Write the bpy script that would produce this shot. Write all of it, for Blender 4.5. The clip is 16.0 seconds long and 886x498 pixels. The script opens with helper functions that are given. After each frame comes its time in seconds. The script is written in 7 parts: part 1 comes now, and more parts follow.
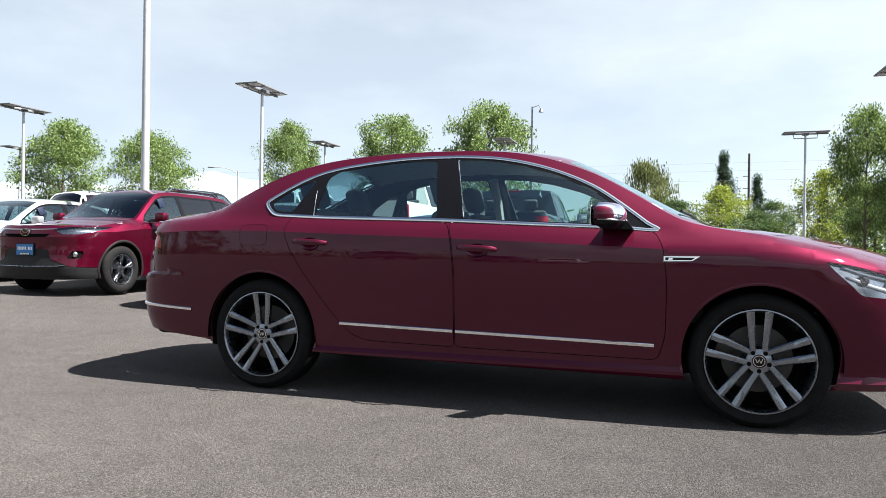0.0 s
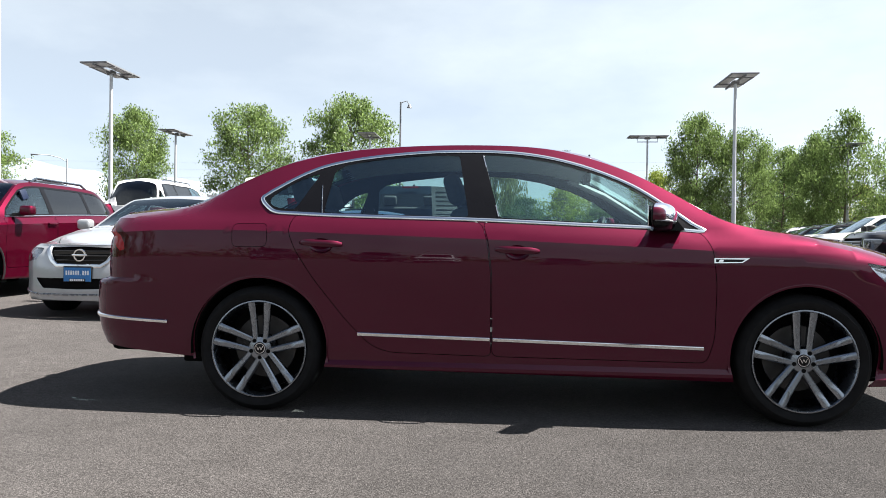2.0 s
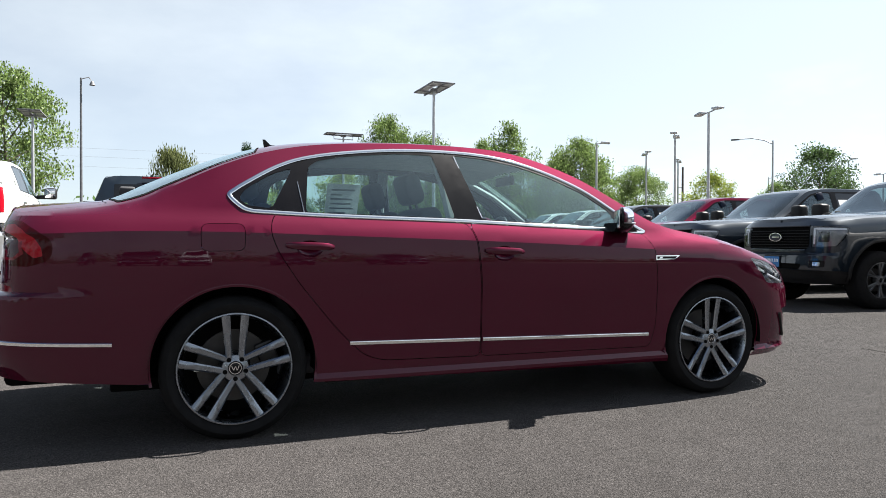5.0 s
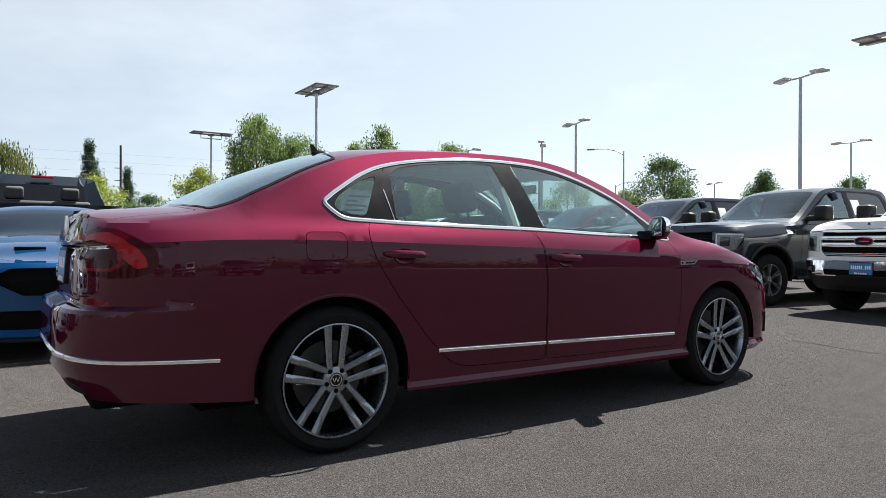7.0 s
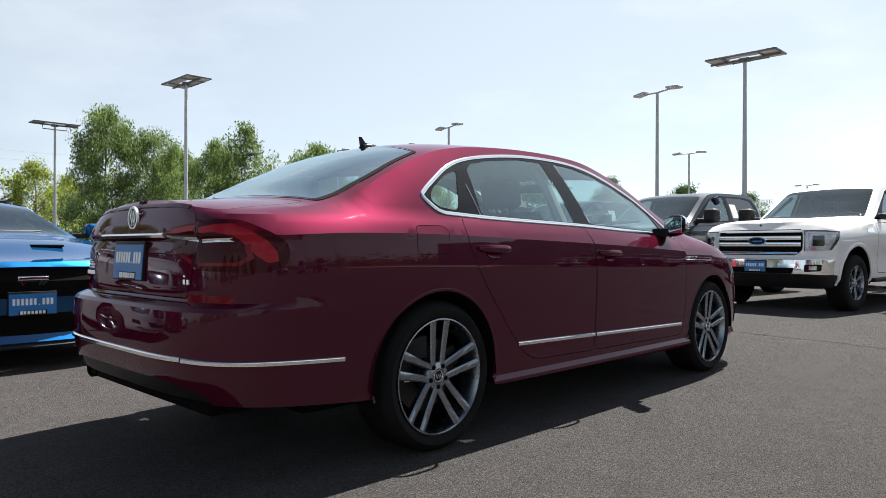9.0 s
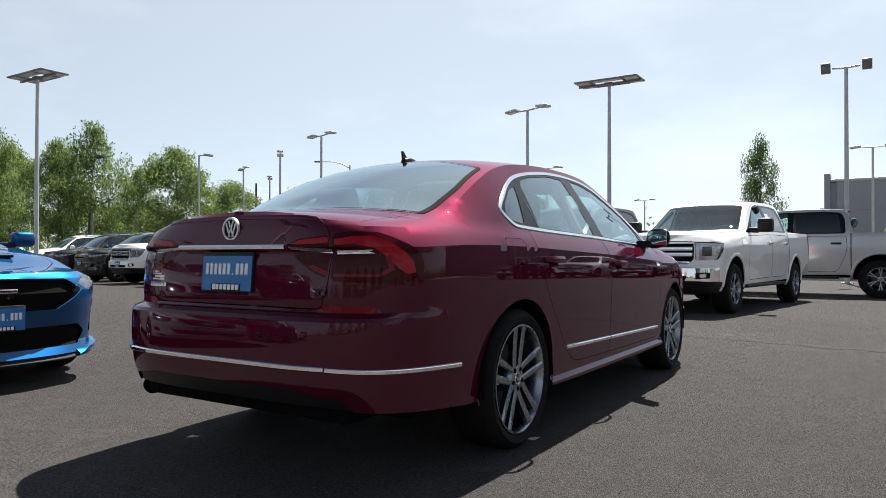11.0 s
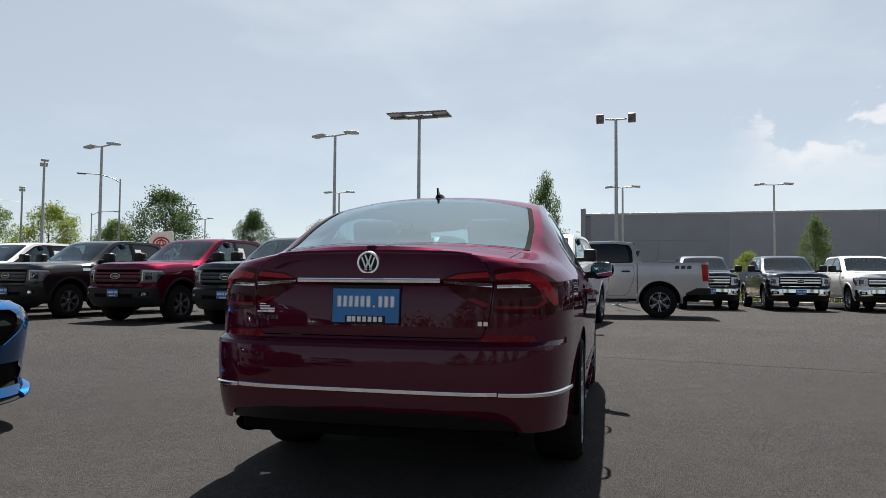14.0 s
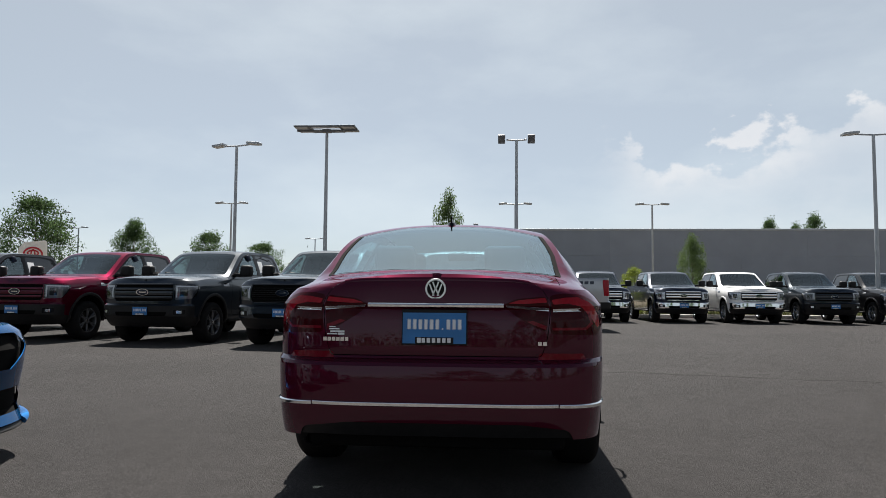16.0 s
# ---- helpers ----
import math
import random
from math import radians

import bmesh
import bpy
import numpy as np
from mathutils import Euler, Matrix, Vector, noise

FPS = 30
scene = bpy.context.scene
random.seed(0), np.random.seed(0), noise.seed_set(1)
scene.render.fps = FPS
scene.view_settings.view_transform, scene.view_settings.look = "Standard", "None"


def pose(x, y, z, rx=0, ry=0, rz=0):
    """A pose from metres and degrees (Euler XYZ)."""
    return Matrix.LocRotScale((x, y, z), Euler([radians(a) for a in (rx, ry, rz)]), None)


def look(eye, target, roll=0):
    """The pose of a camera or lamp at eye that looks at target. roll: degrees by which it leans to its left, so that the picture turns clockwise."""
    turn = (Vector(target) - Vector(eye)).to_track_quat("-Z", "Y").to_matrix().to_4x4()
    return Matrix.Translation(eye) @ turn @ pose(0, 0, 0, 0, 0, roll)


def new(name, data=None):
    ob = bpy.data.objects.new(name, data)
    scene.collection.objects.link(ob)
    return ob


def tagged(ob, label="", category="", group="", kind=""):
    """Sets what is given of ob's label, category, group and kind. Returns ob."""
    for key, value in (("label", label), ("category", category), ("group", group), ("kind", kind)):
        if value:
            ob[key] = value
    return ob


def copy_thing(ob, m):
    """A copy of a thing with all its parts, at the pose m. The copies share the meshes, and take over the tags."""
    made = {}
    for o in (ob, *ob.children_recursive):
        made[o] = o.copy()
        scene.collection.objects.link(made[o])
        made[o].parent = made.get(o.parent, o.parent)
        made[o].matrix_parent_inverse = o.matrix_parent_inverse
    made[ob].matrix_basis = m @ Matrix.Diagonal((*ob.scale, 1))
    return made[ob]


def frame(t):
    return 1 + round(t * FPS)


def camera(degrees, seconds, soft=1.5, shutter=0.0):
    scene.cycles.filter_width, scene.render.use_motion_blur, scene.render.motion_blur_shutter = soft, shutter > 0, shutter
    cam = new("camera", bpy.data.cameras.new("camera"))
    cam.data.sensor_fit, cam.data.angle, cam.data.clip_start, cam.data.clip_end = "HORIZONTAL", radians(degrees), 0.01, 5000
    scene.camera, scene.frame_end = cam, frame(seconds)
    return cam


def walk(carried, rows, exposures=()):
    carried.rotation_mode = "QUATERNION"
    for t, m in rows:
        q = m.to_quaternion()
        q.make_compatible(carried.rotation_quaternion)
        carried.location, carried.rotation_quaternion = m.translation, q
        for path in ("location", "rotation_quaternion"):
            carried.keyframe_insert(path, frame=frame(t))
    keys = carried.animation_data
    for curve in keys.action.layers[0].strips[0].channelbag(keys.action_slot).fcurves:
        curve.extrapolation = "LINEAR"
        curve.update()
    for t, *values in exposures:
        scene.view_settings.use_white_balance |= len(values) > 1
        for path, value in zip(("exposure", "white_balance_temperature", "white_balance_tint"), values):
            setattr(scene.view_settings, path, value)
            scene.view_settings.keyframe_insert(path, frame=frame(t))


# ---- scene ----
cam = camera(65.0, 16.0, soft=0.8)
METRES, EYE, TILT, LEAN, TURN = 13.043, 1.5, 0.0, 0.0, 0.0
PATH = [
    (0, (0.936, -4.608, 0.879), (0.337, -2.7, 0.875), 0.7),
    (0.5, (0.68, -4.583, 0.874), (0.215, -2.638, 0.867), 0.6),
    (1, (0.418, -4.534, 0.881), (0.074, -2.564, 0.871), 0.6),
    (1.5, (0.16, -4.506, 0.905), (-0.081, -2.521, 0.893), 0.5),
    (2, (-0.11, -4.49, 0.903), (-0.281, -2.497, 0.89), 0.6),
    (2.5, (-0.358, -4.474, 0.913), (-0.415, -2.475, 0.9), 0.5),
    (3, (-0.612, -4.434, 0.89), (-0.537, -2.436, 0.876), 0.4),
    (3.5, (-0.874, -4.385, 0.903), (-0.621, -2.401, 0.884), 0.3),
    (4, (-1.14, -4.349, 0.904), (-0.717, -2.394, 0.884), 0.2),
    (4.5, (-1.424, -4.283, 0.915), (-0.843, -2.369, 0.893), 0.2),
    (4.7, (-1.538, -4.254, 0.924), (-0.886, -2.363, 0.901), 0.2),
    (6.8, (-2.621, -3.8, 0.945), (-1.573, -2.097, 0.93), 0.1),
    (7, (-2.735, -3.75, 0.95), (-1.634, -2.08, 0.937), 0.1),
    (7.5, (-2.976, -3.606, 0.944), (-1.78, -2.003, 0.934), 0.1),
    (8, (-3.187, -3.427, 0.922), (-1.908, -1.89, 0.915), 0.1),
    (8.5, (-3.409, -3.251, 0.921), (-2.044, -1.788, 0.913), 0.1),
    (8.7, (-3.489, -3.167, 0.913), (-2.1, -1.729, 0.905), 0.1),
    (10.8, (-4.337, -2.421, 0.916), (-2.674, -1.311, 0.934), 0.1),
    (11, (-4.417, -2.341, 0.919), (-2.729, -1.269, 0.94), 0.1),
    (11.5, (-4.603, -2.139, 0.921), (-2.871, -1.139, 0.946), 0.2),
    (12, (-4.786, -1.941, 0.943), (-2.994, -1.053, 0.98), 0.2),
    (12.5, (-4.933, -1.725, 0.939), (-3.088, -0.954, 0.986), 0.2),
    (13, (-5.051, -1.5, 0.948), (-3.163, -0.842, 1.009), 0.3),
    (13.5, (-5.157, -1.266, 0.956), (-3.234, -0.724, 1.032), 0.3),
    (14, (-5.282, -1.029, 0.958), (-3.34, -0.56, 1.048), 0.4),
    (14.5, (-5.412, -0.809, 0.977), (-3.449, -0.44, 1.082), 0.4),
    (15, (-5.53, -0.617, 0.977), (-3.556, -0.32, 1.093), 0.4),
    (15.5, (-5.643, -0.442, 0.991), (-3.658, -0.225, 1.117), 0.5),
    (16, (-5.747, -0.274, 1.011), (-3.757, -0.131, 1.139), 0.4),
]
walk(cam, [(t, look(eye, target, roll)) for t, eye, target, roll in PATH],
     [(0.0, 2.23), (3.0, 2.2), (4.5, 2.12), (7.0, 1.96), (11.0, 1.71), (13.5, 1.41), (16.0, 1.25)])

# ---- light ----
world = bpy.data.worlds.new("sky")
scene.world = world
world.use_nodes = True
wn, wl = world.node_tree.nodes, world.node_tree.links
bg = wn["Background"]
sky = wn.new("ShaderNodeTexSky")
sky.sky_type, sky.sun_disc = "NISHITA", False
SUN_TO = Vector((0.66, 0.10, 1.0)).normalized()
sky.sun_elevation = math.asin(SUN_TO.z)
sky.sun_rotation = math.atan2(SUN_TO.x, SUN_TO.y)
sky.air_density, sky.dust_density, sky.ozone_density, sky.altitude = 0.8, 1.0, 1.0, 900
# thin high haze with a few soft clouds, all round the sky
co = wn.new("ShaderNodeTexCoord")
mp = wn.new("ShaderNodeMapping")
mp.inputs["Scale"].default_value = (1.0, 1.0, 2.6)
n1 = wn.new("ShaderNodeTexNoise")
n1.inputs["Scale"].default_value, n1.inputs["Detail"].default_value, n1.inputs["Roughness"].default_value = 2.4, 7.0, 0.55
rp = wn.new("ShaderNodeValToRGB")
rp.color_ramp.elements[0].position, rp.color_ramp.elements[1].position = 0.44, 0.74
rp.color_ramp.elements[0].color, rp.color_ramp.elements[1].color = (0.43, 0.43, 0.43, 1), (0.62, 0.62, 0.62, 1)
mx = wn.new("ShaderNodeMixRGB")
wl.new(co.outputs["Generated"], mp.inputs["Vector"])
wl.new(mp.outputs["Vector"], n1.inputs["Vector"])
wl.new(n1.outputs["Fac"], rp.inputs["Fac"])
# the haze thins out towards the zenith
sep = wn.new("ShaderNodeSeparateXYZ")
wl.new(co.outputs["Generated"], sep.inputs["Vector"])
def sky_map(src, a, b, lo, hi):
    r = wn.new("ShaderNodeMapRange")
    r.interpolation_type = "SMOOTHSTEP"
    r.inputs["From Min"].default_value, r.inputs["From Max"].default_value = a, b
    r.inputs["To Min"].default_value, r.inputs["To Max"].default_value = lo, hi
    wl.new(src, r.inputs["Value"])
    return r.outputs["Result"]
def sky_math(op, a, b):
    k = wn.new("ShaderNodeMath")
    k.operation = op
    for i, q in enumerate((a, b)):
        if isinstance(q, float):
            k.inputs[i].default_value = q
        else:
            wl.new(q, k.inputs[i])
    return k.outputs[0]
thin = sky_map(sep.outputs["Z"], 0.36, 0.80, 1.0, 0.06)
# and brightens round the sun and on the sun's side
dot = wn.new("ShaderNodeVectorMath")
dot.operation = "DOT_PRODUCT"
dot.inputs[1].default_value = SUN_TO
wl.new(co.outputs["Generated"], dot.inputs[0])
glow = sky_map(dot.outputs["Value"], 0.62, 0.98, 0.0, 0.5)
thin = sky_math("MULTIPLY", thin, sky_map(sep.outputs["Y"], -0.85, -0.40, 1.25, 1.0))
wl.new(sky_math("MAXIMUM", sky_math("MULTIPLY", rp.outputs["Color"], thin), glow), mx.inputs["Fac"])
haze = wn.new("ShaderNodeVectorMath")
haze.operation = "SCALE"
haze.inputs[0].default_value = (10.5, 11.35, 11.6)
wl.new(sky_math("MULTIPLY", sky_map(sep.outputs["X"], -0.25, 0.95, 0.88, 1.28), sky_map(sep.outputs["Y"], -0.95, -0.52, 0.42, 1.0)), haze.inputs["Scale"])
wl.new(haze.outputs["Vector"], mx.inputs["Color2"])
wl.new(sky.outputs["Color"], mx.inputs["Color1"])
# heaped clouds low over the horizon to the south-east: crisp tops, bases lost in the haze
mp2 = wn.new("ShaderNodeMapping")
mp2.inputs["Scale"].default_value, mp2.inputs["Location"].default_value = (1.0, 1.0, 1.5), (0.31, 0.12, 0.0)
wl.new(co.outputs["Generated"], mp2.inputs["Vector"])
def sky_noise(scale, detail, rough):
    k = wn.new("ShaderNodeTexNoise")
    k.inputs["Scale"].default_value, k.inputs["Detail"].default_value, k.inputs["Roughness"].default_value = scale, detail, rough
    wl.new(mp2.outputs["Vector"], k.inputs["Vector"])
    return k.outputs["Fac"]
heave, billow = sky_noise(5.5, 2.0, 0.4), sky_noise(17.0, 6.0, 0.55)
side = sky_map(sep.outputs["Y"], -0.12, -0.24, 0.0, 1.0)
tops = sky_math("ADD", sky_math("MULTIPLY", heave, 0.22), sky_math("MULTIPLY", billow, 0.17))
over = sky_math("SUBTRACT", sky_math("ADD", tops, 0.018), sep.outputs["Z"])
heap = sky_math("MULTIPLY", sky_map(over, -0.002, 0.016, 0.0, 1.0), side)
fade = sky_map(over, 0.10, 0.015, 0.25, 1.0)
lit = sky_map(billow, 0.35, 0.62, 0.45, 1.0)
mx2 = wn.new("ShaderNodeMixRGB")
mx2.inputs["Color2"].default_value = (13.6, 13.4, 13.4, 1)
wl.new(sky_math("MULTIPLY", sky_math("MULTIPLY", sky_math("MULTIPLY", heap, fade), lit), 0.60), mx2.inputs["Fac"])
wl.new(mx.outputs["Color"], mx2.inputs["Color1"])
wl.new(mx2.outputs["Color"], bg.inputs["Color"])
bg.inputs["Strength"].default_value = 0.0293

sun = new("sun", bpy.data.lights.new("sun", "SUN"))
sun.data.energy, sun.data.angle, sun.data.color = 5.0, radians(0.6), (1.0, 0.955, 0.89)
sun.matrix_basis = look(SUN_TO * 60, (0, 0, 0))

# ---- materials ----
def mat(name, col, rough=0.5, metal=0.0, vary=0.12, scale=8.0, bump=0.0, bscale=120.0, coat=0.0, spec=0.5, rvary=0.08):
    m = bpy.data.materials.new(name)
    m.use_nodes = True
    n, l = m.node_tree.nodes, m.node_tree.links
    b = n["Principled BSDF"]
    b.inputs["Base Color"].default_value = (*col, 1)
    b.inputs["Roughness"].default_value, b.inputs["Metallic"].default_value = rough, metal
    b.inputs["Coat Weight"].default_value, b.inputs["Coat Roughness"].default_value = coat, 0.03
    b.inputs["Specular IOR Level"].default_value = spec
    c = n.new("ShaderNodeTexCoord")
    if vary:
        t = n.new("ShaderNodeTexNoise")
        t.inputs["Scale"].default_value, t.inputs["Detail"].default_value = scale, 6
        l.new(c.outputs["Object"], t.inputs["Vector"])
        r = n.new("ShaderNodeValToRGB")
        r.color_ramp.elements[0].position, r.color_ramp.elements[1].position = 0.3, 0.72
        r.color_ramp.elements[0].color = (*[x * (1 - vary) for x in col], 1)
        r.color_ramp.elements[1].color = (*[min(1, x * (1 + vary)) for x in col], 1)
        l.new(t.outputs["Fac"], r.inputs["Fac"])
        l.new(r.outputs["Color"], b.inputs["Base Color"])
        if rvary:
            q = n.new("ShaderNodeMapRange")
            q.inputs["To Min"].default_value, q.inputs["To Max"].default_value = max(0.01, rough - rvary), min(1, rough + rvary)
            l.new(t.outputs["Fac"], q.inputs["Value"])
            l.new(q.outputs["Result"], b.inputs["Roughness"])
    if bump:
        t2 = n.new("ShaderNodeTexNoise")
        t2.inputs["Scale"].default_value, t2.inputs["Detail"].default_value = bscale, 4
        l.new(c.outputs["Object"], t2.inputs["Vector"])
        bp = n.new("ShaderNodeBump")
        bp.inputs["Strength"].default_value, bp.inputs["Distance"].default_value = bump, 0.01
        l.new(t2.outputs["Fac"], bp.inputs["Height"])
        l.new(bp.outputs["Normal"], b.inputs["Normal"])
    return m

def paint(name, col, flake=0.35, rough=0.32):
    """Car paint: a coloured, lightly metallic base under clear lacquer."""
    m = mat(name, col, rough, flake, vary=0.05, scale=3.0, coat=1.0, rvary=0.03)
    b = m.node_tree.nodes["Principled BSDF"]
    b.inputs["Coat Roughness"].default_value, b.inputs["Specular IOR Level"].default_value = 0.02, 0.12
    return m

def glass(name, tint, gloss=0.09):
    """A tinted pane: clear tint, with a mirror gloss that grows towards grazing views."""
    m = bpy.data.materials.new(name)
    m.use_nodes = True
    n, l = m.node_tree.nodes, m.node_tree.links
    n.remove(n["Principled BSDF"])
    tr, gl, ms, lw = n.new("ShaderNodeBsdfTransparent"), n.new("ShaderNodeBsdfGlossy"), n.new("ShaderNodeMixShader"), n.new("ShaderNodeLayerWeight")
    pw, rg = n.new("ShaderNodeMath"), n.new("ShaderNodeMapRange")
    tr.inputs["Color"].default_value = (*tint, 1)
    gl.inputs["Roughness"].default_value, lw.inputs["Blend"].default_value = 0.0, 0.5
    pw.operation = "POWER"
    pw.inputs[1].default_value = 3.2
    rg.inputs["To Min"].default_value, rg.inputs["To Max"].default_value = gloss, 1.0
    l.new(lw.outputs["Facing"], pw.inputs[0])
    l.new(pw.outputs[0], rg.inputs["Value"])
    l.new(rg.outputs["Result"], ms.inputs["Fac"])
    l.new(tr.outputs["BSDF"], ms.inputs[1])
    l.new(gl.outputs["BSDF"], ms.inputs[2])
    l.new(ms.outputs["Shader"], n["Material Output"].inputs["Surface"])
    return m

def flake_paint(name, col, rough=0.5, body=0.2):
    """Candy paint: coloured flakes over a thin coloured ground, under clear lacquer."""
    m = bpy.data.materials.new(name)
    m.use_nodes = True
    n, l = m.node_tree.nodes, m.node_tree.links
    n.remove(n["Principled BSDF"])
    c, t, r = n.new("ShaderNodeTexCoord"), n.new("ShaderNodeTexNoise"), n.new("ShaderNodeValToRGB")
    t.inputs["Scale"].default_value, t.inputs["Detail"].default_value = 2.5, 6
    r.color_ramp.elements[0].position, r.color_ramp.elements[1].position = 0.3, 0.72
    r.color_ramp.elements[0].color, r.color_ramp.elements[1].color = (*[k * 0.94 for k in col], 1), (*[k * 1.06 for k in col], 1)
    fl, df, lac = n.new("ShaderNodeBsdfGlossy"), n.new("ShaderNodeBsdfDiffuse"), n.new("ShaderNodeBsdfGlossy")
    m1, m2, fr = n.new("ShaderNodeMixShader"), n.new("ShaderNodeMixShader"), n.new("ShaderNodeFresnel")
    fl.inputs["Roughness"].default_value, lac.inputs["Roughness"].default_value = rough, 0.02
    lac.inputs["Color"].default_value = (0.88, 0.88, 0.96, 1)
    m1.inputs["Fac"].default_value, fr.inputs["IOR"].default_value = body, 1.42
    l.new(c.outputs["Object"], t.inputs["Vector"])
    l.new(t.outputs["Fac"], r.inputs["Fac"])
    for q in (fl, df):
        l.new(r.outputs["Color"], q.inputs["Color"])
    l.new(fl.outputs["BSDF"], m1.inputs[1]); l.new(df.outputs["BSDF"], m1.inputs[2])
    l.new(fr.outputs["Fac"], m2.inputs["Fac"])
    l.new(m1.outputs["Shader"], m2.inputs[1]); l.new(lac.outputs["BSDF"], m2.inputs[2])
    l.new(m2.outputs["Shader"], n["Material Output"].inputs["Surface"])
    return m
RED = flake_paint("deep_red_paint", (0.063, 0.0050, 0.0165), 0.52, 0.60)
BLUE = flake_paint("bright_blue_paint", (0.004, 0.060, 0.17), 0.42)
SILVER = paint("silver_paint", (0.36, 0.37, 0.39), 0.5)
WHITE = paint("white_paint", (0.72, 0.72, 0.72), 0.0)
BLACKP = paint("black_paint", (0.012, 0.012, 0.014), 0.2)
GREYP = paint("dark_grey_paint", (0.009, 0.015, 0.023), 0.4)
NAVY = paint("navy_paint", (0.005, 0.011, 0.026), 0.4)
TRUCKRED = flake_paint("ruby_red_paint", (0.074, 0.0025, 0.0140))
BADGE = mat("badge_metal", (0.86, 0.87, 0.88), 0.32, 1.0, vary=0.03, scale=20, rvary=0.03)
CHROME = mat("chrome", (0.83, 0.84, 0.85), 0.06, 1.0, vary=0.03, scale=20, rvary=0.03)
ALLOY = mat("silver_alloy", (0.24, 0.265, 0.30), 0.27, 1.0, vary=0.06, scale=14)
DARKALLOY = mat("grey_alloy", (0.16, 0.165, 0.175), 0.35, 0.8, vary=0.08, scale=14)
DISC = mat("brake_iron", (0.055, 0.053, 0.052), 0.45, 0.7, vary=0.2, scale=12)
RUBBER = mat("tyre_rubber", (0.010, 0.010, 0.0105), 0.8, vary=0.25, scale=20, bump=0.1, bscale=200, spec=0.10)
TRIM = mat("black_plastic", (0.010, 0.010, 0.011), 0.5, vary=0.2, scale=30, bump=0.08, bscale=300, spec=0.22)
GLOSSBLACK = mat("gloss_black", (0.005, 0.005, 0.006), 0.2, vary=0.05, spec=0.18)
LINER = mat("dark_liner", (0.005, 0.005, 0.005), 0.95, vary=0.2, spec=0.06)
CABIN = mat("cabin_cloth", (0.035, 0.036, 0.04), 0.8, vary=0.2, scale=40, bump=0.15)
LIGHTTRIM = mat("light_headliner", (0.50, 0.50, 0.49), 0.85, vary=0.1, scale=20)
GLASS = glass("clear_tinted_glass", (0.66, 0.82, 0.81), 0.14)
GLASS.node_tree.nodes["Glossy BSDF"].inputs["Color"].default_value = (0.80, 0.95, 0.98, 1)
REARGLASS = glass("rear_window_glass", (0.42, 0.68, 0.78), 0.30)
REARGLASS.node_tree.nodes["Glossy BSDF"].inputs["Color"].default_value = (0.78, 0.92, 0.96, 1)
REARGLASS.node_tree.nodes["Math"].inputs[1].default_value = 2.5
SCREEN = glass("windscreen_glass", (0.20, 0.27, 0.29), 0.06)
SCREEN.node_tree.nodes["Glossy BSDF"].inputs["Color"].default_value = (0.80, 0.92, 1.0, 1)
SCREEN.node_tree.nodes["Math"].inputs[1].default_value = 4.6
DARKGLASS = glass("privacy_glass", (0.02, 0.022, 0.024))
LAMPGLASS = glass("lamp_lens", (0.85, 0.87, 0.90))
REDLENS = mat("red_lens", (0.29, 0.005, 0.014), 0.08, vary=0.15, scale=60, spec=0.2)
DARKLENS = mat("smoked_red_lens", (0.040, 0.0015, 0.004), 0.05, vary=0.15, scale=60, spec=0.15)
DIMRED = mat("dull_red_lens", (0.15, 0.004, 0.012), 0.12, vary=0.15, scale=60, spec=0.2)
REFLECTOR = mat("lamp_bowl", (0.6, 0.62, 0.65), 0.18, 0.9, vary=0.2, scale=30)
TAG = mat("dark_tag", (0.008, 0.014, 0.035), 0.6, vary=0.2, scale=30, spec=0.2)
PLATEBLUE = mat("plate_blue", (0.02, 0.16, 0.42), 0.4, vary=0.1, scale=10)
INK = mat("grey_print", (0.31, 0.315, 0.32), 0.8, vary=0.1, scale=30, spec=0.1)
PAPER = mat("printed_paper", (0.42, 0.43, 0.44), 0.8, vary=0.08, scale=30, spec=0.1)
LETTER = mat("white_letter", (0.78, 0.79, 0.80), 0.5, vary=0.05)
GALV = mat("galvanised_pole", (0.40, 0.42, 0.44), 0.5, 0.4, vary=0.12, scale=3, bump=0.05)
LAMPHEAD = mat("lamp_housing", (0.15, 0.155, 0.165), 0.5, 0.3, vary=0.15, scale=6)
LAMPFACE = mat("lamp_face", (0.42, 0.43, 0.45), 0.35, vary=0.2, scale=12)
BARK = mat("bark", (0.10, 0.08, 0.06), 0.9, vary=0.4, scale=14, bump=0.5, bscale=30)

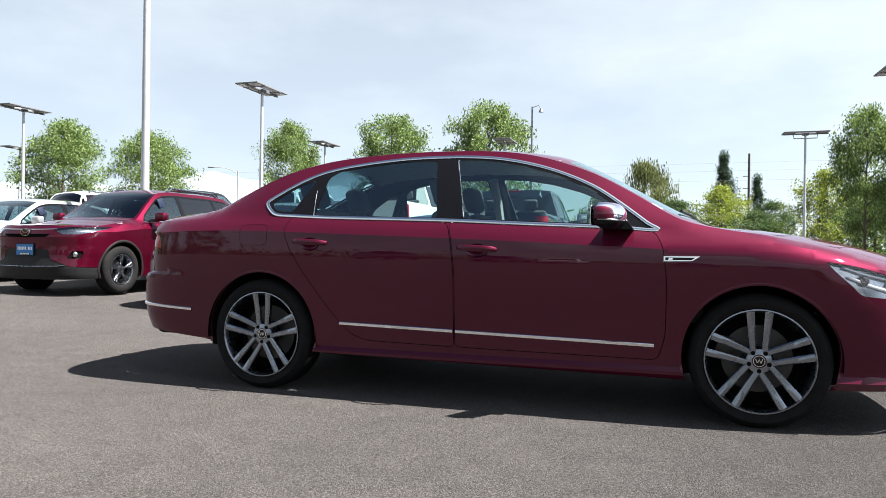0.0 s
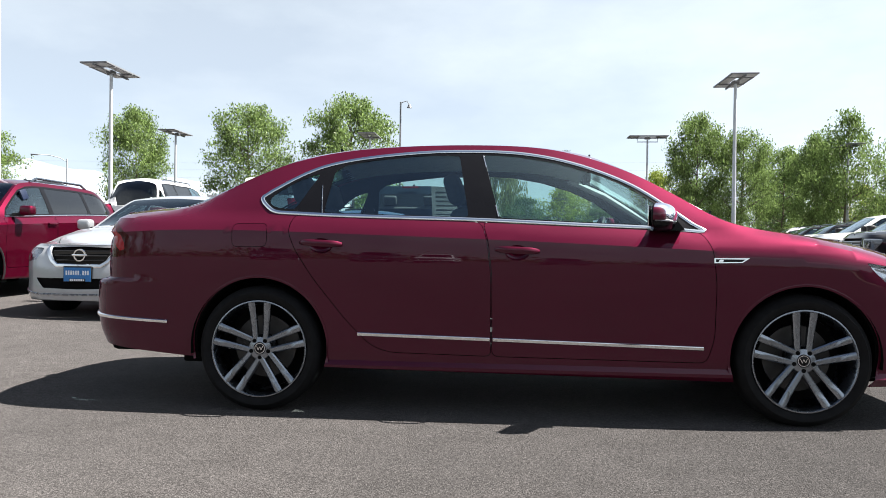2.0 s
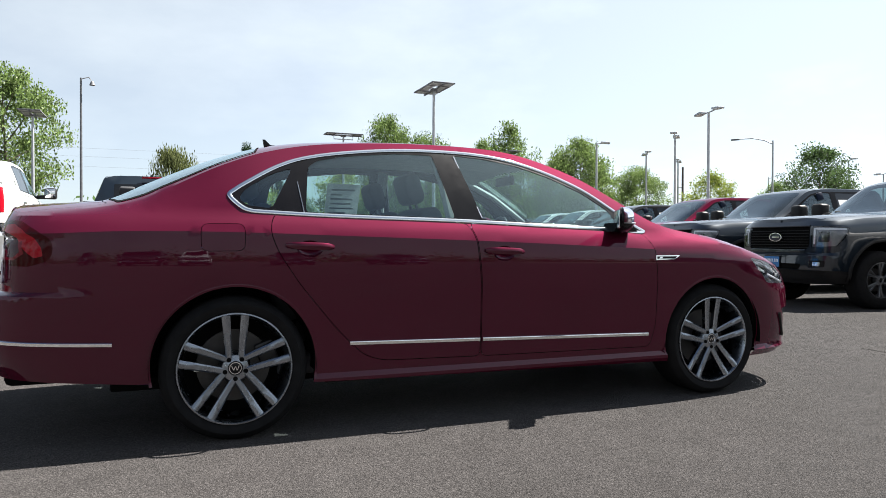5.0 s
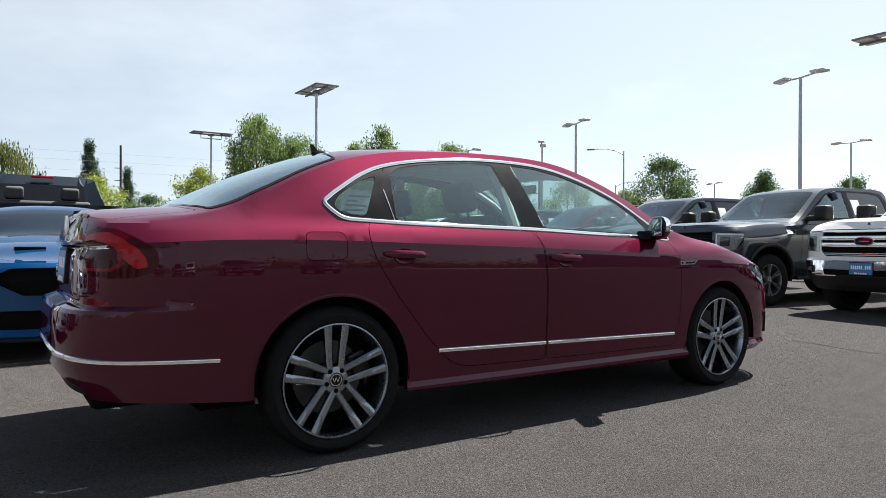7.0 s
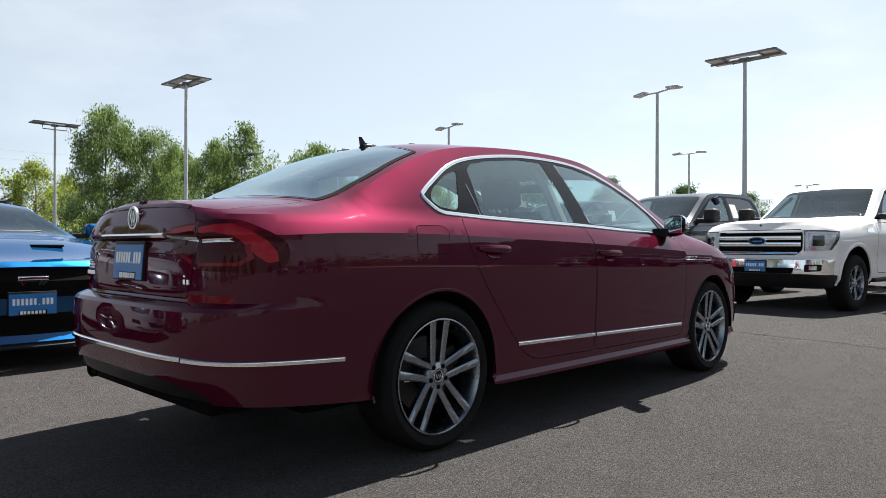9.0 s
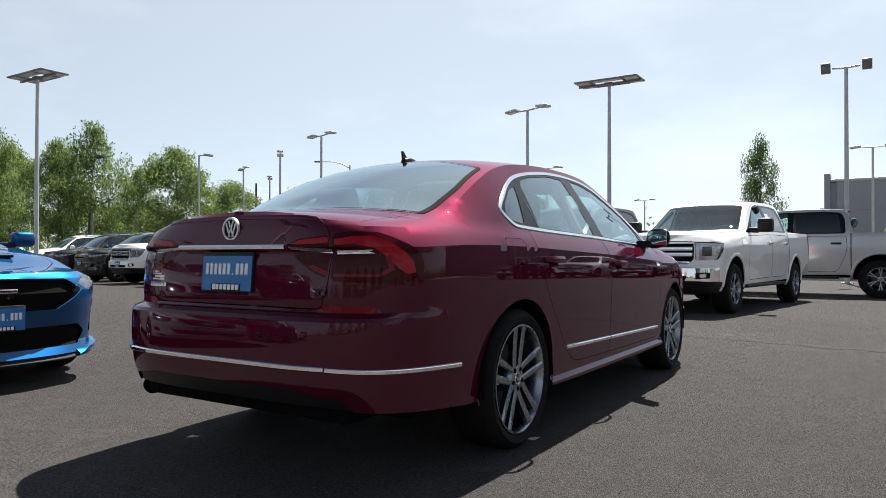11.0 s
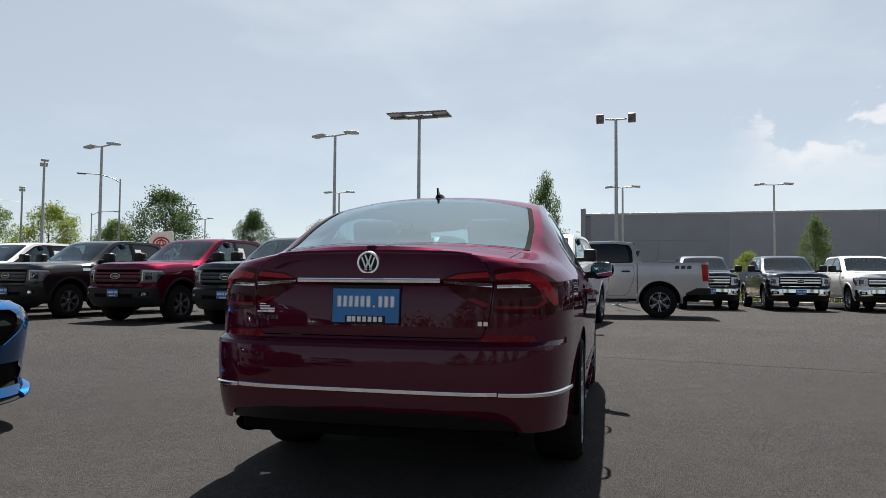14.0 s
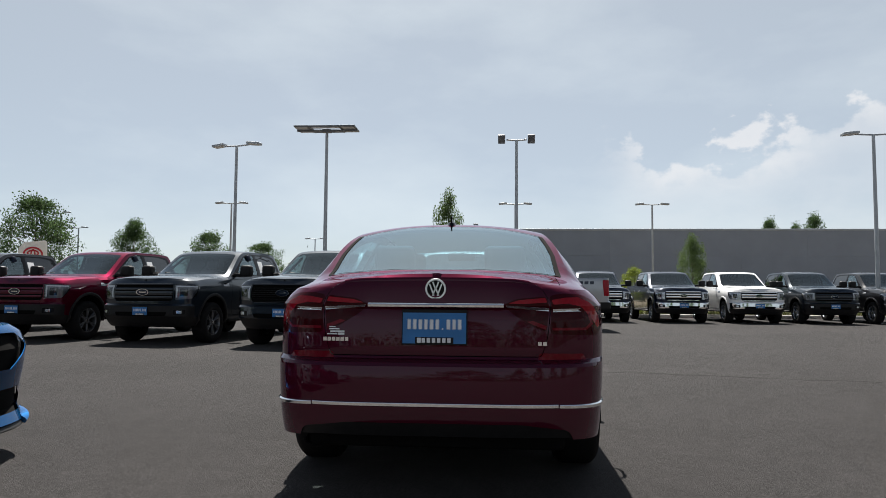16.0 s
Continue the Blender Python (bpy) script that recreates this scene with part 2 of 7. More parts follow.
def asphalt():
    m = mat("asphalt", (0.075, 0.072, 0.070), 0.8, vary=0.0, bump=0.0, spec=0.09)
    n, l = m.node_tree.nodes, m.node_tree.links
    b = n["Principled BSDF"]
    c = n.new("ShaderNodeTexCoord")
    def noise_of(scale, detail, rough=0.6):
        t = n.new("ShaderNodeTexNoise")
        t.inputs["Scale"].default_value, t.inputs["Detail"].default_value, t.inputs["Roughness"].default_value = scale, detail, rough
        l.new(c.outputs["Object"], t.inputs["Vector"])
        return t
    big, mid, fine, coarse = noise_of(0.35, 4), noise_of(6.0, 5), noise_of(150.0, 3, 0.7), noise_of(55.0, 2, 0.5)
    flecks = n.new("ShaderNodeTexVoronoi")
    flecks.inputs["Scale"].default_value = 9.0
    l.new(c.outputs["Object"], flecks.inputs["Vector"])
    vo = n.new("ShaderNodeTexVoronoi")
    vo.inputs["Scale"].default_value = 110.0
    l.new(c.outputs["Object"], vo.inputs["Vector"])
    def ramp(src, a, b_, lo, hi):
        r = n.new("ShaderNodeMapRange")
        r.inputs["From Min"].default_value, r.inputs["From Max"].default_value = a, b_
        r.inputs["To Min"].default_value, r.inputs["To Max"].default_value = lo, hi
        l.new(src, r.inputs["Value"])
        return r.outputs["Result"]
    def mul(a, b_):
        k = n.new("ShaderNodeMath")
        k.operation = "MULTIPLY"
        l.new(a, k.inputs[0]); l.new(b_, k.inputs[1])
        return k.outputs[0]
    f = mul(mul(ramp(big.outputs["Fac"], 0.3, 0.7, 0.86, 1.14), ramp(mid.outputs["Fac"], 0.3, 0.7, 0.88, 1.12)),
            mul(ramp(fine.outputs["Fac"], 0.38, 0.70, 0.50, 1.60), mul(ramp(vo.outputs["Distance"], 0.0, 0.7, 1.34, 0.66), mul(ramp(coarse.outputs["Fac"], 0.32, 0.68, 0.80, 1.20), ramp(flecks.outputs["Distance"], 0.025, 0.05, 1.9, 1.0)))))
    mxx = n.new("ShaderNodeMixRGB")
    mxx.blend_type = "MULTIPLY"
    mxx.inputs["Fac"].default_value = 1.0
    mxx.inputs["Color1"].default_value = (0.080, 0.074, 0.0725, 1)
    l.new(f, mxx.inputs["Color2"])
    l.new(mxx.outputs["Color"], b.inputs["Base Color"])
    bp = n.new("ShaderNodeBump")
    bp.inputs["Strength"].default_value, bp.inputs["Distance"].default_value = 1.0, 0.012
    b.inputs["Diffuse Roughness"].default_value = 1.0
    l.new(fine.outputs["Fac"], bp.inputs["Height"])
    l.new(bp.outputs["Normal"], b.inputs["Normal"])
    return m
ASPHALT = asphalt()

def gz(x, y=0.0):
    """The car park rises gently towards the west and north-west."""
    d = min(max(-x - 2.6, 0.0), 14.0)
    f = min(max((-x - 1.0) / 3.5, 0.0), 1.0)
    return 0.028 * d * d / (d + 1.0) + 0.036 * min(max(y - 5.0, 0.0), 25.0) * f * f * (3 - 2 * f)

# ---- mesh helpers ----
def mesh_ob(name, bm, material, smooth=40, turn=True):
    me = bpy.data.meshes.new(name)
    bmesh.ops.recalc_face_normals(bm, faces=bm.faces) if turn and all(e.is_manifold for e in bm.edges) else None
    bm.to_mesh(me)
    bm.free()
    for mm in (material if isinstance(material, (list, tuple)) else [material]):
        me.materials.append(mm)
    if smooth:
        for p in me.polygons:
            p.use_smooth = True
        me.set_sharp_from_angle(angle=radians(smooth))
    return new(name, me)

def part(name, bm, material, parent, label="", smooth=40):
    ob = mesh_ob(name, bm, material, smooth)
    ob.parent = parent
    if label:
        ob["label"] = label
    return ob

def thing(name, label, category, m=None, group="", kind=""):
    e = new(name)
    e.empty_display_size = 0.2
    if m is not None:
        e.matrix_basis = m
    return tagged(e, label, category, group, kind)

def box(bm, x0, x1, y0, y1, z0, z1, bevel=0.0, seg=2, m=None):
    r = bmesh.ops.create_cube(bm, size=1.0)
    vs = r["verts"]
    for v in vs:
        v.co = Vector(((x0 + x1) / 2 + v.co.x * (x1 - x0), (y0 + y1) / 2 + v.co.y * (y1 - y0), (z0 + z1) / 2 + v.co.z * (z1 - z0)))
    if bevel:
        es = list({e for v in vs for e in v.link_edges})
        o = bmesh.ops.bevel(bm, geom=es, offset=bevel, segments=seg, affect="EDGES", profile=0.5)
        vs = list({v for f in o["faces"] for v in f.verts} | {v for v in vs if v.is_valid})
    if m is not None:
        for v in vs:
            v.co = m @ v.co
    return vs

def boxes(*rows, bevel=0.0):
    bm = bmesh.new()
    for r in rows:
        box(bm, *r, bevel=bevel)
    return bm

def lathe(bm, prof, seg=32, axis="z", m=None):
    """Turn a list of (radius, height) round an axis."""
    rings = []
    for r, h in prof:
        ring = []
        for k in range(seg):
            a = 2 * math.pi * k / seg
            c, s = r * math.cos(a), r * math.sin(a)
            p = Vector((c, s, h)) if axis == "z" else Vector((c, h, s)) if axis == "y" else Vector((h, c, s))
            ring.append(bm.verts.new(m @ p if m is not None else p))
        rings.append(ring)
    for a, b in zip(rings, rings[1:]):
        for k in range(seg):
            bm.faces.new((a[k], a[(k + 1) % seg], b[(k + 1) % seg], b[k]))
    return rings

def tube(bm, pts, radii, seg=8, cap=True):
    """A round bar along points."""
    rings = []
    up = Vector((0, 0, 1))
    for i, p in enumerate(pts):
        p = Vector(p)
        d = (Vector(pts[min(i + 1, len(pts) - 1)]) - Vector(pts[max(i - 1, 0)])).normalized()
        a = d.cross(up if abs(d.z) < 0.95 else Vector((1, 0, 0))).normalized()
        b = d.cross(a)
        r = radii[i] if isinstance(radii, (list, tuple)) else radii
        rings.append([bm.verts.new(p + (a * math.cos(t) + b * math.sin(t)) * r) for t in [2 * math.pi * k / seg for k in range(seg)]])
    for a, b in zip(rings, rings[1:]):
        for k in range(seg):
            bm.faces.new((a[k], a[(k + 1) % seg], b[(k + 1) % seg], b[k]))
    if cap:
        bm.faces.new(rings[0][::-1])
        bm.faces.new(rings[-1])

def prism(bm, pts, axis, a, b, m=None):
    """Extrude a closed polygon of 2D points between two heights along an axis."""
    def at(p, h):
        q = Vector((h, p[0], p[1])) if axis == "x" else Vector((p[0], h, p[1])) if axis == "y" else Vector((p[0], p[1], h))
        return bm.verts.new(m @ q if m is not None else q)
    lo, hi = [at(p, a) for p in pts], [at(p, b) for p in pts]
    n = len(pts)
    bm.faces.new(lo)
    bm.faces.new(hi[::-1])
    for k in range(n):
        bm.faces.new((lo[k], hi[k], hi[(k + 1) % n], lo[(k + 1) % n]))

def lerp_table(tab, x):
    return float(np.interp(x, [t[0] for t in tab], [t[1] for t in tab]))

def smooth_table(tab, n=4):
    """Resample a table of (x, value) by a monotone-ish Catmull-Rom curve, for soft outlines."""
    out = []
    for i in range(len(tab) - 1):
        p0, p1, p2, p3 = tab[max(i - 1, 0)], tab[i], tab[i + 1], tab[min(i + 2, len(tab) - 1)]
        for k in range(n):
            t = k / n
            x = p1[0] + (p2[0] - p1[0]) * t
            h = p2[0] - p1[0]
            m1 = (p2[1] - p0[1]) / (p2[0] - p0[0]) * h
            m2 = (p3[1] - p1[1]) / (p3[0] - p1[0]) * h
            v = (2 * t**3 - 3 * t**2 + 1) * p1[1] + (t**3 - 2 * t**2 + t) * m1 + (-2 * t**3 + 3 * t**2) * p2[1] + (t**3 - t**2) * m2
            out.append((x, v))
    return out + [tab[-1]]

# ---- car bodies: a skirt round the car (run p, height z) and a top sheet (x, y) ----
from mathutils.geometry import delaunay_2d_cdt

def inside(poly, pts):
    """Which of the points lie in the polygon."""
    poly, x, y = np.asarray(poly, float), pts[:, 0], pts[:, 1]
    r = np.zeros(len(pts), bool)
    x0, y0 = poly[:, 0], poly[:, 1]
    x1, y1 = np.roll(x0, -1), np.roll(y0, -1)
    for a, b, c, d in zip(x0, y0, x1, y1):
        if b != d:
            r ^= ((b > y) != (d > y)) & (x < (c - a) * (y - b) / (d - b) + a)
    return r

def resample(pts, step, closed=True):
    out, n = [], len(pts)
    for i in range(n if closed else n - 1):
        a, b = np.array(pts[i], float), np.array(pts[(i + 1) % n], float)
        k = max(1, int(np.linalg.norm(b - a) / step + 0.5))
        out += [tuple(a + (b - a) * j / k) for j in range(k)]
    return out if closed else out + [tuple(pts[-1])]

def rounded(pts, n=4, closed=True):
    """A soft curve through the points."""
    out, m = [], len(pts)
    P = [np.array(p, float) for p in pts]
    for i in range(m if closed else m - 1):
        g = (lambda j: P[j % m]) if closed else (lambda j: P[min(max(j, 0), m - 1)])
        p0, p1, p2, p3 = g(i - 1), g(i), g(i + 1), g(i + 2)
        for k in range(n):
            t = k / n
            out.append(tuple(0.5 * ((2 * p1) + (p2 - p0) * t + (2 * p0 - 5 * p1 + 4 * p2 - p3) * t * t + (3 * p1 - p0 - 3 * p2 + p3) * t**3)))
    return out if closed else out + [tuple(P[-1])]

def corner_cut(pts, r=0.02, n=4):
    """Round off the corners of a polygon."""
    out, m = [], len(pts)
    for i in range(m):
        a, b, c = (np.array(pts[j % m], float) for j in (i - 1, i, i + 1))
        u, v = a - b, c - b
        d = min(r, np.linalg.norm(u) * 0.45, np.linalg.norm(v) * 0.45)
        p, q = b + u / np.linalg.norm(u) * d, b + v / np.linalg.norm(v) * d
        for k in range(n + 1):
            t = k / n
            out.append(tuple((1 - t)**2 * p + 2 * t * (1 - t) * b + t * t * q))
    return out

def inset(pts, g):
    """A polygon drawn in by g."""
    P = np.array(pts, float)
    area = np.sum(P[:, 0] * np.roll(P[:, 1], -1) - np.roll(P[:, 0], -1) * P[:, 1])
    t = np.roll(P, -1, 0) - np.roll(P, 1, 0)
    t /= np.linalg.norm(t, axis=1)[:, None] + 1e-9
    nrm = np.stack([-t[:, 1], t[:, 0]], 1) * (1 if area > 0 else -1)
    return [tuple(q) for q in P + nrm * g]

def triangulate(lines, grid, near):
    """Triangles over the grid's points with the lines as edges. lines: (points, closed)."""
    pts, edges = [], []
    for line, closed in lines:
        k, n = len(pts), len(line)
        pts += [tuple(q) for q in line]
        edges += [(k + i, k + (i + 1) % n) for i in range(n if closed else n - 1)]
    L = np.array(pts)
    cell = {}
    for q in L:
        cell.setdefault((int(q[0] // near), int(q[1] // near)), []).append(q)
    keep = []
    for q in grid:
        i, j = int(q[0] // near), int(q[1] // near)
        if all((q[0] - s[0])**2 + (q[1] - s[1])**2 > near * near for a in (-1, 0, 1) for b in (-1, 0, 1) for s in cell.get((i + a, j + b), ())):
            keep.append(q)
    V, _, F, *_ = delaunay_2d_cdt([Vector(q) for q in pts + keep], edges, [], 0, 1e-5)
    return np.array([tuple(v) for v in V]), F

class Body:
    """xr, xf: the ends; xr0, xf0: where the corners begin; nr, nf: how square they are. Tables by p: top (zt, yt), belt (zb, yb), crease (zk, yk), low edge zlow;
    low: (z, y) below the crease; rin, fin: how far the end faces stand in, by z; zc: middle line of the top by x."""
    def __init__(s, **k):
        s.h, s.xr, s.xr0, s.nr, s.xf, s.xf0, s.nf = (k[q] for q in ("h", "xr", "xr0", "nr", "xf", "xf0", "nf"))
        s.wide, s.bow, s.crown, s.arches, s.low, s.rin, s.fin = (k[q] for q in ("wide", "bow", "crown", "arches", "low", "rin", "fin"))
        s.yref = k.get("yref", 0.9)
        s.rin0 = s.rin
        if k.get("soft_rear"):
            s.rin = smooth_table(s.rin, 4)
        s.ykmax = max(q[1] for q in k["yk"])
        s.tab = {}
        for nm in ("zt", "yt", "zb", "yb", "zk", "yk", "zc", "zlow"):
            t = k[nm]
            t = t if nm == "zlow" else smooth_table(t, 5)
            s.tab[nm] = (np.array([q[0] for q in t]), np.array([q[1] for q in t]))
        def arc(n, a, b):
            y = np.concatenate([np.linspace(1, 0, 3000)])
            x = (1 - y**n)**(1 / n)
            ss = np.concatenate([[0], np.cumsum(np.hypot(np.diff(x) * a, np.diff(y) * b))])
            return ss, x, y
        s.ra, s.fa = arc(s.nr, s.xr0 - s.xr, s.yref), arc(s.nf, s.xf - s.xf0, s.yref)
        s.p0, s.p1 = s.xr0 - s.ra[0][-1], s.xf0 + s.fa[0][-1]
    def t(s, nm, p):
        q = s.tab[nm]
        return float(np.interp(p, q[0], q[1]))
    def Y(s, p, z):
        zk, zb, zt = s.t("zk", p), s.t("zb", p), s.t("zt", p)
        yk, yb, yt = s.t("yk", p), s.t("yb", p), s.t("yt", p)
        if z <= zk:
            lo = s.low
            w = s.wide * yk / s.ykmax
            zl, yl = lo[-1][0], lo[-1][1] * w
            if z > zl:
                # the flank rolls in gently towards the crease
                return yl + (yk - yl) * ((z - zl) / max(zk - zl, 1e-4))**2
            return float(np.interp(z, [q[0] for q in lo], [q[1] * w for q in lo]))
        if z <= zb:
            f = (z - zk) / max(zb - zk, 1e-4)
            return yk + (yb - yk) * (f * 0.62 + 0.38 * f * f)
        f = (z - zb) / max(zt - zb, 1e-4)
        return yb + (yt - yb) * f + s.bow * 4 * f * (1 - f) * min(1, (zt - zb) / 0.3)
    def P(s, p, z, side=-1, out=0.0):
        if out:
            return s.P(p, z, side) + s.N(p, z, side) * out
        if p < s.xr0:
            d = s.xr0 - p
            cx, sy = np.interp(d, s.ra[0], s.ra[1]), np.interp(d, s.ra[0], s.ra[2])
            x = s.xr0 - (s.xr0 - s.xr - lerp_table(s.rin, z)) * cx
        elif p > s.xf0:
            d = p - s.xf0
            cx, sy = np.interp(d, s.fa[0], s.fa[1]), np.interp(d, s.fa[0], s.fa[2])
            x = s.xf0 + (s.xf - s.xf0 - lerp_table(s.fin, z)) * cx
        else:
            x, sy = p, 1.0
        return Vector((x, side * s.Y(p, z) * sy, z))
    def N(s, p, z, side=-1):
        e = 0.006
        a = s.P(min(p + e, s.p1), z, side) - s.P(max(p - e, s.p0), z, side)
        b = s.P(p, z + e, side) - s.P(p, z - e, side)
        n = a.cross(b) * (-1 if side > 0 else 1)
        return n.normalized() if n.length > 1e-9 else Vector((0, side, 0))
    def pr(s, y):
        """The run p of a place y across the rear (or, pf, the front)."""
        return s.xr0 - float(np.interp(-abs(y) / s.yref, -s.ra[2], s.ra[0]))
    def pf(s, y):
        return s.xf0 + float(np.interp(-abs(y) / s.yref, -s.fa[2], s.fa[0]))
    def px(s, x):
        """The run p of a place x along the flank and round the corner."""
        if x < s.xr0:
            return s.xr0 - float(np.interp((s.xr0 - x) / (s.xr0 - s.xr), s.ra[1], s.ra[0]))
        if x > s.xf0:
            return s.xf0 + float(np.interp((x - s.xf0) / (s.xf - s.xf0), s.fa[1], s.fa[0]))
        return x
    def top_tables(s):
        ps = np.unique(np.concatenate([np.linspace(s.p0, s.xr0, 60), np.arange(s.xr0, s.xf0, s.h), np.linspace(s.xf0, s.p1, 60)]))
        B = [s.P(p, s.t("zt", p), 1) for p in ps]
        s.tb = np.array([tuple(b) for b in B])
        s.tps = ps
    def Z(s, x, y):
        b = s.tb
        ze, yb = np.interp(x, b[:, 0], b[:, 2]), np.interp(x, b[:, 0], b[:, 1])
        zc = s.t("zc", x)
        f = min(1.0, abs(y) / max(yb, 1e-4))
        return float(zc + (ze - zc) * f**s.crown)
    def skirt(s, regions, gaps, extra=()):
        """The flank as {region: (points, faces)} over (p, z). regions: (name, polygon), later ones win; gaps: polygons whose rims stay open."""
        h = s.h
        ps = np.linspace(s.p0, s.p1, int((s.p1 - s.p0) / h))
        top = [(p, s.t("zt", p)) for p in s.tps]
        bot = [(p, s.t("zlow", p)) for p in ps]
        lines = [(top, False), (bot, False)]
        for nm in ("zk", "zb"):
            lines.append(([(p, s.t(nm, p)) for p in ps], False))
        for ax, ar, az in s.arches:
            lines.append(([(ax + ar * math.cos(a), az + ar * math.sin(a)) for a in np.linspace(-0.45, math.pi + 0.45, 44)], False))
        def clip(q):
            q = [(min(max(a, s.p0), s.p1), b) for a, b in q]
            return [q[i] for i in range(len(q)) if math.dist(q[i], q[i - 1]) > 1e-5]
        polys = [(n, resample(clip(q), h)) for n, q in regions]
        lines += [(q, True) for _, q in polys]
        lines += [([(s.p0, z) for z in np.arange(0.1, 1.6, h)], False), ([(s.p1, z) for z in np.arange(0.1, 1.6, h)], False)]
        rims = []
        for q, g in gaps:
            q = resample(clip(q), h)
            q2 = [(c[0], d[1]) if not (s.p0 + 1e-4 < c[0] < s.p1 - 1e-4) else d for c, d in zip(q, inset(q, g))]
            rims.append((q, q2))
            lines += [(q, True), (q2, True)]
        lines += [(resample(q, h, False), False) for q in extra]
        for z, _ in s.rin0:
            lines.append((resample([(s.p0, z), (s.xr0 - 0.2, z)], h, False), False))
        for z, _ in s.fin:
            lines.append((resample([(s.p1, z), (s.xf0 + 0.3, z)], h * 1.5, False), False))
        for z, _ in s.low:
            lines.append((resample([(s.xr0 - 0.2, z), (s.xf0 + 0.3, z)], h, False), False))
        grid = [(p, z) for p in ps for z in np.arange(0.1, 2.2, h) if s.t("zlow", p) < z < s.t("zt", p)]
        V, F = triangulate(lines, grid, h * 0.45)
        C = np.array([V[f].mean(0) for f in F])
        zt, zl = np.interp(C[:, 0], *s.tab["zt"]), np.interp(C[:, 0], *s.tab["zlow"])
        ok = (C[:, 1] < zt) & (C[:, 1] > zl) & (C[:, 0] > s.p0) & (C[:, 0] < s.p1)
        for ax, ar, az in s.arches:
            ok &= np.hypot(C[:, 0] - ax, C[:, 1] - az) > ar * 0.999
            ok &= ~((abs(C[:, 0] - ax) < ar * 0.9) & (C[:, 1] < az - ar * 0.3))
        tag = np.zeros(len(F), int)
        for i, (n, q) in enumerate(polys):
            tag[inside(q, C)] = i + 1
        for q, q2 in rims:
            ok &= ~(inside(q, C) & ~inside(q2, C))
        names = ["body"] + [n for n, _ in polys]
        out = {}
        for i, n in enumerate(names):
            sel = [F[j] for j in np.nonzero(ok & (tag == i))[0]]
            out[n] = out.get(n, []) + sel
        return V, out
    def sheet(s, V, faces, sides=(-1, 1), out=0.0):
        """A bmesh of skirt faces, on one or both flanks."""
        bm = bmesh.new()
        for sd in sides:
            made = {}
            for f in faces:
                vs = []
                for i in f:
                    if i not in made:
                        made[i] = bm.verts.new(s.P(V[i][0], V[i][1], sd, out))
                    vs.append(made[i])
                try:
                    bm.faces.new(vs if sd < 0 else vs[::-1])
                except ValueError:
                    pass
        if len(sides) > 1:
            bmesh.ops.remove_doubles(bm, verts=[v for v in bm.verts if abs(v.co.y) < 0.004], dist=0.003)
        return bm
    def tops(s, regions, gaps=()):
        b = s.tb
        ring = [(q[0], -q[1]) for q in b] + [(q[0], q[1]) for q in b[::-1]]
        ring = [ring[i] for i in range(len(ring)) if math.dist(ring[i], ring[i - 1]) > 1e-4]
        polys = [(n, resample(q, s.h * 1.3)) for n, q in regions]
        lines = [(ring, True)] + [(q, True) for _, q in polys]
        rims = []
        for q, g in gaps:
            q = resample(q, s.h * 1.3)
            rims.append((q, inset(q, g)))
            lines += [(q, True), (rims[-1][1], True)]
        h = s.h * 1.35
        grid = [(x, y) for x in np.arange(b[0, 0] + h / 2, b[-1, 0], h) for y in np.arange(-1.0, 1.0, h) if abs(y) < np.interp(x, b[:, 0], b[:, 1]) - h * 0.4]
        V, F = triangulate(lines, grid, h * 0.45)
        C = np.array([V[f].mean(0) for f in F])
        ok = inside(ring, C)
        tag = np.zeros(len(F), int)
        for i, (n, q) in enumerate(polys):
            tag[inside(q, C)] = i + 1
        for q, q2 in rims:
            ok &= ~(inside(q, C) & ~inside(q2, C))
        out = {}
        for i, n in enumerate(["body"] + [n for n, _ in polys]):
            out[n] = out.get(n, []) + [F[j] for j in np.nonzero(ok & (tag == i))[0]]
        return V, out
    def top_sheet(s, V, faces, lift=0.0):
        bm, made = bmesh.new(), {}
        for f in faces:
            vs = []
            for i in f:
                if i not in made:
                    made[i] = bm.verts.new((V[i][0], V[i][1], s.Z(V[i][0], V[i][1]) + lift))
                vs.append(made[i])
            try:
                bm.faces.new(vs)
            except ValueError:
                pass
        return bm
    def strip(s, path, w, t, side=-1, closed=False, bm=None, base=0.0):
        """A raised moulding along a path on the flank."""
        bm = bm or bmesh.new()
        n = len(path)
        rows = []
        for i in range(n):
            a, b = path[(i - 1) % n if closed else max(i - 1, 0)], path[(i + 1) % n if closed else min(i + 1, n - 1)]
            q, nn = s.P(*path[i], side), s.N(*path[i], side)
            tg = (s.P(*b, side) - s.P(*a, side)).normalized()
            sd = nn.cross(tg).normalized()
            rows.append([bm.verts.new(q + sd * u * w / 2 + nn * (base + v * t)) for u, v in ((-1, -0.3), (-0.95, 0.5), (-0.55, 1), (0.55, 1), (0.95, 0.5), (1, -0.3))])
        for i in range(n if closed else n - 1):
            a, b = rows[i], rows[(i + 1) % n]
            for k in range(5):
                bm.faces.new((a[k], b[k], b[k + 1], a[k + 1]))
        if not closed:
            bm.faces.new(rows[0][::-1])
            bm.faces.new(rows[-1])
        return bm
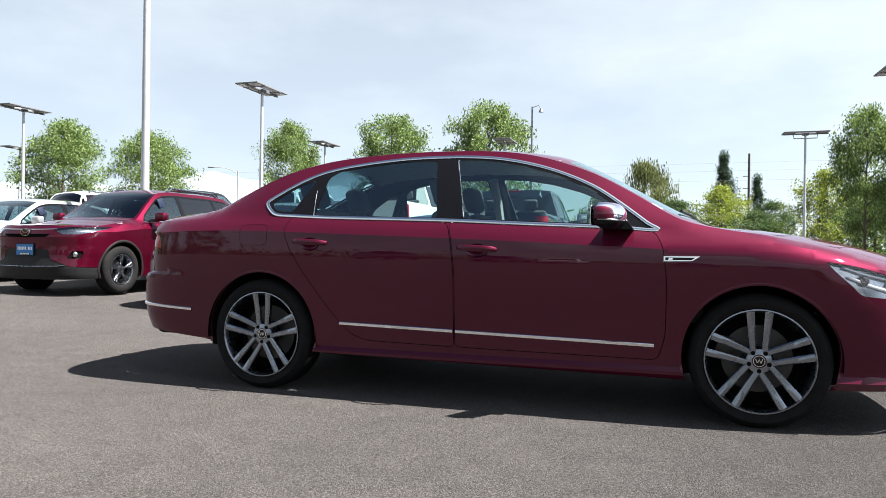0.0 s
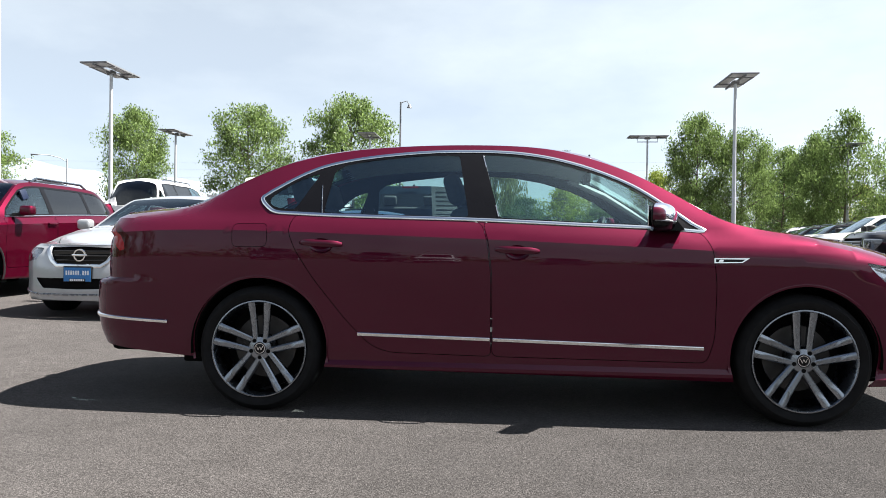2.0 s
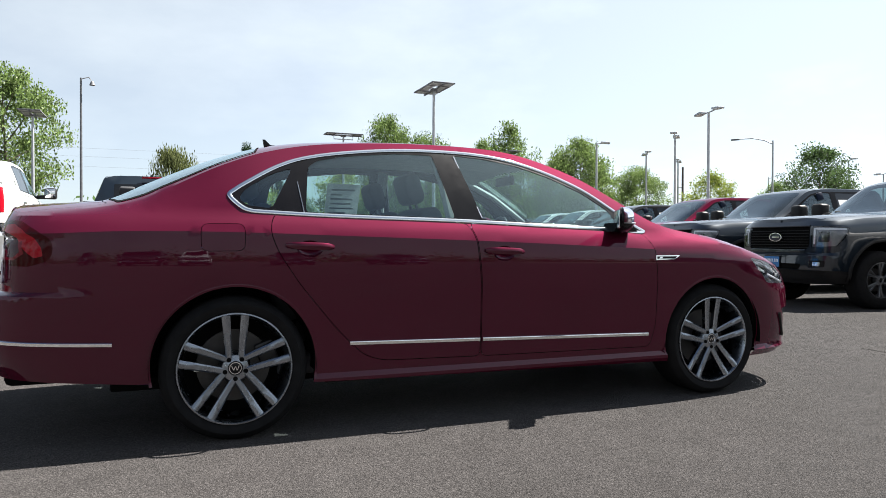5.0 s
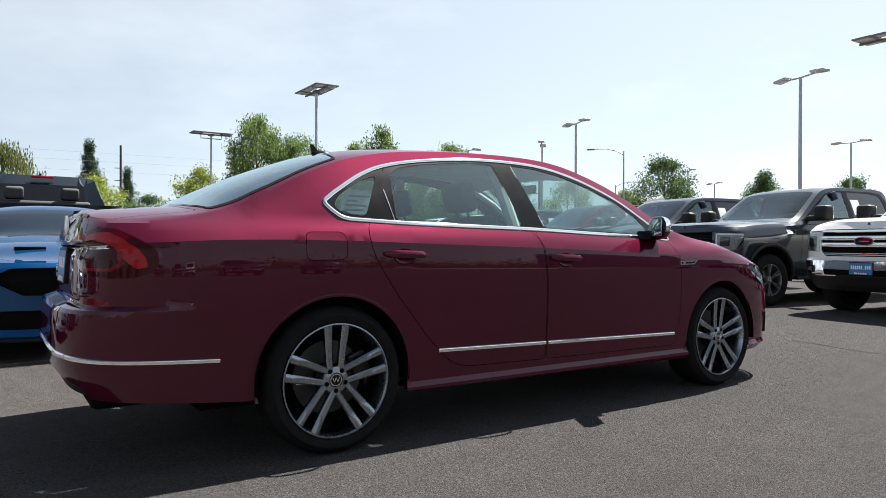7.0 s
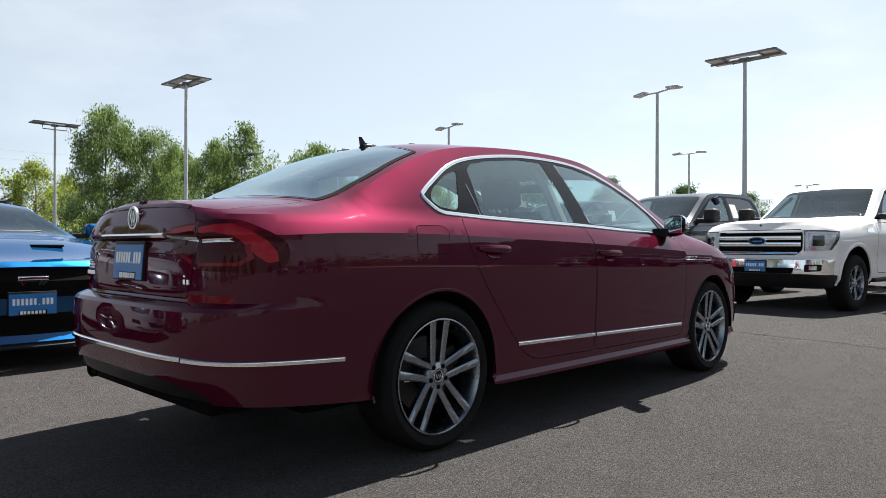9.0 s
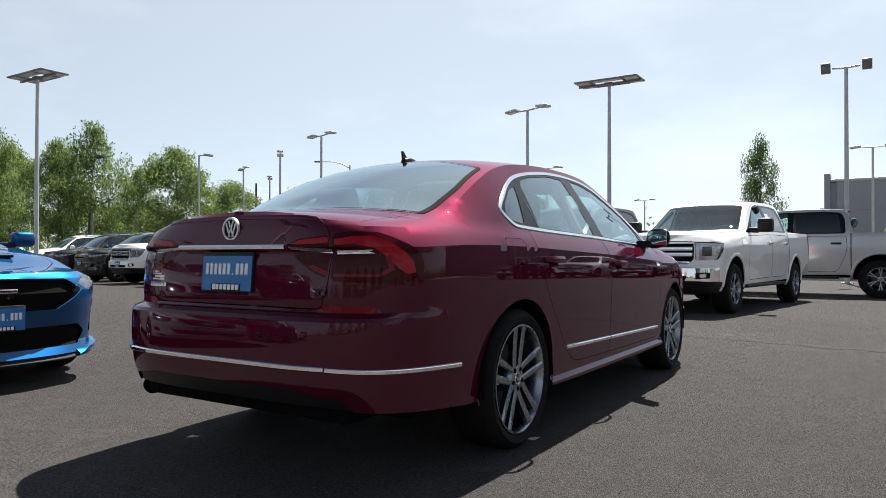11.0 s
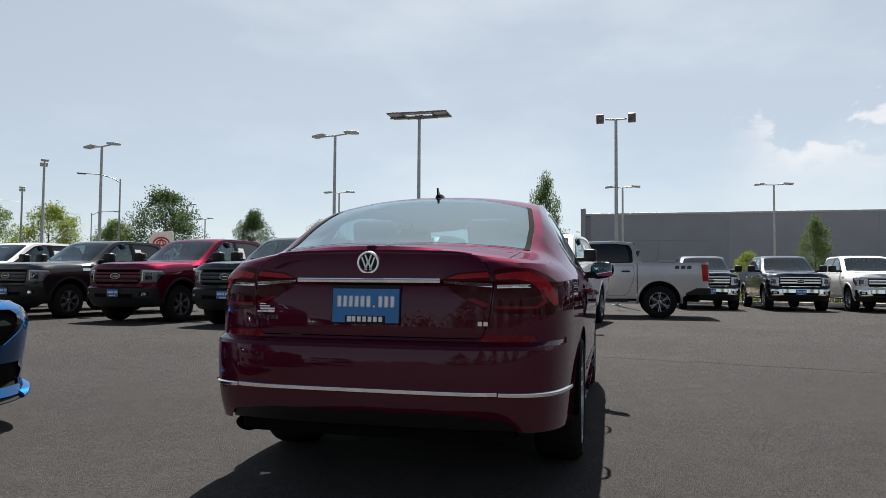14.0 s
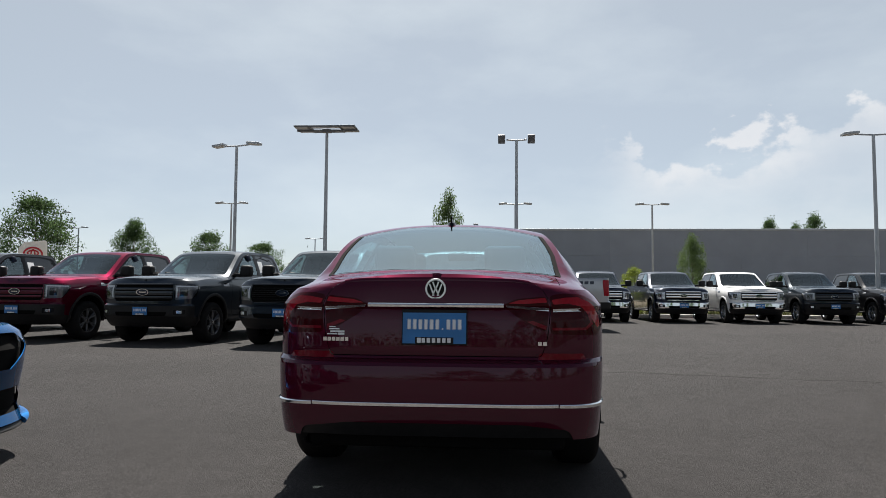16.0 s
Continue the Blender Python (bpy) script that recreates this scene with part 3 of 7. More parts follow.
    def pad(s, poly, t, side=-1, base=0.0, bm=None, sides=None):
        """A solid plate of outline poly standing t proud of the flank."""
        bm = bm or bmesh.new()
        for sd in (sides or (side,)):
            pl = resample(poly, 0.025)
            lo_, hi_ = np.min(pl, 0), np.max(pl, 0)
            grid = [(a, b) for a in np.arange(lo_[0] + 0.012, hi_[0], 0.025) for b in np.arange(lo_[1] + 0.012, hi_[1], 0.025)]
            grid = [q for q, o in zip(grid, inside(pl, np.array(grid).reshape(-1, 2))) if o] if grid else []
            V, F = triangulate([(pl, True)], grid, 0.008)
            C = np.array([V[f].mean(0) for f in F])
            F = [f for f, o in zip(F, inside(pl, C)) if o]
            hi = [bm.verts.new(s.P(v[0], v[1], sd, base + t)) for v in V]
            for f in F:
                bm.faces.new([hi[i] for i in (f if sd < 0 else f[::-1])])
            lo = [bm.verts.new(s.P(v[0], v[1], sd, base - 0.004)) for v in V[:len(pl)]]
            k = len(pl)
            for i in range(k):
                bm.faces.new((lo[i], lo[(i + 1) % k], hi[(i + 1) % k], hi[i]))
        return bm

def wheel(parent, x, y, z, R, rim, width, style, side, rim_mat, spokes=5, bolts=True):
    """A tyre on an alloy wheel. side: -1 for the right flank."""
    def flip(bm):
        for v in bm.verts:
            v.co = Vector((v.co.x, v.co.y * side, v.co.z))
        return bm
    e = new("wheel")
    e.parent = parent
    e.location = (x, y, z)
    o = 0.0    # outer face at y = 0, inward is negative
    bm = bmesh.new()
    W = width
    lathe(bm, [(rim - 0.004, -0.02), (rim + 0.010, -0.006), (rim + 0.03, 0.004), (rim + (R - rim) * 0.55, 0.006), (R - 0.022, -0.006), (R - 0.006, -0.024), (R, -0.045), (R, -W + 0.045), (R - 0.006, -W + 0.024), (R - 0.03, -W), (rim, -W + 0.02)], 56, "y")
    # tread grooves are cut in as dark rings
    part("tyre", flip(bm), RUBBER, e, "black tyre")
    bm = bmesh.new()
    lathe(bm, [(rim + 0.004, -0.010), (rim + 0.002, -0.003), (rim - 0.004, -0.002), (rim - 0.010, -0.010), (rim - 0.018, -0.05), (rim - 0.028, -0.12), (rim - 0.03, -W + 0.02)], 56, "y")
    hub_r = 0.060 if style != "steel" else 0.08
    lathe(bm, [(0.0001, -0.028), (0.030, -0.028), (0.034, -0.020), (hub_r, -0.026), (hub_r + 0.012, -0.045), (hub_r + 0.012, -0.09)], 32, "y")
    def bar(a, w0, w1, off0, off1, d0=-0.022, d1=-0.004, deep=0.03):
        ca, sa = math.cos(a), math.sin(a)
        r0, r1 = 0.040, rim - 0.010
        rows = []
        for k in range(6):
            f = k / 5
            r, w, of = r0 + (r1 - r0) * f, w0 + (w1 - w0) * f, off0 + (off1 - off0) * f
            d = d0 + (d1 - d0) * f**1.6
            ring = []
            for u, v in ((-1, -deep), (-1, -0.006), (-0.62, 0), (0.62, 0), (1, -0.006), (1, -deep)):
                t = of + u * w
                ring.append(bm.verts.new((r * ca - t * sa, d + v, r * sa + t * ca)))
            rows.append(ring)
        for p, q in zip(rows, rows[1:]):
            for k in range(6):
                bm.faces.new((p[k], p[(k + 1) % 6], q[(k + 1) % 6], q[k]))
        bm.faces.new(rows[0]); bm.faces.new(rows[-1][::-1])
    for k in range(spokes):
        a = math.pi / 2 + 2 * math.pi * k / spokes
        if style == "twin":
            bar(a, 0.0145, 0.0195, 0.0265, 0.0435)
            bar(a, 0.0145, 0.0195, -0.0265, -0.0435)
        elif style == "vee":
            bar(a - 0.13, 0.012, 0.015, 0.012, 0.0)
            bar(a + 0.13, 0.012, 0.015, -0.012, 0.0)
        else:
            bar(a, 0.024, 0.030, 0, 0)
    part("rim", flip(bm), rim_mat, e, "alloy rim with paired spokes" if style == "twin" else "alloy rim")
    bm = bmesh.new()
    lathe(bm, [(0.0001, -0.0225), (0.030, -0.0225), (0.033, -0.024)], 24, "y")
    cap = part("hub_cap", flip(bm), GLOSSBLACK, e)
    bm = bmesh.new()
    lathe(bm, [(0.024, -0.0223), (0.025, -0.0205), (0.028, -0.0205), (0.029, -0.0223)], 24, "y")
    for dx, tl in ((-0.012, -0.38), (-0.004, 0.38), (0.004, -0.38), (0.012, 0.38)):
        box(bm, -0.0017, 0.0017, -0.0223, -0.0208, -0.013, 0.013, m=Matrix.Translation((dx, 0, 0)) @ Matrix.Rotation(tl, 4, "Y"))
    part("emblem", flip(bm), CHROME, cap, smooth=30)
    for k in range(5 if bolts else 0):
        a = math.pi / 2 + math.pi / 5 + 2 * math.pi * k / 5
        bm = bmesh.new()
        lathe(bm, [(0.0001, -0.0195), (0.011, -0.0195), (0.0115, -0.045)], 10, "y", Matrix.Translation((0.049 * math.cos(a), 0.0, 0.049 * math.sin(a))))
        part("wheel_bolt", flip(bm), LINER, e)
    bm = bmesh.new()
    lathe(bm, [(0.07, -0.12), (rim * 0.66, -0.12), (rim * 0.66, -0.14), (0.07, -0.14)], 40, "y")
    part("brake_disc", flip(bm), DISC, e)
    bm = bmesh.new()
    box(bm, -0.05, 0.05, -0.17, -0.09, rim * 0.45, rim * 0.8, 0.012, m=Matrix.Rotation(1.2 if x < 0 else -1.2, 4, "Y"))
    part("brake_caliper", flip(bm), DISC, e)
    bm = bmesh.new()
    lathe(bm, [(0.0001, -0.165), (rim - 0.02, -0.165)], 24, "y")
    part("inner_barrel", flip(bm), LINER, e)
    return e

def arch_liner(parent, x, r, z, y_out, y_in, side):
    bm = bmesh.new()
    ar = [(x + r * math.cos(a), z + r * math.sin(a)) for a in np.linspace(-0.12, math.pi + 0.12, 24)]
    a = [bm.verts.new((q[0], side * y_out, q[1])) for q in ar]
    b = [bm.verts.new((q[0], side * y_in, q[1])) for q in ar]
    for i in range(len(ar) - 1):
        bm.faces.new((a[i], a[i + 1], b[i + 1], b[i]))
    bm.faces.new(b)
    return part("wheel_arch_liner", bm, LINER, parent)

def seat(parent, x, y, back=0.0, wide=0.50, mat_=None):
    e = new("seat")
    e.parent = parent
    m_ = mat_ or CABIN
    bm = bmesh.new()
    box(bm, x - 0.25, x + 0.27, y - wide / 2, y + wide / 2, 0.40, 0.58, 0.05, 3)
    part("cushion", bm, m_, e)
    bm = bmesh.new()
    box(bm, -0.07, 0.07, -wide / 2, wide / 2, 0.0, 0.62, 0.05, 3, Matrix.Translation((x - 0.27, y, 0.52)) @ Matrix.Rotation(-0.30, 4, "Y"))
    part("backrest", bm, m_, e)
    for yy in ([y] if wide < 0.8 else [y - wide * 0.28, y + wide * 0.28]):
        bm = bmesh.new()
        box(bm, -0.05, 0.05, -0.13, 0.13, 0.67, 0.85, 0.04, 3, Matrix.Translation((x - 0.27, yy, 0.50)) @ Matrix.Rotation(-0.30, 4, "Y"))
        box(bm, -0.006, 0.006, -0.06, -0.045, 0.58, 0.70, m=Matrix.Translation((x - 0.27, yy, 0.50)) @ Matrix.Rotation(-0.30, 4, "Y"))
        box(bm, -0.006, 0.006, 0.045, 0.06, 0.58, 0.70, m=Matrix.Translation((x - 0.27, yy, 0.50)) @ Matrix.Rotation(-0.30, 4, "Y"))
        part("headrest", bm, m_, e)
    return e

def steering_wheel(parent, x, y, z, tilt=1.15):
    bm = bmesh.new()
    M = Matrix.Translation((x, y, z)) @ Matrix.Rotation(-tilt, 4, "Y")
    n = 28
    ring = [M @ Vector((0.18 * math.cos(a), 0.18 * math.sin(a), 0)) for a in [2 * math.pi * k / n for k in range(n + 1)]]
    tube(bm, ring, 0.016, 8, cap=False)
    box(bm, -0.06, 0.06, -0.17, 0.17, -0.02, 0.01, 0.01, m=M)
    return part("steering_wheel", bm, TRIM, parent)

def number_plate(parent, M, w=0.31, h=0.155, split=False):
    """A dealer's advertising plate: blue, with white bars where the lettering is, in a black frame. Faces the local +x."""
    bm = bmesh.new()
    box(bm, -0.012, 0.004, -w / 2 - 0.004, w / 2 + 0.004, -h / 2 - 0.006, h / 2 + 0.010, 0.003, m=M)
    pl = part("number_plate", bm, TRIM, parent, "black plate frame")
    bm = bmesh.new()
    box(bm, 0.002, 0.006, -w / 2 + 0.001, w / 2 - 0.001, -h / 2 + 0.03, h / 2 - 0.006, m=M)
    box(bm, 0.002, 0.006, -w / 2 + 0.001, -w * 0.30, -h / 2, -h / 2 + 0.03, m=M)
    box(bm, 0.002, 0.006, w * 0.30, w / 2 - 0.001, -h / 2, -h / 2 + 0.03, m=M)
    part("plate", bm, PLATEBLUE, pl, "blue advertising plate")
    marks = []
    k = 10
    for i in range(k):
        y = -w * 0.44 + w * 0.88 * (i + 0.5) / k
        marks.append((y - 0.004, y + 0.002, -0.010, -0.002, 0.0) if i == 6 else (y - w * 0.032, y + w * 0.032, -0.010, 0.040, 0.004))
    for i in range(6):
        y = -w * 0.17 + w * 0.40 * i / 5
        marks.append((y - 0.008, y + 0.008, -h / 2 + 0.004, -h / 2 + 0.026, 0.0))
    marks.append((-w * 0.27, -w * 0.21, -h / 2 + 0.003, -h / 2 + 0.027, 0.0))
    bm = bmesh.new()
    for y0, y1, z0, z1, bv in marks:
        box(bm, 0.003, 0.0075, y0, y1, z0, z1, bv, 1, m=M)
        if split:
            part("plate_marking", bm, LETTER, pl)
            bm = bmesh.new()
    if split:
        bm.free()
    else:
        part("plate_marking", bm, LETTER, pl, "white bars")
    return pl

# ---- ground, kerb, verge, building ----
bm = bmesh.new()
xs = [-900, -200, -60, -30, -20] + [-17 + k * 0.5 for k in range(34)] + [4, 15, 40, 120, 300, 900]
ys = [-900, -100, -20, 0, 4] + [4.6 + k * 0.6 for k in range(44)] + [40, 100, 900]
cols = [[bm.verts.new((x, y, gz(x, y))) for y in ys] for x in xs]
for a, b in zip(cols, cols[1:]):
    for k in range(len(ys) - 1):
        bm.faces.new((a[k], b[k], b[k + 1], a[k + 1]))
tagged(mesh_ob("ground", bm, ASPHALT, 60), "dark grey asphalt car park, dry and worn", "ground", kind="structure")

CONCRETE = mat("kerb_concrete", (0.36, 0.35, 0.33), 0.85, vary=0.2, scale=5, bump=0.3, bscale=60)
GRASS = mat("verge_grass", (0.13, 0.15, 0.045), 0.8, vary=0.5, scale=1.2)
SOIL = mat("verge_soil", (0.16, 0.13, 0.085), 0.95, vary=0.35, scale=3, bump=0.5, bscale=25)
CLAD = mat("grey_cladding", (0.245, 0.265, 0.300), 0.6, vary=0.07, scale=0.6, bump=0.04, bscale=15)
CLADLIGHT = mat("light_grey_cladding", (0.275, 0.292, 0.325), 0.6, vary=0.07, scale=0.6, bump=0.04, bscale=15)
SIGNWHITE = mat("sign_white", (0.75, 0.75, 0.74), 0.45, vary=0.05, scale=2)
SIGNRED = mat("sign_red", (0.42, 0.012, 0.03), 0.45, vary=0.08, scale=2)

bm = bmesh.new()
box(bm, 26.6, 40, -60, 30, -0.2, 0.13, 0.02)
tagged(mesh_ob("verge", bm, SOIL, 0), "dry soil verge behind the parked pickups", "ground", kind="structure")
bm = bmesh.new()
box(bm, 26.35, 26.6, -60, 30, -0.2, 0.15, 0.03)
tagged(mesh_ob("kerb", bm, CONCRETE, 30), "pale concrete kerb along the verge", "kerb", kind="structure")
rng = np.random.default_rng(5)
vs, fs = [], []
for k in range(9000):
    x, y = 26.65 + rng.random()**1.7 * 6, -26 + rng.random() * 36
    hgt, a, w = 0.10 + 0.28 * rng.random()**2, rng.random() * math.tau, 0.012 + 0.02 * rng.random()
    dx, dy, lx, ly = math.cos(a) * w, math.sin(a) * w, rng.normal() * 0.08, rng.normal() * 0.08
    i = len(vs)
    vs += [(x - dx, y - dy, 0.12), (x + dx, y + dy, 0.12), (x + lx, y + ly, 0.12 + hgt)]
    fs.append((i, i + 1, i + 2))
me = bpy.data.meshes.new("grass")
me.from_pydata(vs, [], fs)
me.materials.append(GRASS)
tagged(new("grass", me), "yellow-green rough grass tufts on the verge", "grass", kind="stuff")

# a long grey hall with flat cladding
hall = thing("hall_building", "long low grey hall with flat panel cladding", "building", pose(54, 0, 0))
part("wall", boxes((0.15, 26, -64, 1.0, 0, 6.4)), CLAD, hall, smooth=0)
for j in range(3):
    for k in range(11):
        y1 = 0.6 - k * 5.4
        part("cladding_panel", boxes((0.0, 0.17, y1 - 5.392, y1, 0.05 + j * 2.14, 2.184 + j * 2.14), bevel=0.003), CLAD if k < 2 else CLADLIGHT, hall, smooth=0)
part("coping", boxes((-0.06, 26.1, -64.1, 1.1, 6.45, 6.62), bevel=0.02), GALV, hall, smooth=0)
part("corner_pier", boxes((-0.2, 1.2, 1.0, 1.4, 0, 7.05), bevel=0.03), CLAD, hall, smooth=0)
part("corner_pier", boxes((-0.2, 1.2, -36.6, -35.2, 0, 6.4), bevel=0.03), CLAD, hall, smooth=0)
for y in (-5.2, -18.4):
    d = part("door", boxes((-0.03, 0.1, y - 1.6, y + 0.4, 0, 2.6), bevel=0.02), LINER, hall, "dark doorway")
    part("door_frame", boxes((-0.08, -0.02, y - 1.7, y - 1.6, 0, 2.7), (-0.08, -0.02, y + 0.4, y + 0.5, 0, 2.7), (-0.08, -0.02, y - 1.7, y + 0.5, 2.6, 2.7)), GALV, d, smooth=0)

# pylon sign: white panel with a red ring mark
sg = thing("pylon_sign", "white pylon sign with a red oval ring mark", "sign", pose(37.0, 29.3, 0, 0, 0, 37))
sg.scale = (0.45, 0.42, 0.595)
bm = bmesh.new()
prism(bm, corner_cut([(-1.9, 0), (1.9, 0), (1.9, 6.3), (1.2, 6.9), (-1.75, 7.2), (-1.9, 6.5)], 0.25), "x", -0.25, 0.25)
part("panel", bm, SIGNWHITE, sg, smooth=30)
def ring(cy, cz, a, b, w):
    bm = bmesh.new()
    n = 32
    rows = []
    for k in range(n):
        t = math.tau * k / n
        c, s = math.cos(t), math.sin(t)
        rows.append([bm.verts.new((x, cy + c * (a - i), cz + s * (b - i * 0.8))) for x, i in ((-0.26, 0), (-0.32, 0), (-0.32, w), (-0.26, w))])
    for k in range(n):
        for j in range(4):
            bm.faces.new((rows[k][j], rows[k][(j + 1) % 4], rows[(k + 1) % n][(j + 1) % 4], rows[(k + 1) % n][j]))
    return bm
part("ring_mark", ring(0, 5.6, 1.35, 0.85, 0.24), SIGNRED, sg, "red oval ring")
part("ring_mark", ring(0, 5.75, 0.80, 0.38, 0.20), SIGNRED, sg, "red oval ring")
part("ring_mark", ring(0, 5.5, 0.36, 0.72, 0.18), SIGNRED, sg, "red oval ring")
for k in range(6):
    part("sign_marking", boxes((-0.31, -0.25, -1.35 + k * 0.46, -1.0 + k * 0.46, 3.75, 4.3)), SIGNRED, sg, "red bar", smooth=0)

# ---- lamps ----
def panel_lamp(x, y, ang=0, h=7.2, label="tall grey lamp post with a wide flat double-panel head", long=2.3, bracket=False):
    h = h - gz(x, y)
    t = thing("car_park_lamp", label, "lamp post", pose(x, y, gz(x, y), 0, 0, ang), "car park lamps")
    b = bmesh.new()
    tube(b, [(0, 0, 0.02), (0, 0, h * 0.5), (0, 0, h - 0.12)], [0.085, 0.072, 0.055], 12)
    part("pole", b, GALV, t)
    b = bmesh.new()
    lathe(b, [(0.0001, 0.03), (0.17, 0.03), (0.17, 0.0), (0.0001, 0.0)], 8)
    part("base_plate", b, GALV, t)
    hd = new("lamp_head")
    hd.parent = t
    b = boxes((-long / 2, long / 2, -0.035, 0.035, h - 0.10, h - 0.04), (-0.56, 0.56, -0.50, -0.45, h - 0.03, h + 0.03), (-0.56, 0.56, 0.45, 0.50, h - 0.03, h + 0.03), (-0.60, -0.54, -0.50, 0.50, h - 0.04, h + 0.03), (0.54, 0.60, -0.50, 0.50, h - 0.04, h + 0.03), (-0.16, 0.16, -0.11, 0.11, h - 0.14, h - 0.02), bevel=0.008)
    part("cross_frame", b, LAMPHEAD, hd, smooth=0)
    for s in (-1, 1):
        x0, x1 = sorted((s * 0.61, s * long / 2))
        part("lamp_panel", boxes((x0, x1, -0.50, 0.50, h - 0.02, h + 0.035), bevel=0.01), LAMPHEAD, hd, "flat grey lamp panel", smooth=0)
        part("lamp_lens", boxes((x0 + 0.045, x1 - 0.045, -0.455, 0.455, h - 0.030, h - 0.022)), LAMPFACE, hd, smooth=0)
        part("centre_panel", boxes((-0.53, 0.53, min(s * 0.10, s * 0.44), max(s * 0.10, s * 0.44), h - 0.005, h + 0.012)), LAMPFACE, hd, smooth=0)
    if bracket:
        b = bmesh.new()
        tube(b, [(-0.6, 0, h - 0.08), (-0.6, 0, h - 0.30), (0.6, 0, h - 0.30), (0.6, 0, h - 0.08)], 0.03, 6)
        part("bracket", b, GALV, hd)
    return t
def twin_lamp(x, y, ang=0, h=7.2, arm=0.85, one=False, flood=False, label="tall grey lamp post with two small lamp heads"):
    t = thing("twin_lamp", label, "lamp post", pose(x, y, gz(x, y), 0, 0, ang), "twin lamps")
    b = bmesh.new()
    tube(b, [(0, 0, 0.02), (0, 0, h * 0.5), (0, 0, h - 0.05)], [0.085, 0.070, 0.058], 12)
    part("pole", b, GALV, t)
    b = bmesh.new()
    lathe(b, [(0.0001, 0.03), (0.2, 0.03), (0.2, 0.0), (0.0001, 0.0)], 8)
    part("base_plate", b, GALV, t)
    b = bmesh.new()
    tube(b, [(0 if one else -arm + 0.2, 0, h - 0.03), (0, 0, h - 0.06), (arm - 0.2, 0, h - 0.03)], 0.035, 8)
    part("arm", b, GALV, t)
    for s in ((1,) if one else (-1, 1)):
        hd = bmesh.new()
        M = Matrix.Translation((s * arm, 0, h)) @ (Matrix.Rotation(0.85, 4, "X") if flood else Matrix.Rotation(s * 0.10, 4, "Y"))
        hl, hw = (0.15, 0.20) if flood else (0.28, 0.19)
        box(hd, -hl, hl, -hw, hw, -0.05, 0.05, 0.02, m=M)
        hd = part("lamp_head", hd, LAMPHEAD if flood else GALV, t, "flat grey lamp head")
        b = bmesh.new()
        box(b, 0.06 - hl, hl - 0.06, 0.05 - hw, hw - 0.05, -0.062, -0.045, m=M)
        part("lamp_lens", b, LAMPHEAD if flood else LAMPFACE, hd)
    return t
for x, y, a in [(-14.56, 20.05, 0), (-27.9, 20.8, 0), (8.77, 23.26, 0), (-19.0, 34.25, 0), (-7.9, 35.6, 0), (-30.4, 33.5, 0), (-40.2, 31.4, 0), (20.9, 40.1, 0), (-8.56, 6.44, 0), (19.86, 6.0, 90)]:
    panel_lamp(x, y, 90, 7.35 if x == 8.77 else 7.2)
for x, y in [(8.5, 38.3)]:
    panel_lamp(x, y, 0, 7.5, bracket=True)
twin_lamp(23.2, -1.25, 90, 7.5, arm=0.62, flood=True, label="tall grey lamp post with two square tilted lamp heads")
for x, y, a in [(22.47, 10.48, 75), (42.2, -11.08, 90), (21.42, -14.67, 90), (41.0, 17.8, 90), (41.8, -1.8, 90), (22.54, 22.25, 75), (46.7, 33.8, 60), (59.06, 40.0, 70), (68.5, 39.9, 70), (26.1, 28.85, 45), (35.1, 39.2, 45), (72.3, 20.0, 90), (30, 36.5, 60)]:
    twin_lamp(x, y, a)
twin_lamp(23.8, 33.5, -30, one=True, arm=0.55)
def arm_lamp(x, y, ang, h=9.0):
    h = h - gz(x, y)
    t = thing("street_lamp", "dark street lamp with a long curved arm", "lamp post", pose(x, y, gz(x, y), 0, 0, ang), "street lamps")
    b = bmesh.new()
    tube(b, [(0, 0, 0), (0, 0, h)], [0.10, 0.06], 10)
    part("pole", b, GALV, t)
    b = bmesh.new()
    tube(b, [(0, 0, h - 0.3), (0.6, 0, h + 0.05), (1.5, 0, h + 0.28), (2.6, 0, h + 0.30)], 0.04, 8)
    part("arm", b, GALV, t)
    b = bmesh.new()
    box(b, 2.5, 3.15, -0.13, 0.13, h + 0.22, h + 0.34, 0.04)
    part("lamp_head", b, LAMPHEAD, t)
for x, y, a in [(43.2, 37.7, 125), (68.0, 61.5, -55), (-43.2, 61.0, 205)]:
    arm_lamp(x, y, a)
t = thing("street_lamp", "slim dark post with a small lamp at its top", "lamp post", pose(-5.0, 28.2, gz(-5.0, 28.2)), "street lamps")
b = bmesh.new()
tube(b, [(0, 0, 0), (0, 0, 6.75)], [0.06, 0.04], 8)
part("pole", b, LAMPHEAD, t)
b = bmesh.new()
tube(b, [(0, 0, 6.7), (0.3, 0, 6.8), (0.42, 0, 6.6)], 0.02, 6)
lathe(b, [(0.0001, 6.65), (0.05, 6.63), (0.12, 6.47), (0.0001, 6.47)], 10, "z", Matrix.Translation((0.42, 0, 0)))
part("lamp_head", b, LAMPHEAD, t)
WOODPOLE = mat("weathered_pole", (0.07, 0.055, 0.045), 0.9, vary=0.3, scale=6, bump=0.3)
for x, y, h in [(63.2, 71.4, 11.0), (11.2, 89.0, 13.0)]:
    t = thing("utility_pole", "dark wooden utility pole with short cross pegs", "pole", pose(x, y, gz(x, y)))
    b = bmesh.new()
    tube(b, [(0, 0, 0), (0, 0, h)], [0.19, 0.13], 10)
    part("post", b, WOODPOLE, t)
    for k in range(3):
        b = bmesh.new()
        tube(b, [(-0.7 if k else -0.15, 0, h - 1.3 - k * 1.5), (0.15, 0, h - 1.3 - k * 1.5)], 0.05, 6)
        part("peg", b, WOODPOLE, t)
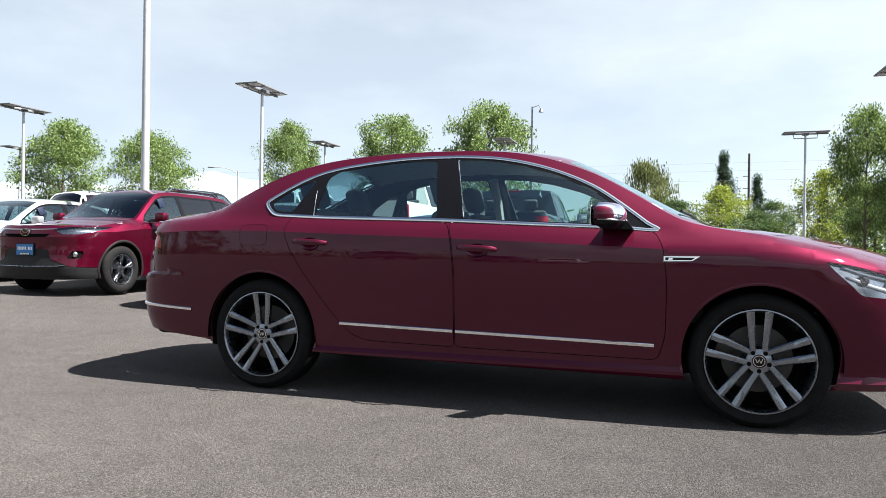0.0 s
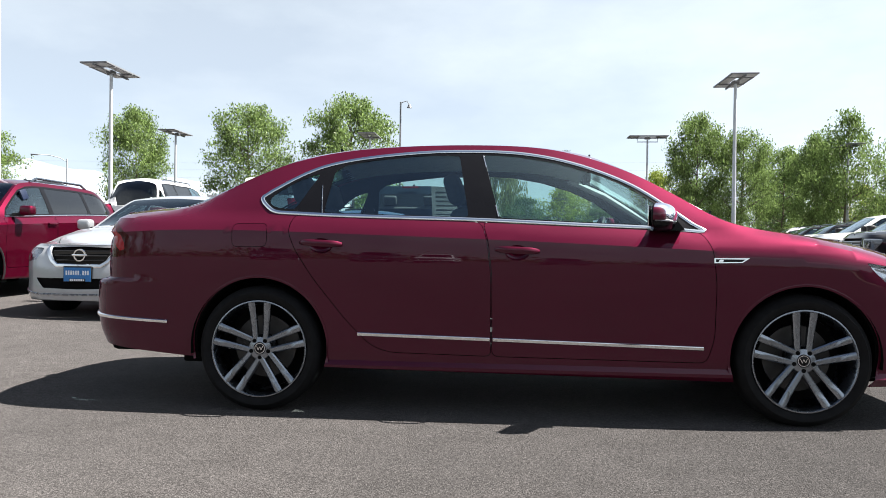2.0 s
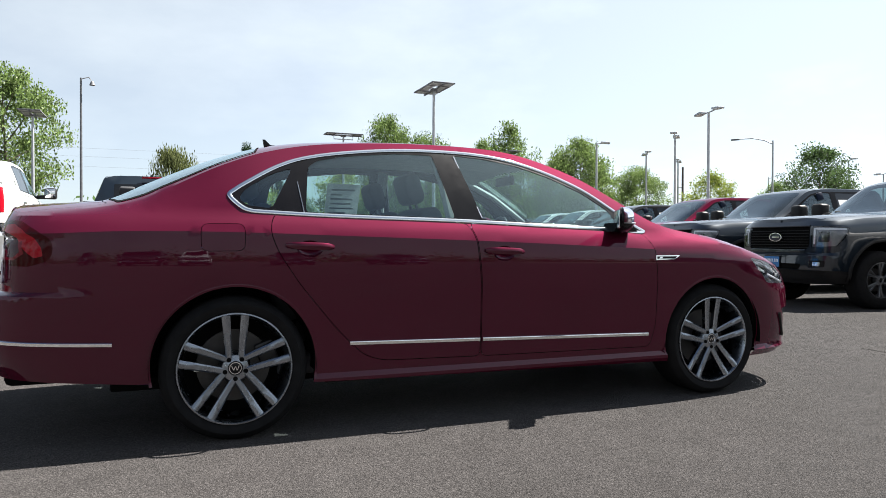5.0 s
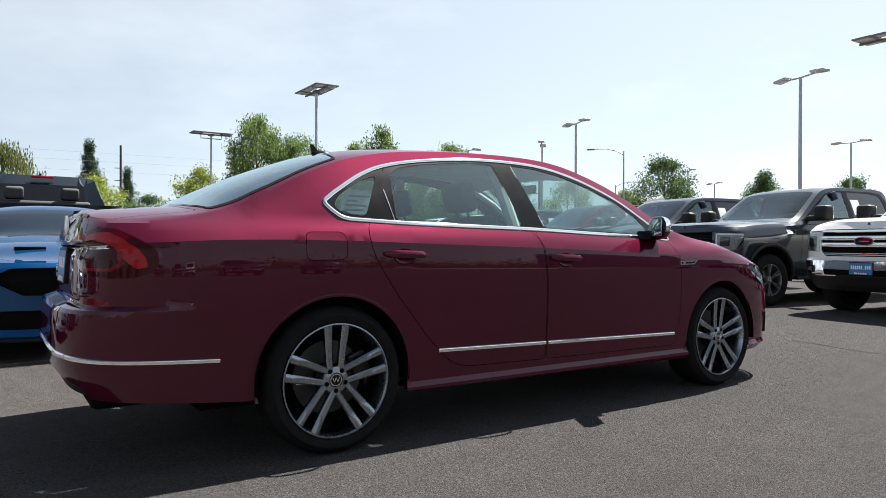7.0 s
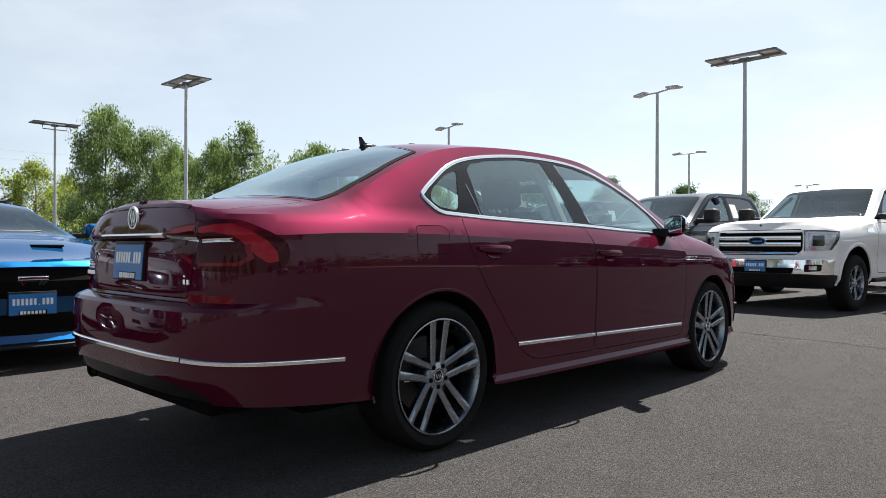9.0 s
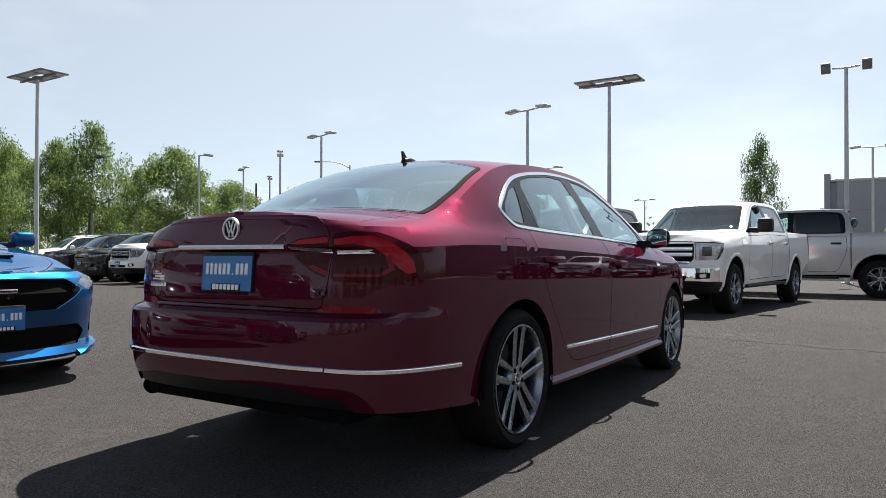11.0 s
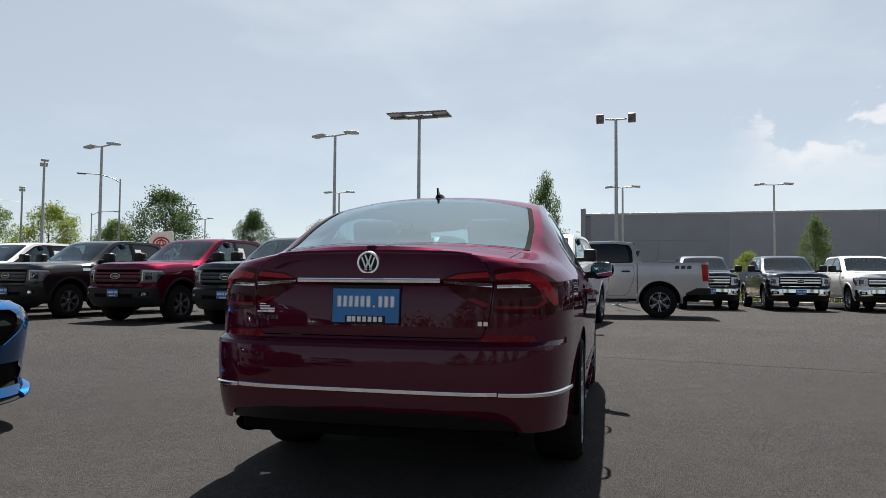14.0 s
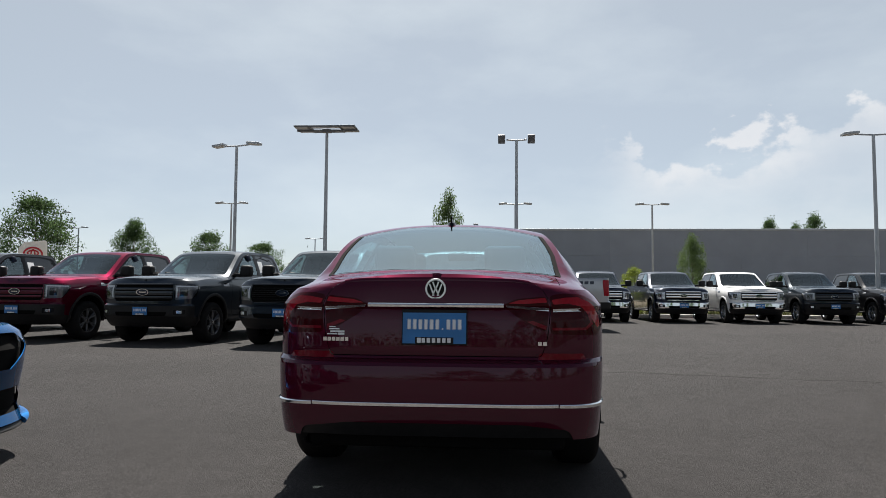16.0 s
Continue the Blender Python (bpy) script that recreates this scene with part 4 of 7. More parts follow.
# overhead wires far behind
for z in (10.4, 11.6, 12.6):
    b = bmesh.new()
    tube(b, [(-70 + k * 8.1, 92 - k * 0.30, z - 0.7 * (1 - ((k - 10) / 10)**2)) for k in range(21)], 0.008, 4)
    tagged(mesh_ob("overhead_wire", b, LAMPHEAD), "thin dark overhead wire on utility poles", "wire", "overhead wires")

# ---- trees ----
def leaf_mat(name, col, vary=0.4):
    m = bpy.data.materials.new(name)
    m.use_nodes = True
    n, l = m.node_tree.nodes, m.node_tree.links
    n.remove(n["Principled BSDF"])
    g = n.new("ShaderNodeNewGeometry")
    ramp = n.new("ShaderNodeValToRGB")
    ramp.color_ramp.elements[0].color = (*[c * (1 - vary) for c in col], 1)
    ramp.color_ramp.elements[1].color = (*[c * (1 + vary) for c in col], 1)
    l.new(g.outputs["Random Per Island"], ramp.inputs["Fac"])
    d, tr, ms = n.new("ShaderNodeBsdfDiffuse"), n.new("ShaderNodeBsdfTranslucent"), n.new("ShaderNodeMixShader")
    gl, m2 = n.new("ShaderNodeBsdfGlossy"), n.new("ShaderNodeMixShader")
    gl.inputs["Roughness"].default_value = 0.45
    gl.inputs["Color"].default_value = (0.6, 0.6, 0.6, 1)
    ms.inputs["Fac"].default_value, m2.inputs["Fac"].default_value = 0.40, 0.02
    l.new(ramp.outputs["Color"], d.inputs["Color"])
    l.new(ramp.outputs["Color"], tr.inputs["Color"])
    l.new(d.outputs["BSDF"], ms.inputs[1]); l.new(tr.outputs["BSDF"], ms.inputs[2])
    l.new(ms.outputs["Shader"], m2.inputs[1]); l.new(gl.outputs["BSDF"], m2.inputs[2])
    l.new(m2.outputs["Shader"], n["Material Output"].inputs["Surface"])
    return m
LEAF1 = leaf_mat("green_leaf", (0.135, 0.196, 0.062), 0.55)
LEAF2 = leaf_mat("dark_leaf", (0.060, 0.100, 0.036), 0.5)
LEAF3 = leaf_mat("yellow_leaf", (0.19, 0.235, 0.040))
LEAF4 = leaf_mat("grey_leaf", (0.13, 0.15, 0.06))
LEAF5 = leaf_mat("young_leaf", (0.090, 0.135, 0.045), 0.5)
NEEDLES = leaf_mat("dark_needle", (0.030, 0.055, 0.028), 0.3)

def tree_mesh(seed, shape, clumps, leaves, size, lm):
    """Meshes of a unit tree (height 1, crown radius 0.5): trunk with limbs, and a crown of leaf clumps."""
    r = np.random.default_rng(seed)
    bm = bmesh.new()
    lean = r.normal(size=2) * 0.015
    def axis(z):
        return np.array([lean[0] * z + 0.01 * math.sin(z * 7 + seed), lean[1] * z + 0.01 * math.cos(z * 6 + seed), z])
    tube(bm, [tuple(axis(z)) for z in (0, 0.1, 0.25, 0.45, 0.65, 0.85)], [0.022, 0.018, 0.015, 0.011, 0.007, 0.003], 7)
    base = {"round": 0.22, "tall": 0.12, "conifer": 0.08, "bush": 0.05, "willow": 0.15}[shape]
    def radius(f):
        if shape == "conifer":
            return 0.5 * (1 - f)**0.8 * (0.75 + 0.25 * math.sin(f * 40))
        if shape == "tall":
            return 0.5 * (math.sin(math.pi * (0.12 + 0.88 * f**0.85))**0.7 if f < 1 else 0)
        if f < 0.40:
            return 0.5 * math.sqrt(max(0.0, 1 - ((0.40 - f) / 0.46)**2.2))
        return 0.5 * max(0.0, 1 - ((f - 0.40) / 0.62)**1.8)**0.72
    off3 = Vector((seed * 3.1, seed * 1.7, seed * 0.9))
    cen = []
    n_limb = 11 if shape != "conifer" else 26
    for k in range(n_limb):
        f = (k + 0.5) / n_limb
        z0 = base + (1 - base) * f * (0.72 if shape != "conifer" else 0.98) - 0.03
        a = k * 2.4 + r.random()
        R = radius(min(0.99, f + 0.1)) * (0.75 + 0.3 * r.random())
        p0 = axis(max(0.05, z0))
        up = 0.20 if shape in ("round", "tall", "bush") else (-0.02 if shape == "conifer" else 0.12)
        p2 = p0 + np.array([math.cos(a) * R, math.sin(a) * R, up * (0.6 + 0.6 * r.random())])
        p1 = (p0 + p2) / 2 + np.array([0, 0, -0.015])
        tube(bm, [tuple(p0), tuple(p1), tuple(p2)], [0.007, 0.004, 0.0015], 5)
        cen += [p2, (p1 + p2) / 2]
    trunk = bpy.data.meshes.new("trunk")
    bm.to_mesh(trunk)
    bm.free()
    trunk.materials.append(BARK)
    while len(cen) < clumps:
        f = r.random()**0.9
        R = radius(f)
        a, q = r.random() * math.tau, math.sqrt(r.random() * 0.85 + 0.15)
        # boughs swell and leave gaps between them
        lob = 0.86 + 0.42 * noise.noise(Vector((2.2 * math.cos(a), 2.2 * math.sin(a), 4.5 * f)) + off3) + 0.10 * r.normal()
        p = axis(base + (0.95 - base) * f) + np.array([math.cos(a) * R * q * lob, math.sin(a) * R * q * lob, 0.02 * r.normal()])
        if shape != "conifer" and noise.noise(Vector(p) * 6.0 + off3) < -0.06:
            continue
        cen.append(p)
    vs, fs = [], []
    for c in cen:
        cr = (0.050 + 0.042 * r.random()) * (0.7 if shape == "conifer" else 1)
        m = int(leaves * (0.6 + 0.8 * r.random()))
        off = np.clip(r.normal(size=(m, 3)), -1.5, 1.5) * np.array([cr, cr, cr * 0.62]) * 0.75
        for o in off:
            p = c + o
            if shape == "willow":
                p[2] -= abs(r.normal()) * 0.06
            s = size * (0.6 + 0.8 * r.random())
            u = r.normal(size=3); u /= np.linalg.norm(u)
            w = np.cross(u, r.normal(size=3)); w /= np.linalg.norm(w) + 1e-9
            if shape == "willow":
                u = np.array([u[0] * 0.3, u[1] * 0.3, -1.6])
            if shape == "conifer":
                u, w = u * 1.7, w * 0.35
            i = len(vs)
            vs += [tuple(p - u * s), tuple(p + w * s * 0.55), tuple(p + u * s), tuple(p - w * s * 0.55)]
            fs.append((i, i + 1, i + 2, i + 3))
    crown = bpy.data.meshes.new("crown")
    crown.from_pydata(vs, [], fs)
    crown.materials.append(lm)
    return trunk, crown
KINDS = {"a": tree_mesh(1, "round", 215, 108, 0.0100, LEAF1), "b": tree_mesh(2, "round", 215, 108, 0.0100, LEAF1), "c": tree_mesh(3, "tall", 175, 110, 0.0100, LEAF1),
         "d": tree_mesh(4, "round", 175, 80, 0.0110, LEAF2), "e": tree_mesh(5, "conifer", 202, 71, 0.0129, NEEDLES), "f": tree_mesh(6, "willow", 175, 71, 0.0110, LEAF4),
         "g": tree_mesh(7, "bush", 160, 70, 0.0120, LEAF3), "j": tree_mesh(10, "bush", 160, 60, 0.0130, LEAF2), "h": tree_mesh(8, "tall", 140, 85, 0.0115, LEAF5), "i": tree_mesh(9, "tall", 202, 100, 0.0105, LEAF2)}
def tree(x, y, h, w, kind, ang, label, cat="tree", group=""):
    h = h - gz(x, y)
    t = thing("tree" if cat == "tree" else "bush", label, cat, pose(x, y, gz(x, y), 0, 0, ang), group)
    for nm, me in zip(("trunk", "crown"), KINDS[kind]):
        o = new(nm, me)
        o.parent = t
        o.scale = (w, w, h)
BT, BR = "green leafy broadleaf tree with a full crown", "row of broadleaf trees"
for k, (x, y, h, w, kind) in enumerate([(-31.5, 26.6, 8.0, 5.6, "a"), (-29.4, 31.3, 8.1, 5.4, "b"), (-22.4, 36.2, 9.2, 4.8, "a"), (-16.6, 39.4, 10.1, 6.0, "b"), (-10.0, 40.3, 10.8, 7.0, "b"),
        (12.4, 42.0, 9.7, 5.0, "a"), (15.0, 41.1, 8.6, 4.6, "b"), (21.0, 40.6, 9.6, 5.6, "c"), (20.6, 43.5, 8.8, 4.4, "b"), (25.55, 37.9, 8.3, 6.4, "a"), (26.4, 43.3, 7.5, 4.6, "c"), (31.6, 39.7, 6.8, 5.6, "b"), (21.5, 51.5, 8.8, 6.0, "a"), (42.2, 43.5, 7.0, 6.4, "g"), (49.2, 42.9, 6.4, 4.6, "a")]):
    tree(x, y, h, w, kind, k * 47, BT, group=BR)
for k, (x, y, h, w, kind) in enumerate([(43.7, 33.8, 8.1, 6.6, "d"), (56.2, 32.8, 7.7, 5.0, "i"), (63.8, 29.0, 7.2, 6.0, "d"), (74.8, 27.0, 6.9, 6.4, "d")]):
    tree(x, y, h, w, kind, k * 61, "dark green dense broadleaf tree", group="dark trees")
# never in view: added to the west for the red car's rear to mirror
for k, (x, y, h, w, kind) in enumerate([(-46, -8, 7.5, 9.0, "j"), (-47, -17, 8.2, 9.5, "j"), (-45, 1, 7.0, 8.6, "j"), (-43, -26, 7.8, 8.4, "j"), (-35, -33, 8.0, 8.6, "j")]):
    tree(x, y, h, w, kind, k * 71, "broadleaf tree across the car park", group="trees across the car park")
tree(24.6, 1.7, 5.55, 2.0, "h", 20, "young slender tree with a thin open crown")
tree(28.0, -9.7, 3.9, 2.0, "h", 130, "young slender tree with a thin open crown")
tree(26.9, -6.8, 2.3, 1.8, "g", 10, "low yellow-green bush on the verge", "bush")
tree(54.0 - 15, -2.5, 2.4, 2.2, "g", 75, "low yellow-green bush near the hall", "bush")
for x, y, h, w in [(82.9, -34.5, 10.6, 4.0), (81.4, -37.0, 9.8, 3.2), (81.0, -39.0, 10.9, 4.2)]:
    tree(x, y, h, w, "d", x * 9, "dark tree top behind the hall roof")
tree(-1.2, 85.4, 12.3, 10.0, "f", 0, "grey-green weeping willow with hanging branches")
tree(-6.5, 88.0, 8.4, 7.0, "f", 70, "grey-green weeping willow with hanging branches")
tree(9.7, 105, 15.6, 9.0, "e", 0, "tall dark open spruce tree")
tree(12.8, 94.7, 11.0, 6.4, "e", 40, "dark green spruce tree")
tree(19.5, 90.0, 9.5, 5.4, "e", 90, "dark green spruce tree")
for k, (x, y, h, w, kind) in enumerate([(7.3, 80.2, 8.4, 9.5, "g"), (2.5, 78.0, 6.6, 7.0, "d"), (12.6, 79.0, 6.4, 6.5, "d"), (15.8, 68.9, 8.8, 8.0, "g"), (19.4, 72.0, 8.0, 7.0, "g"), (27.0, 66.0, 7.6, 7.0, "d"), (32.5, 62, 6.8, 7.0, "g"), (-5.5, 82.0, 5.0, 8.0, "d"), (10.5, 74.0, 5.0, 7.0, "d"), (24, 60, 5.6, 6.5, "d"), (37, 58, 6.2, 7.0, "d"), (30, 52, 5.2, 6.0, "d"), (16.5, 56, 5.4, 6.5, "d")]):
    tree(x, y, h, w, kind, k * 53, "thick green tree of the distant belt", group="distant tree belt")

# far scrub and hedges that close the horizon, and a hazy ridge beyond
rng = np.random.default_rng(11)
vs, fs = [], []
for k in range(2000):
    # full circle: the unseen southern part is added to darken the door reflections
    az, d = radians(360 * rng.random()), 112 + 70 * rng.random()
    cx, cy = d * math.cos(az), d * math.sin(az)
    hh = 1.5 + 3.6 * rng.random()**1.6 + (1.2 if math.sin(az * 9) > 0.2 else 0)
    for j in range(24):
        px_, py_, pz_ = cx + rng.normal() * 1.6, cy + rng.normal() * 1.6, abs(rng.normal() * 0.45 + 0.5) * hh
        s_ = 0.35 + 0.4 * rng.random()
        u, w = rng.normal(size=3), rng.normal(size=3)
        u, w = u / np.linalg.norm(u) * s_, w / np.linalg.norm(w) * s_ * 0.7
        i = len(vs)
        q = np.array([px_, py_, max(0.2, pz_)])
        vs += [tuple(q - u), tuple(q + w), tuple(q + u), tuple(q - w)]
        fs.append((i, i + 1, i + 2, i + 3))
me = bpy.data.meshes.new("far_scrub")
me.from_pydata(vs, [], fs)
me.materials.append(LEAF2)
tagged(new("far_scrub", me), "distant dark green scrub along the horizon", "bushes", kind="stuff")
# distance haze is painted into the ridge as a pale blue-grey base colour
HAZE_TINT = mat("haze_tinted_ridge", (0.20, 0.23, 0.265), 1.0, vary=0.06, scale=0.004, spec=0.0)
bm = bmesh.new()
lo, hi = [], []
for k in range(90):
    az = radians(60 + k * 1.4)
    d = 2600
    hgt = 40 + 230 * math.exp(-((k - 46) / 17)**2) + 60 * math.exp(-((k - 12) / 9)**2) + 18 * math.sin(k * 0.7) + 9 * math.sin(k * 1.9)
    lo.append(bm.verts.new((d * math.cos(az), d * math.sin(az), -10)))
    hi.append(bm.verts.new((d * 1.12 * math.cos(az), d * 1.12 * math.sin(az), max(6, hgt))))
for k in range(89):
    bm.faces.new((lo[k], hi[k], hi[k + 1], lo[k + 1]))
tagged(mesh_ob("backdrop", bm, HAZE_TINT, 60), "far mountain ridge with pale blue haze painted into its colour", "mountain", kind="structure")
# tar seams and a crack in the asphalt
TAR = mat("tar_seam", (0.040, 0.038, 0.037), 0.95, vary=0.3, scale=9, bump=0.3, bscale=60, spec=0.02)
rng = np.random.default_rng(23)
for x0, y0, x1, y1, w in [(3.95, 0.1, 3.55, -2.0, 0.012), (3.6, -2.0, 3.1, -3.6, 0.030), (3.1, -3.6, 2.2, -9.0, 0.012)]:
    bm = bmesh.new()
    rows, n = [], int(math.hypot(x1 - x0, y1 - y0) / 0.05)
    off = 0.0
    for k in range(n + 1):
        f = k / n
        off = off * 0.9 + rng.normal() * 0.012
        x, y, ww = x0 + (x1 - x0) * f + off, y0 + (y1 - y0) * f, w * (0.35 + 0.9 * rng.random()) * (1 if 0 < k < n else 0.2)
        rows.append([bm.verts.new((x - ww, y, 0.003)), bm.verts.new((x - ww * 0.4, y, 0.0055)), bm.verts.new((x + ww * 0.4, y, 0.0055)), bm.verts.new((x + ww, y, 0.003))])
    for a, b in zip(rows, rows[1:]):
        for j in range(3):
            bm.faces.new((a[j], a[j + 1], b[j + 1], b[j]))
    tagged(mesh_ob("asphalt_seam", bm, TAR, 40), "thin dark tar seam across the asphalt", "seam", kind="structure")

# ---- the red saloon ----
def red_saloon():
    car = thing("sedan", "deep red four-door sedan with chrome window surrounds and silver twin-spoke wheels", "car", pose(0, 0, 0))
    B = Body(h=0.030, xr=-2.50, xr0=-1.72, nr=4.6, xf=2.36, xf0=1.42, nf=3.4, wide=1.0, bow=0.012, crown=2.4, soft_rear=True,
        arches=[(-1.405, 0.371, 0.345), (1.405, 0.367, 0.345)],
        low=[(0.17, 0.80), (0.215, 0.862), (0.245, 0.884), (0.262, 0.886), (0.285, 0.866), (0.34, 0.876), (0.42, 0.8815), (0.54, 0.8890), (0.66, 0.8950), (0.74, 0.8978), (0.80, 0.8990)],
        zlow=[(-4, 0.335), (-2.6, 0.335), (-2.3, 0.318), (-1.85, 0.285), (-1.0, 0.248), (0.95, 0.224), (1.8, 0.21), (2.2, 0.21), (4, 0.22)],
        zk=[(-4, 0.955), (-2.3, 0.955), (-1.9, 0.968), (-1.45, 0.968), (-0.9, 0.953), (0, 0.925), (0.95, 0.885), (1.45, 0.86), (1.9, 0.82), (2.3, 0.77), (4, 0.74)],
        yk=[(-4, 0.833), (-2.3, 0.836), (-1.9, 0.855), (-1.45, 0.879), (-0.9, 0.889), (0, 0.894), (0.95, 0.894), (1.45, 0.890), (1.9, 0.873), (4, 0.843)],
        zb=[(-4, 1.045), (-2.3, 1.035), (-1.9, 1.040), (-1.45, 1.062), (-1.23, 1.055), (-0.9, 1.044), (-0.22, 1.026), (0.69, 0.991), (0.93, 0.978), (1.15, 0.955), (1.5, 0.92), (1.9, 0.86), (2.3, 0.80), (4, 0.765)],
        yb=[(-4, 0.76), (-2.3, 0.765), (-1.9, 0.79), (-1.45, 0.812), (-0.9, 0.828), (-0.2, 0.836), (0.69, 0.832), (0.95, 0.825), (1.15, 0.84), (1.5, 0.85), (1.9, 0.83), (4, 0.80)],
        zt=[(-4, 1.092), (-2.75, 1.080), (-2.5, 1.058), (-2.3, 1.056), (-2.05, 1.074), (-1.85, 1.106), (-1.72, 1.160), (-1.6, 1.222), (-1.45, 1.295), (-1.25, 1.370), (-1.0, 1.423), (-0.65, 1.453), (-0.3, 1.461), (0, 1.452), (0.2, 1.426), (0.4, 1.372), (0.6, 1.292), (0.8, 1.180), (0.95, 1.085), (1.05, 1.035), (1.2, 0.998), (1.5, 0.952), (1.9, 0.884), (2.3, 0.82), (4, 0.785)],
        yt=[(-4, 0.66), (-2.3, 0.69), (-1.95, 0.705), (-1.75, 0.695), (-1.6, 0.678), (-1.45, 0.660), (-1.2, 0.622), (-1.0, 0.604), (-0.3, 0.588), (0.2, 0.592), (0.4, 0.606), (0.6, 0.64), (0.8, 0.692), (0.95, 0.745), (1.05, 0.775), (1.2, 0.78), (1.5, 0.785), (1.9, 0.76), (4, 0.74)],
        zc=[(-2.55, 1.098), (-2.44, 1.103), (-2.3, 1.112), (-2.1, 1.128), (-1.98, 1.142), (-1.80, 1.232), (-1.55, 1.342), (-1.35, 1.414), (-1.15, 1.463), (-0.9, 1.489), (-0.4, 1.504), (0, 1.497), (0.25, 1.474), (0.42, 1.436), (0.7, 1.298), (1.0, 1.130), (1.2, 1.030), (1.45, 1.005), (1.8, 0.955), (2.1, 0.88), (2.3, 0.80)],
        rin=[(0.15, 0.20), (0.28, 0.075), (0.33, 0.05), (0.40, 0.018), (0.47, 0.004), (0.56, 0.0), (0.655, 0.006), (0.685, 0.020), (0.702, 0.076), (0.74, 0.076), (0.90, 0.086), (0.935, 0.100), (0.957, 0.082), (1.0, 0.090), (1.05, 0.106), (1.09, 0.122), (1.12, 0.136)],
        fin=[(0.15, 0.16), (0.25, 0.04), (0.45, 0.0), (0.62, 0.02), (0.72, 0.08), (0.78, 0.15), (0.85, 0.22)])
    B.top_tables()
    pr, px, pf = B.pr, B.px, B.pf
    dlo = rounded([(0.915, 0.984), (0.69, 0.999), (0.25, 1.015), (-0.22, 1.034), (-0.65, 1.044), (-1.0, 1.053), (-1.25, 1.064), (-1.33, 1.070), (-1.375, 1.090), (-1.424, 1.142), (-1.398, 1.172), (-1.33, 1.217), (-1.2, 1.292), (-1.06, 1.345), (-0.85, 1.385), (-0.56, 1.415), (-0.28, 1.422), (-0.04, 1.412), (0.166, 1.379), (0.37, 1.320), (0.57, 1.232), (0.722, 1.131), (0.86, 1.025)], 4)
    quarter = corner_cut([(-1.385, 1.128), (-1.345, 1.096), (-1.232, 1.082), (-1.118, 1.292), (-1.22, 1.258), (-1.35, 1.178)], 0.03)
    rear_pane = corner_cut([(-1.072, 1.068), (-0.290, 1.049), (-0.352, 1.396), (-0.56, 1.397), (-0.85, 1.366), (-0.985, 1.338), (-1.04, 1.30)], 0.02)
    front_pane = corner_cut([(-0.128, 1.046), (0.66, 1.014), (0.74, 1.03), (0.70, 1.118), (0.56, 1.215), (0.37, 1.298), (0.166, 1.357), (-0.04, 1.392), (-0.222, 1.402)], 0.02)
    rear_door = corner_cut([(-1.225, 1.064), (-0.85, 1.045), (-0.222, 1.026), (-0.190, 0.93), (-0.168, 0.74), (-0.165, 0.40), (-0.165, 0.322), (-0.70, 0.331), (-0.80, 0.365), (-0.935, 0.50), (-1.114, 0.721), (-1.215, 0.875), (-1.252, 0.975)], 0.05)
    front_door = corner_cut([(-0.2195, 1.026), (0.69, 0.991), (0.905, 0.980), (0.946, 0.897), (0.966, 0.72), (0.962, 0.44), (0.925, 0.314), (-0.1625, 0.322), (-0.1655, 0.74), (-0.1875, 0.93)], 0.04)
    fuel = corner_cut([(-1.557, 0.878), (-1.362, 0.880), (-1.362, 1.008), (-1.557, 1.006)], 0.035)
    lid = corner_cut([(pr(0) - 0.3, 0.712), (pr(0.545), 0.712), (pr(0.575), 0.80), (pr(0.598), 0.96), (pr(0.612), 1.2), (pr(0) - 0.3, 1.2)], 0.02)
    lamp_in = corner_cut([(pr(0.345), 0.957), (pr(0.43), 0.988), (pr(0.592), 1.002), (pr(0.570), 0.832), (pr(0.50), 0.856), (pr(0.41), 0.908)], 0.02)
    lamp_out = corner_cut([(pr(0.606), 1.003), (pr(0.70), 1.016), (px(-2.365), 1.012), (px(-2.265), 0.962), (px(-2.205), 0.902), (px(-2.215), 0.842), (px(-2.31), 0.812), (pr(0.584), 0.822)], 0.03)
    bumper = [(B.p0 - 0.2, 0.1), (-1.76, 0.1), (-1.785, 0.40), (-1.75, 0.560), (-1.80, 0.664), (-2.05, 0.674), (pr(0.79), 0.688), (pr(0.6), 0.692), (B.p0 - 0.2, 0.692)]
    valance = corner_cut([(B.p0 - 0.2, 0.25), (pr(0.64), 0.25), (pr(0.73), 0.315), (pr(0.69), 0.378), (pr(0.45), 0.408), (B.p0 - 0.2, 0.408)], 0.03)
    reflector = corner_cut([(pr(0.525), 0.702), (pr(0.78), 0.700), (pr(0.76), 0.728), (pr(0.535), 0.732)], 0.008)
    headlamp = corner_cut([(px(1.765), 0.834), (px(1.93), 0.812), (px(2.06), 0.775), (px(2.14), 0.71), (px(2.11), 0.660), (px(1.97), 0.662), (px(1.875), 0.672)], 0.02)
    vent = corner_cut([(pf(0.83), 0.50), (pf(0.62), 0.50), (pf(0.58), 0.30), (pf(0.78), 0.33)], 0.03)
    band = corner_cut([(pr(0.612), 0.984), (pr(0.70), 0.996), (px(-2.395), 0.998), (px(-2.345), 0.972), (px(-2.262), 0.898), (px(-2.250), 0.858), (px(-2.290), 0.850), (px(-2.325), 0.872), (px(-2.405), 0.952), (px(-2.44), 0.966), (pr(0.70), 0.968), (pr(0.612), 0.962)], 0.008)
    band_in = corner_cut([(pr(0.38), 0.966), (pr(0.44), 0.982), (pr(0.586), 0.994), (pr(0.583), 0.972), (pr(0.45), 0.964)], 0.006)
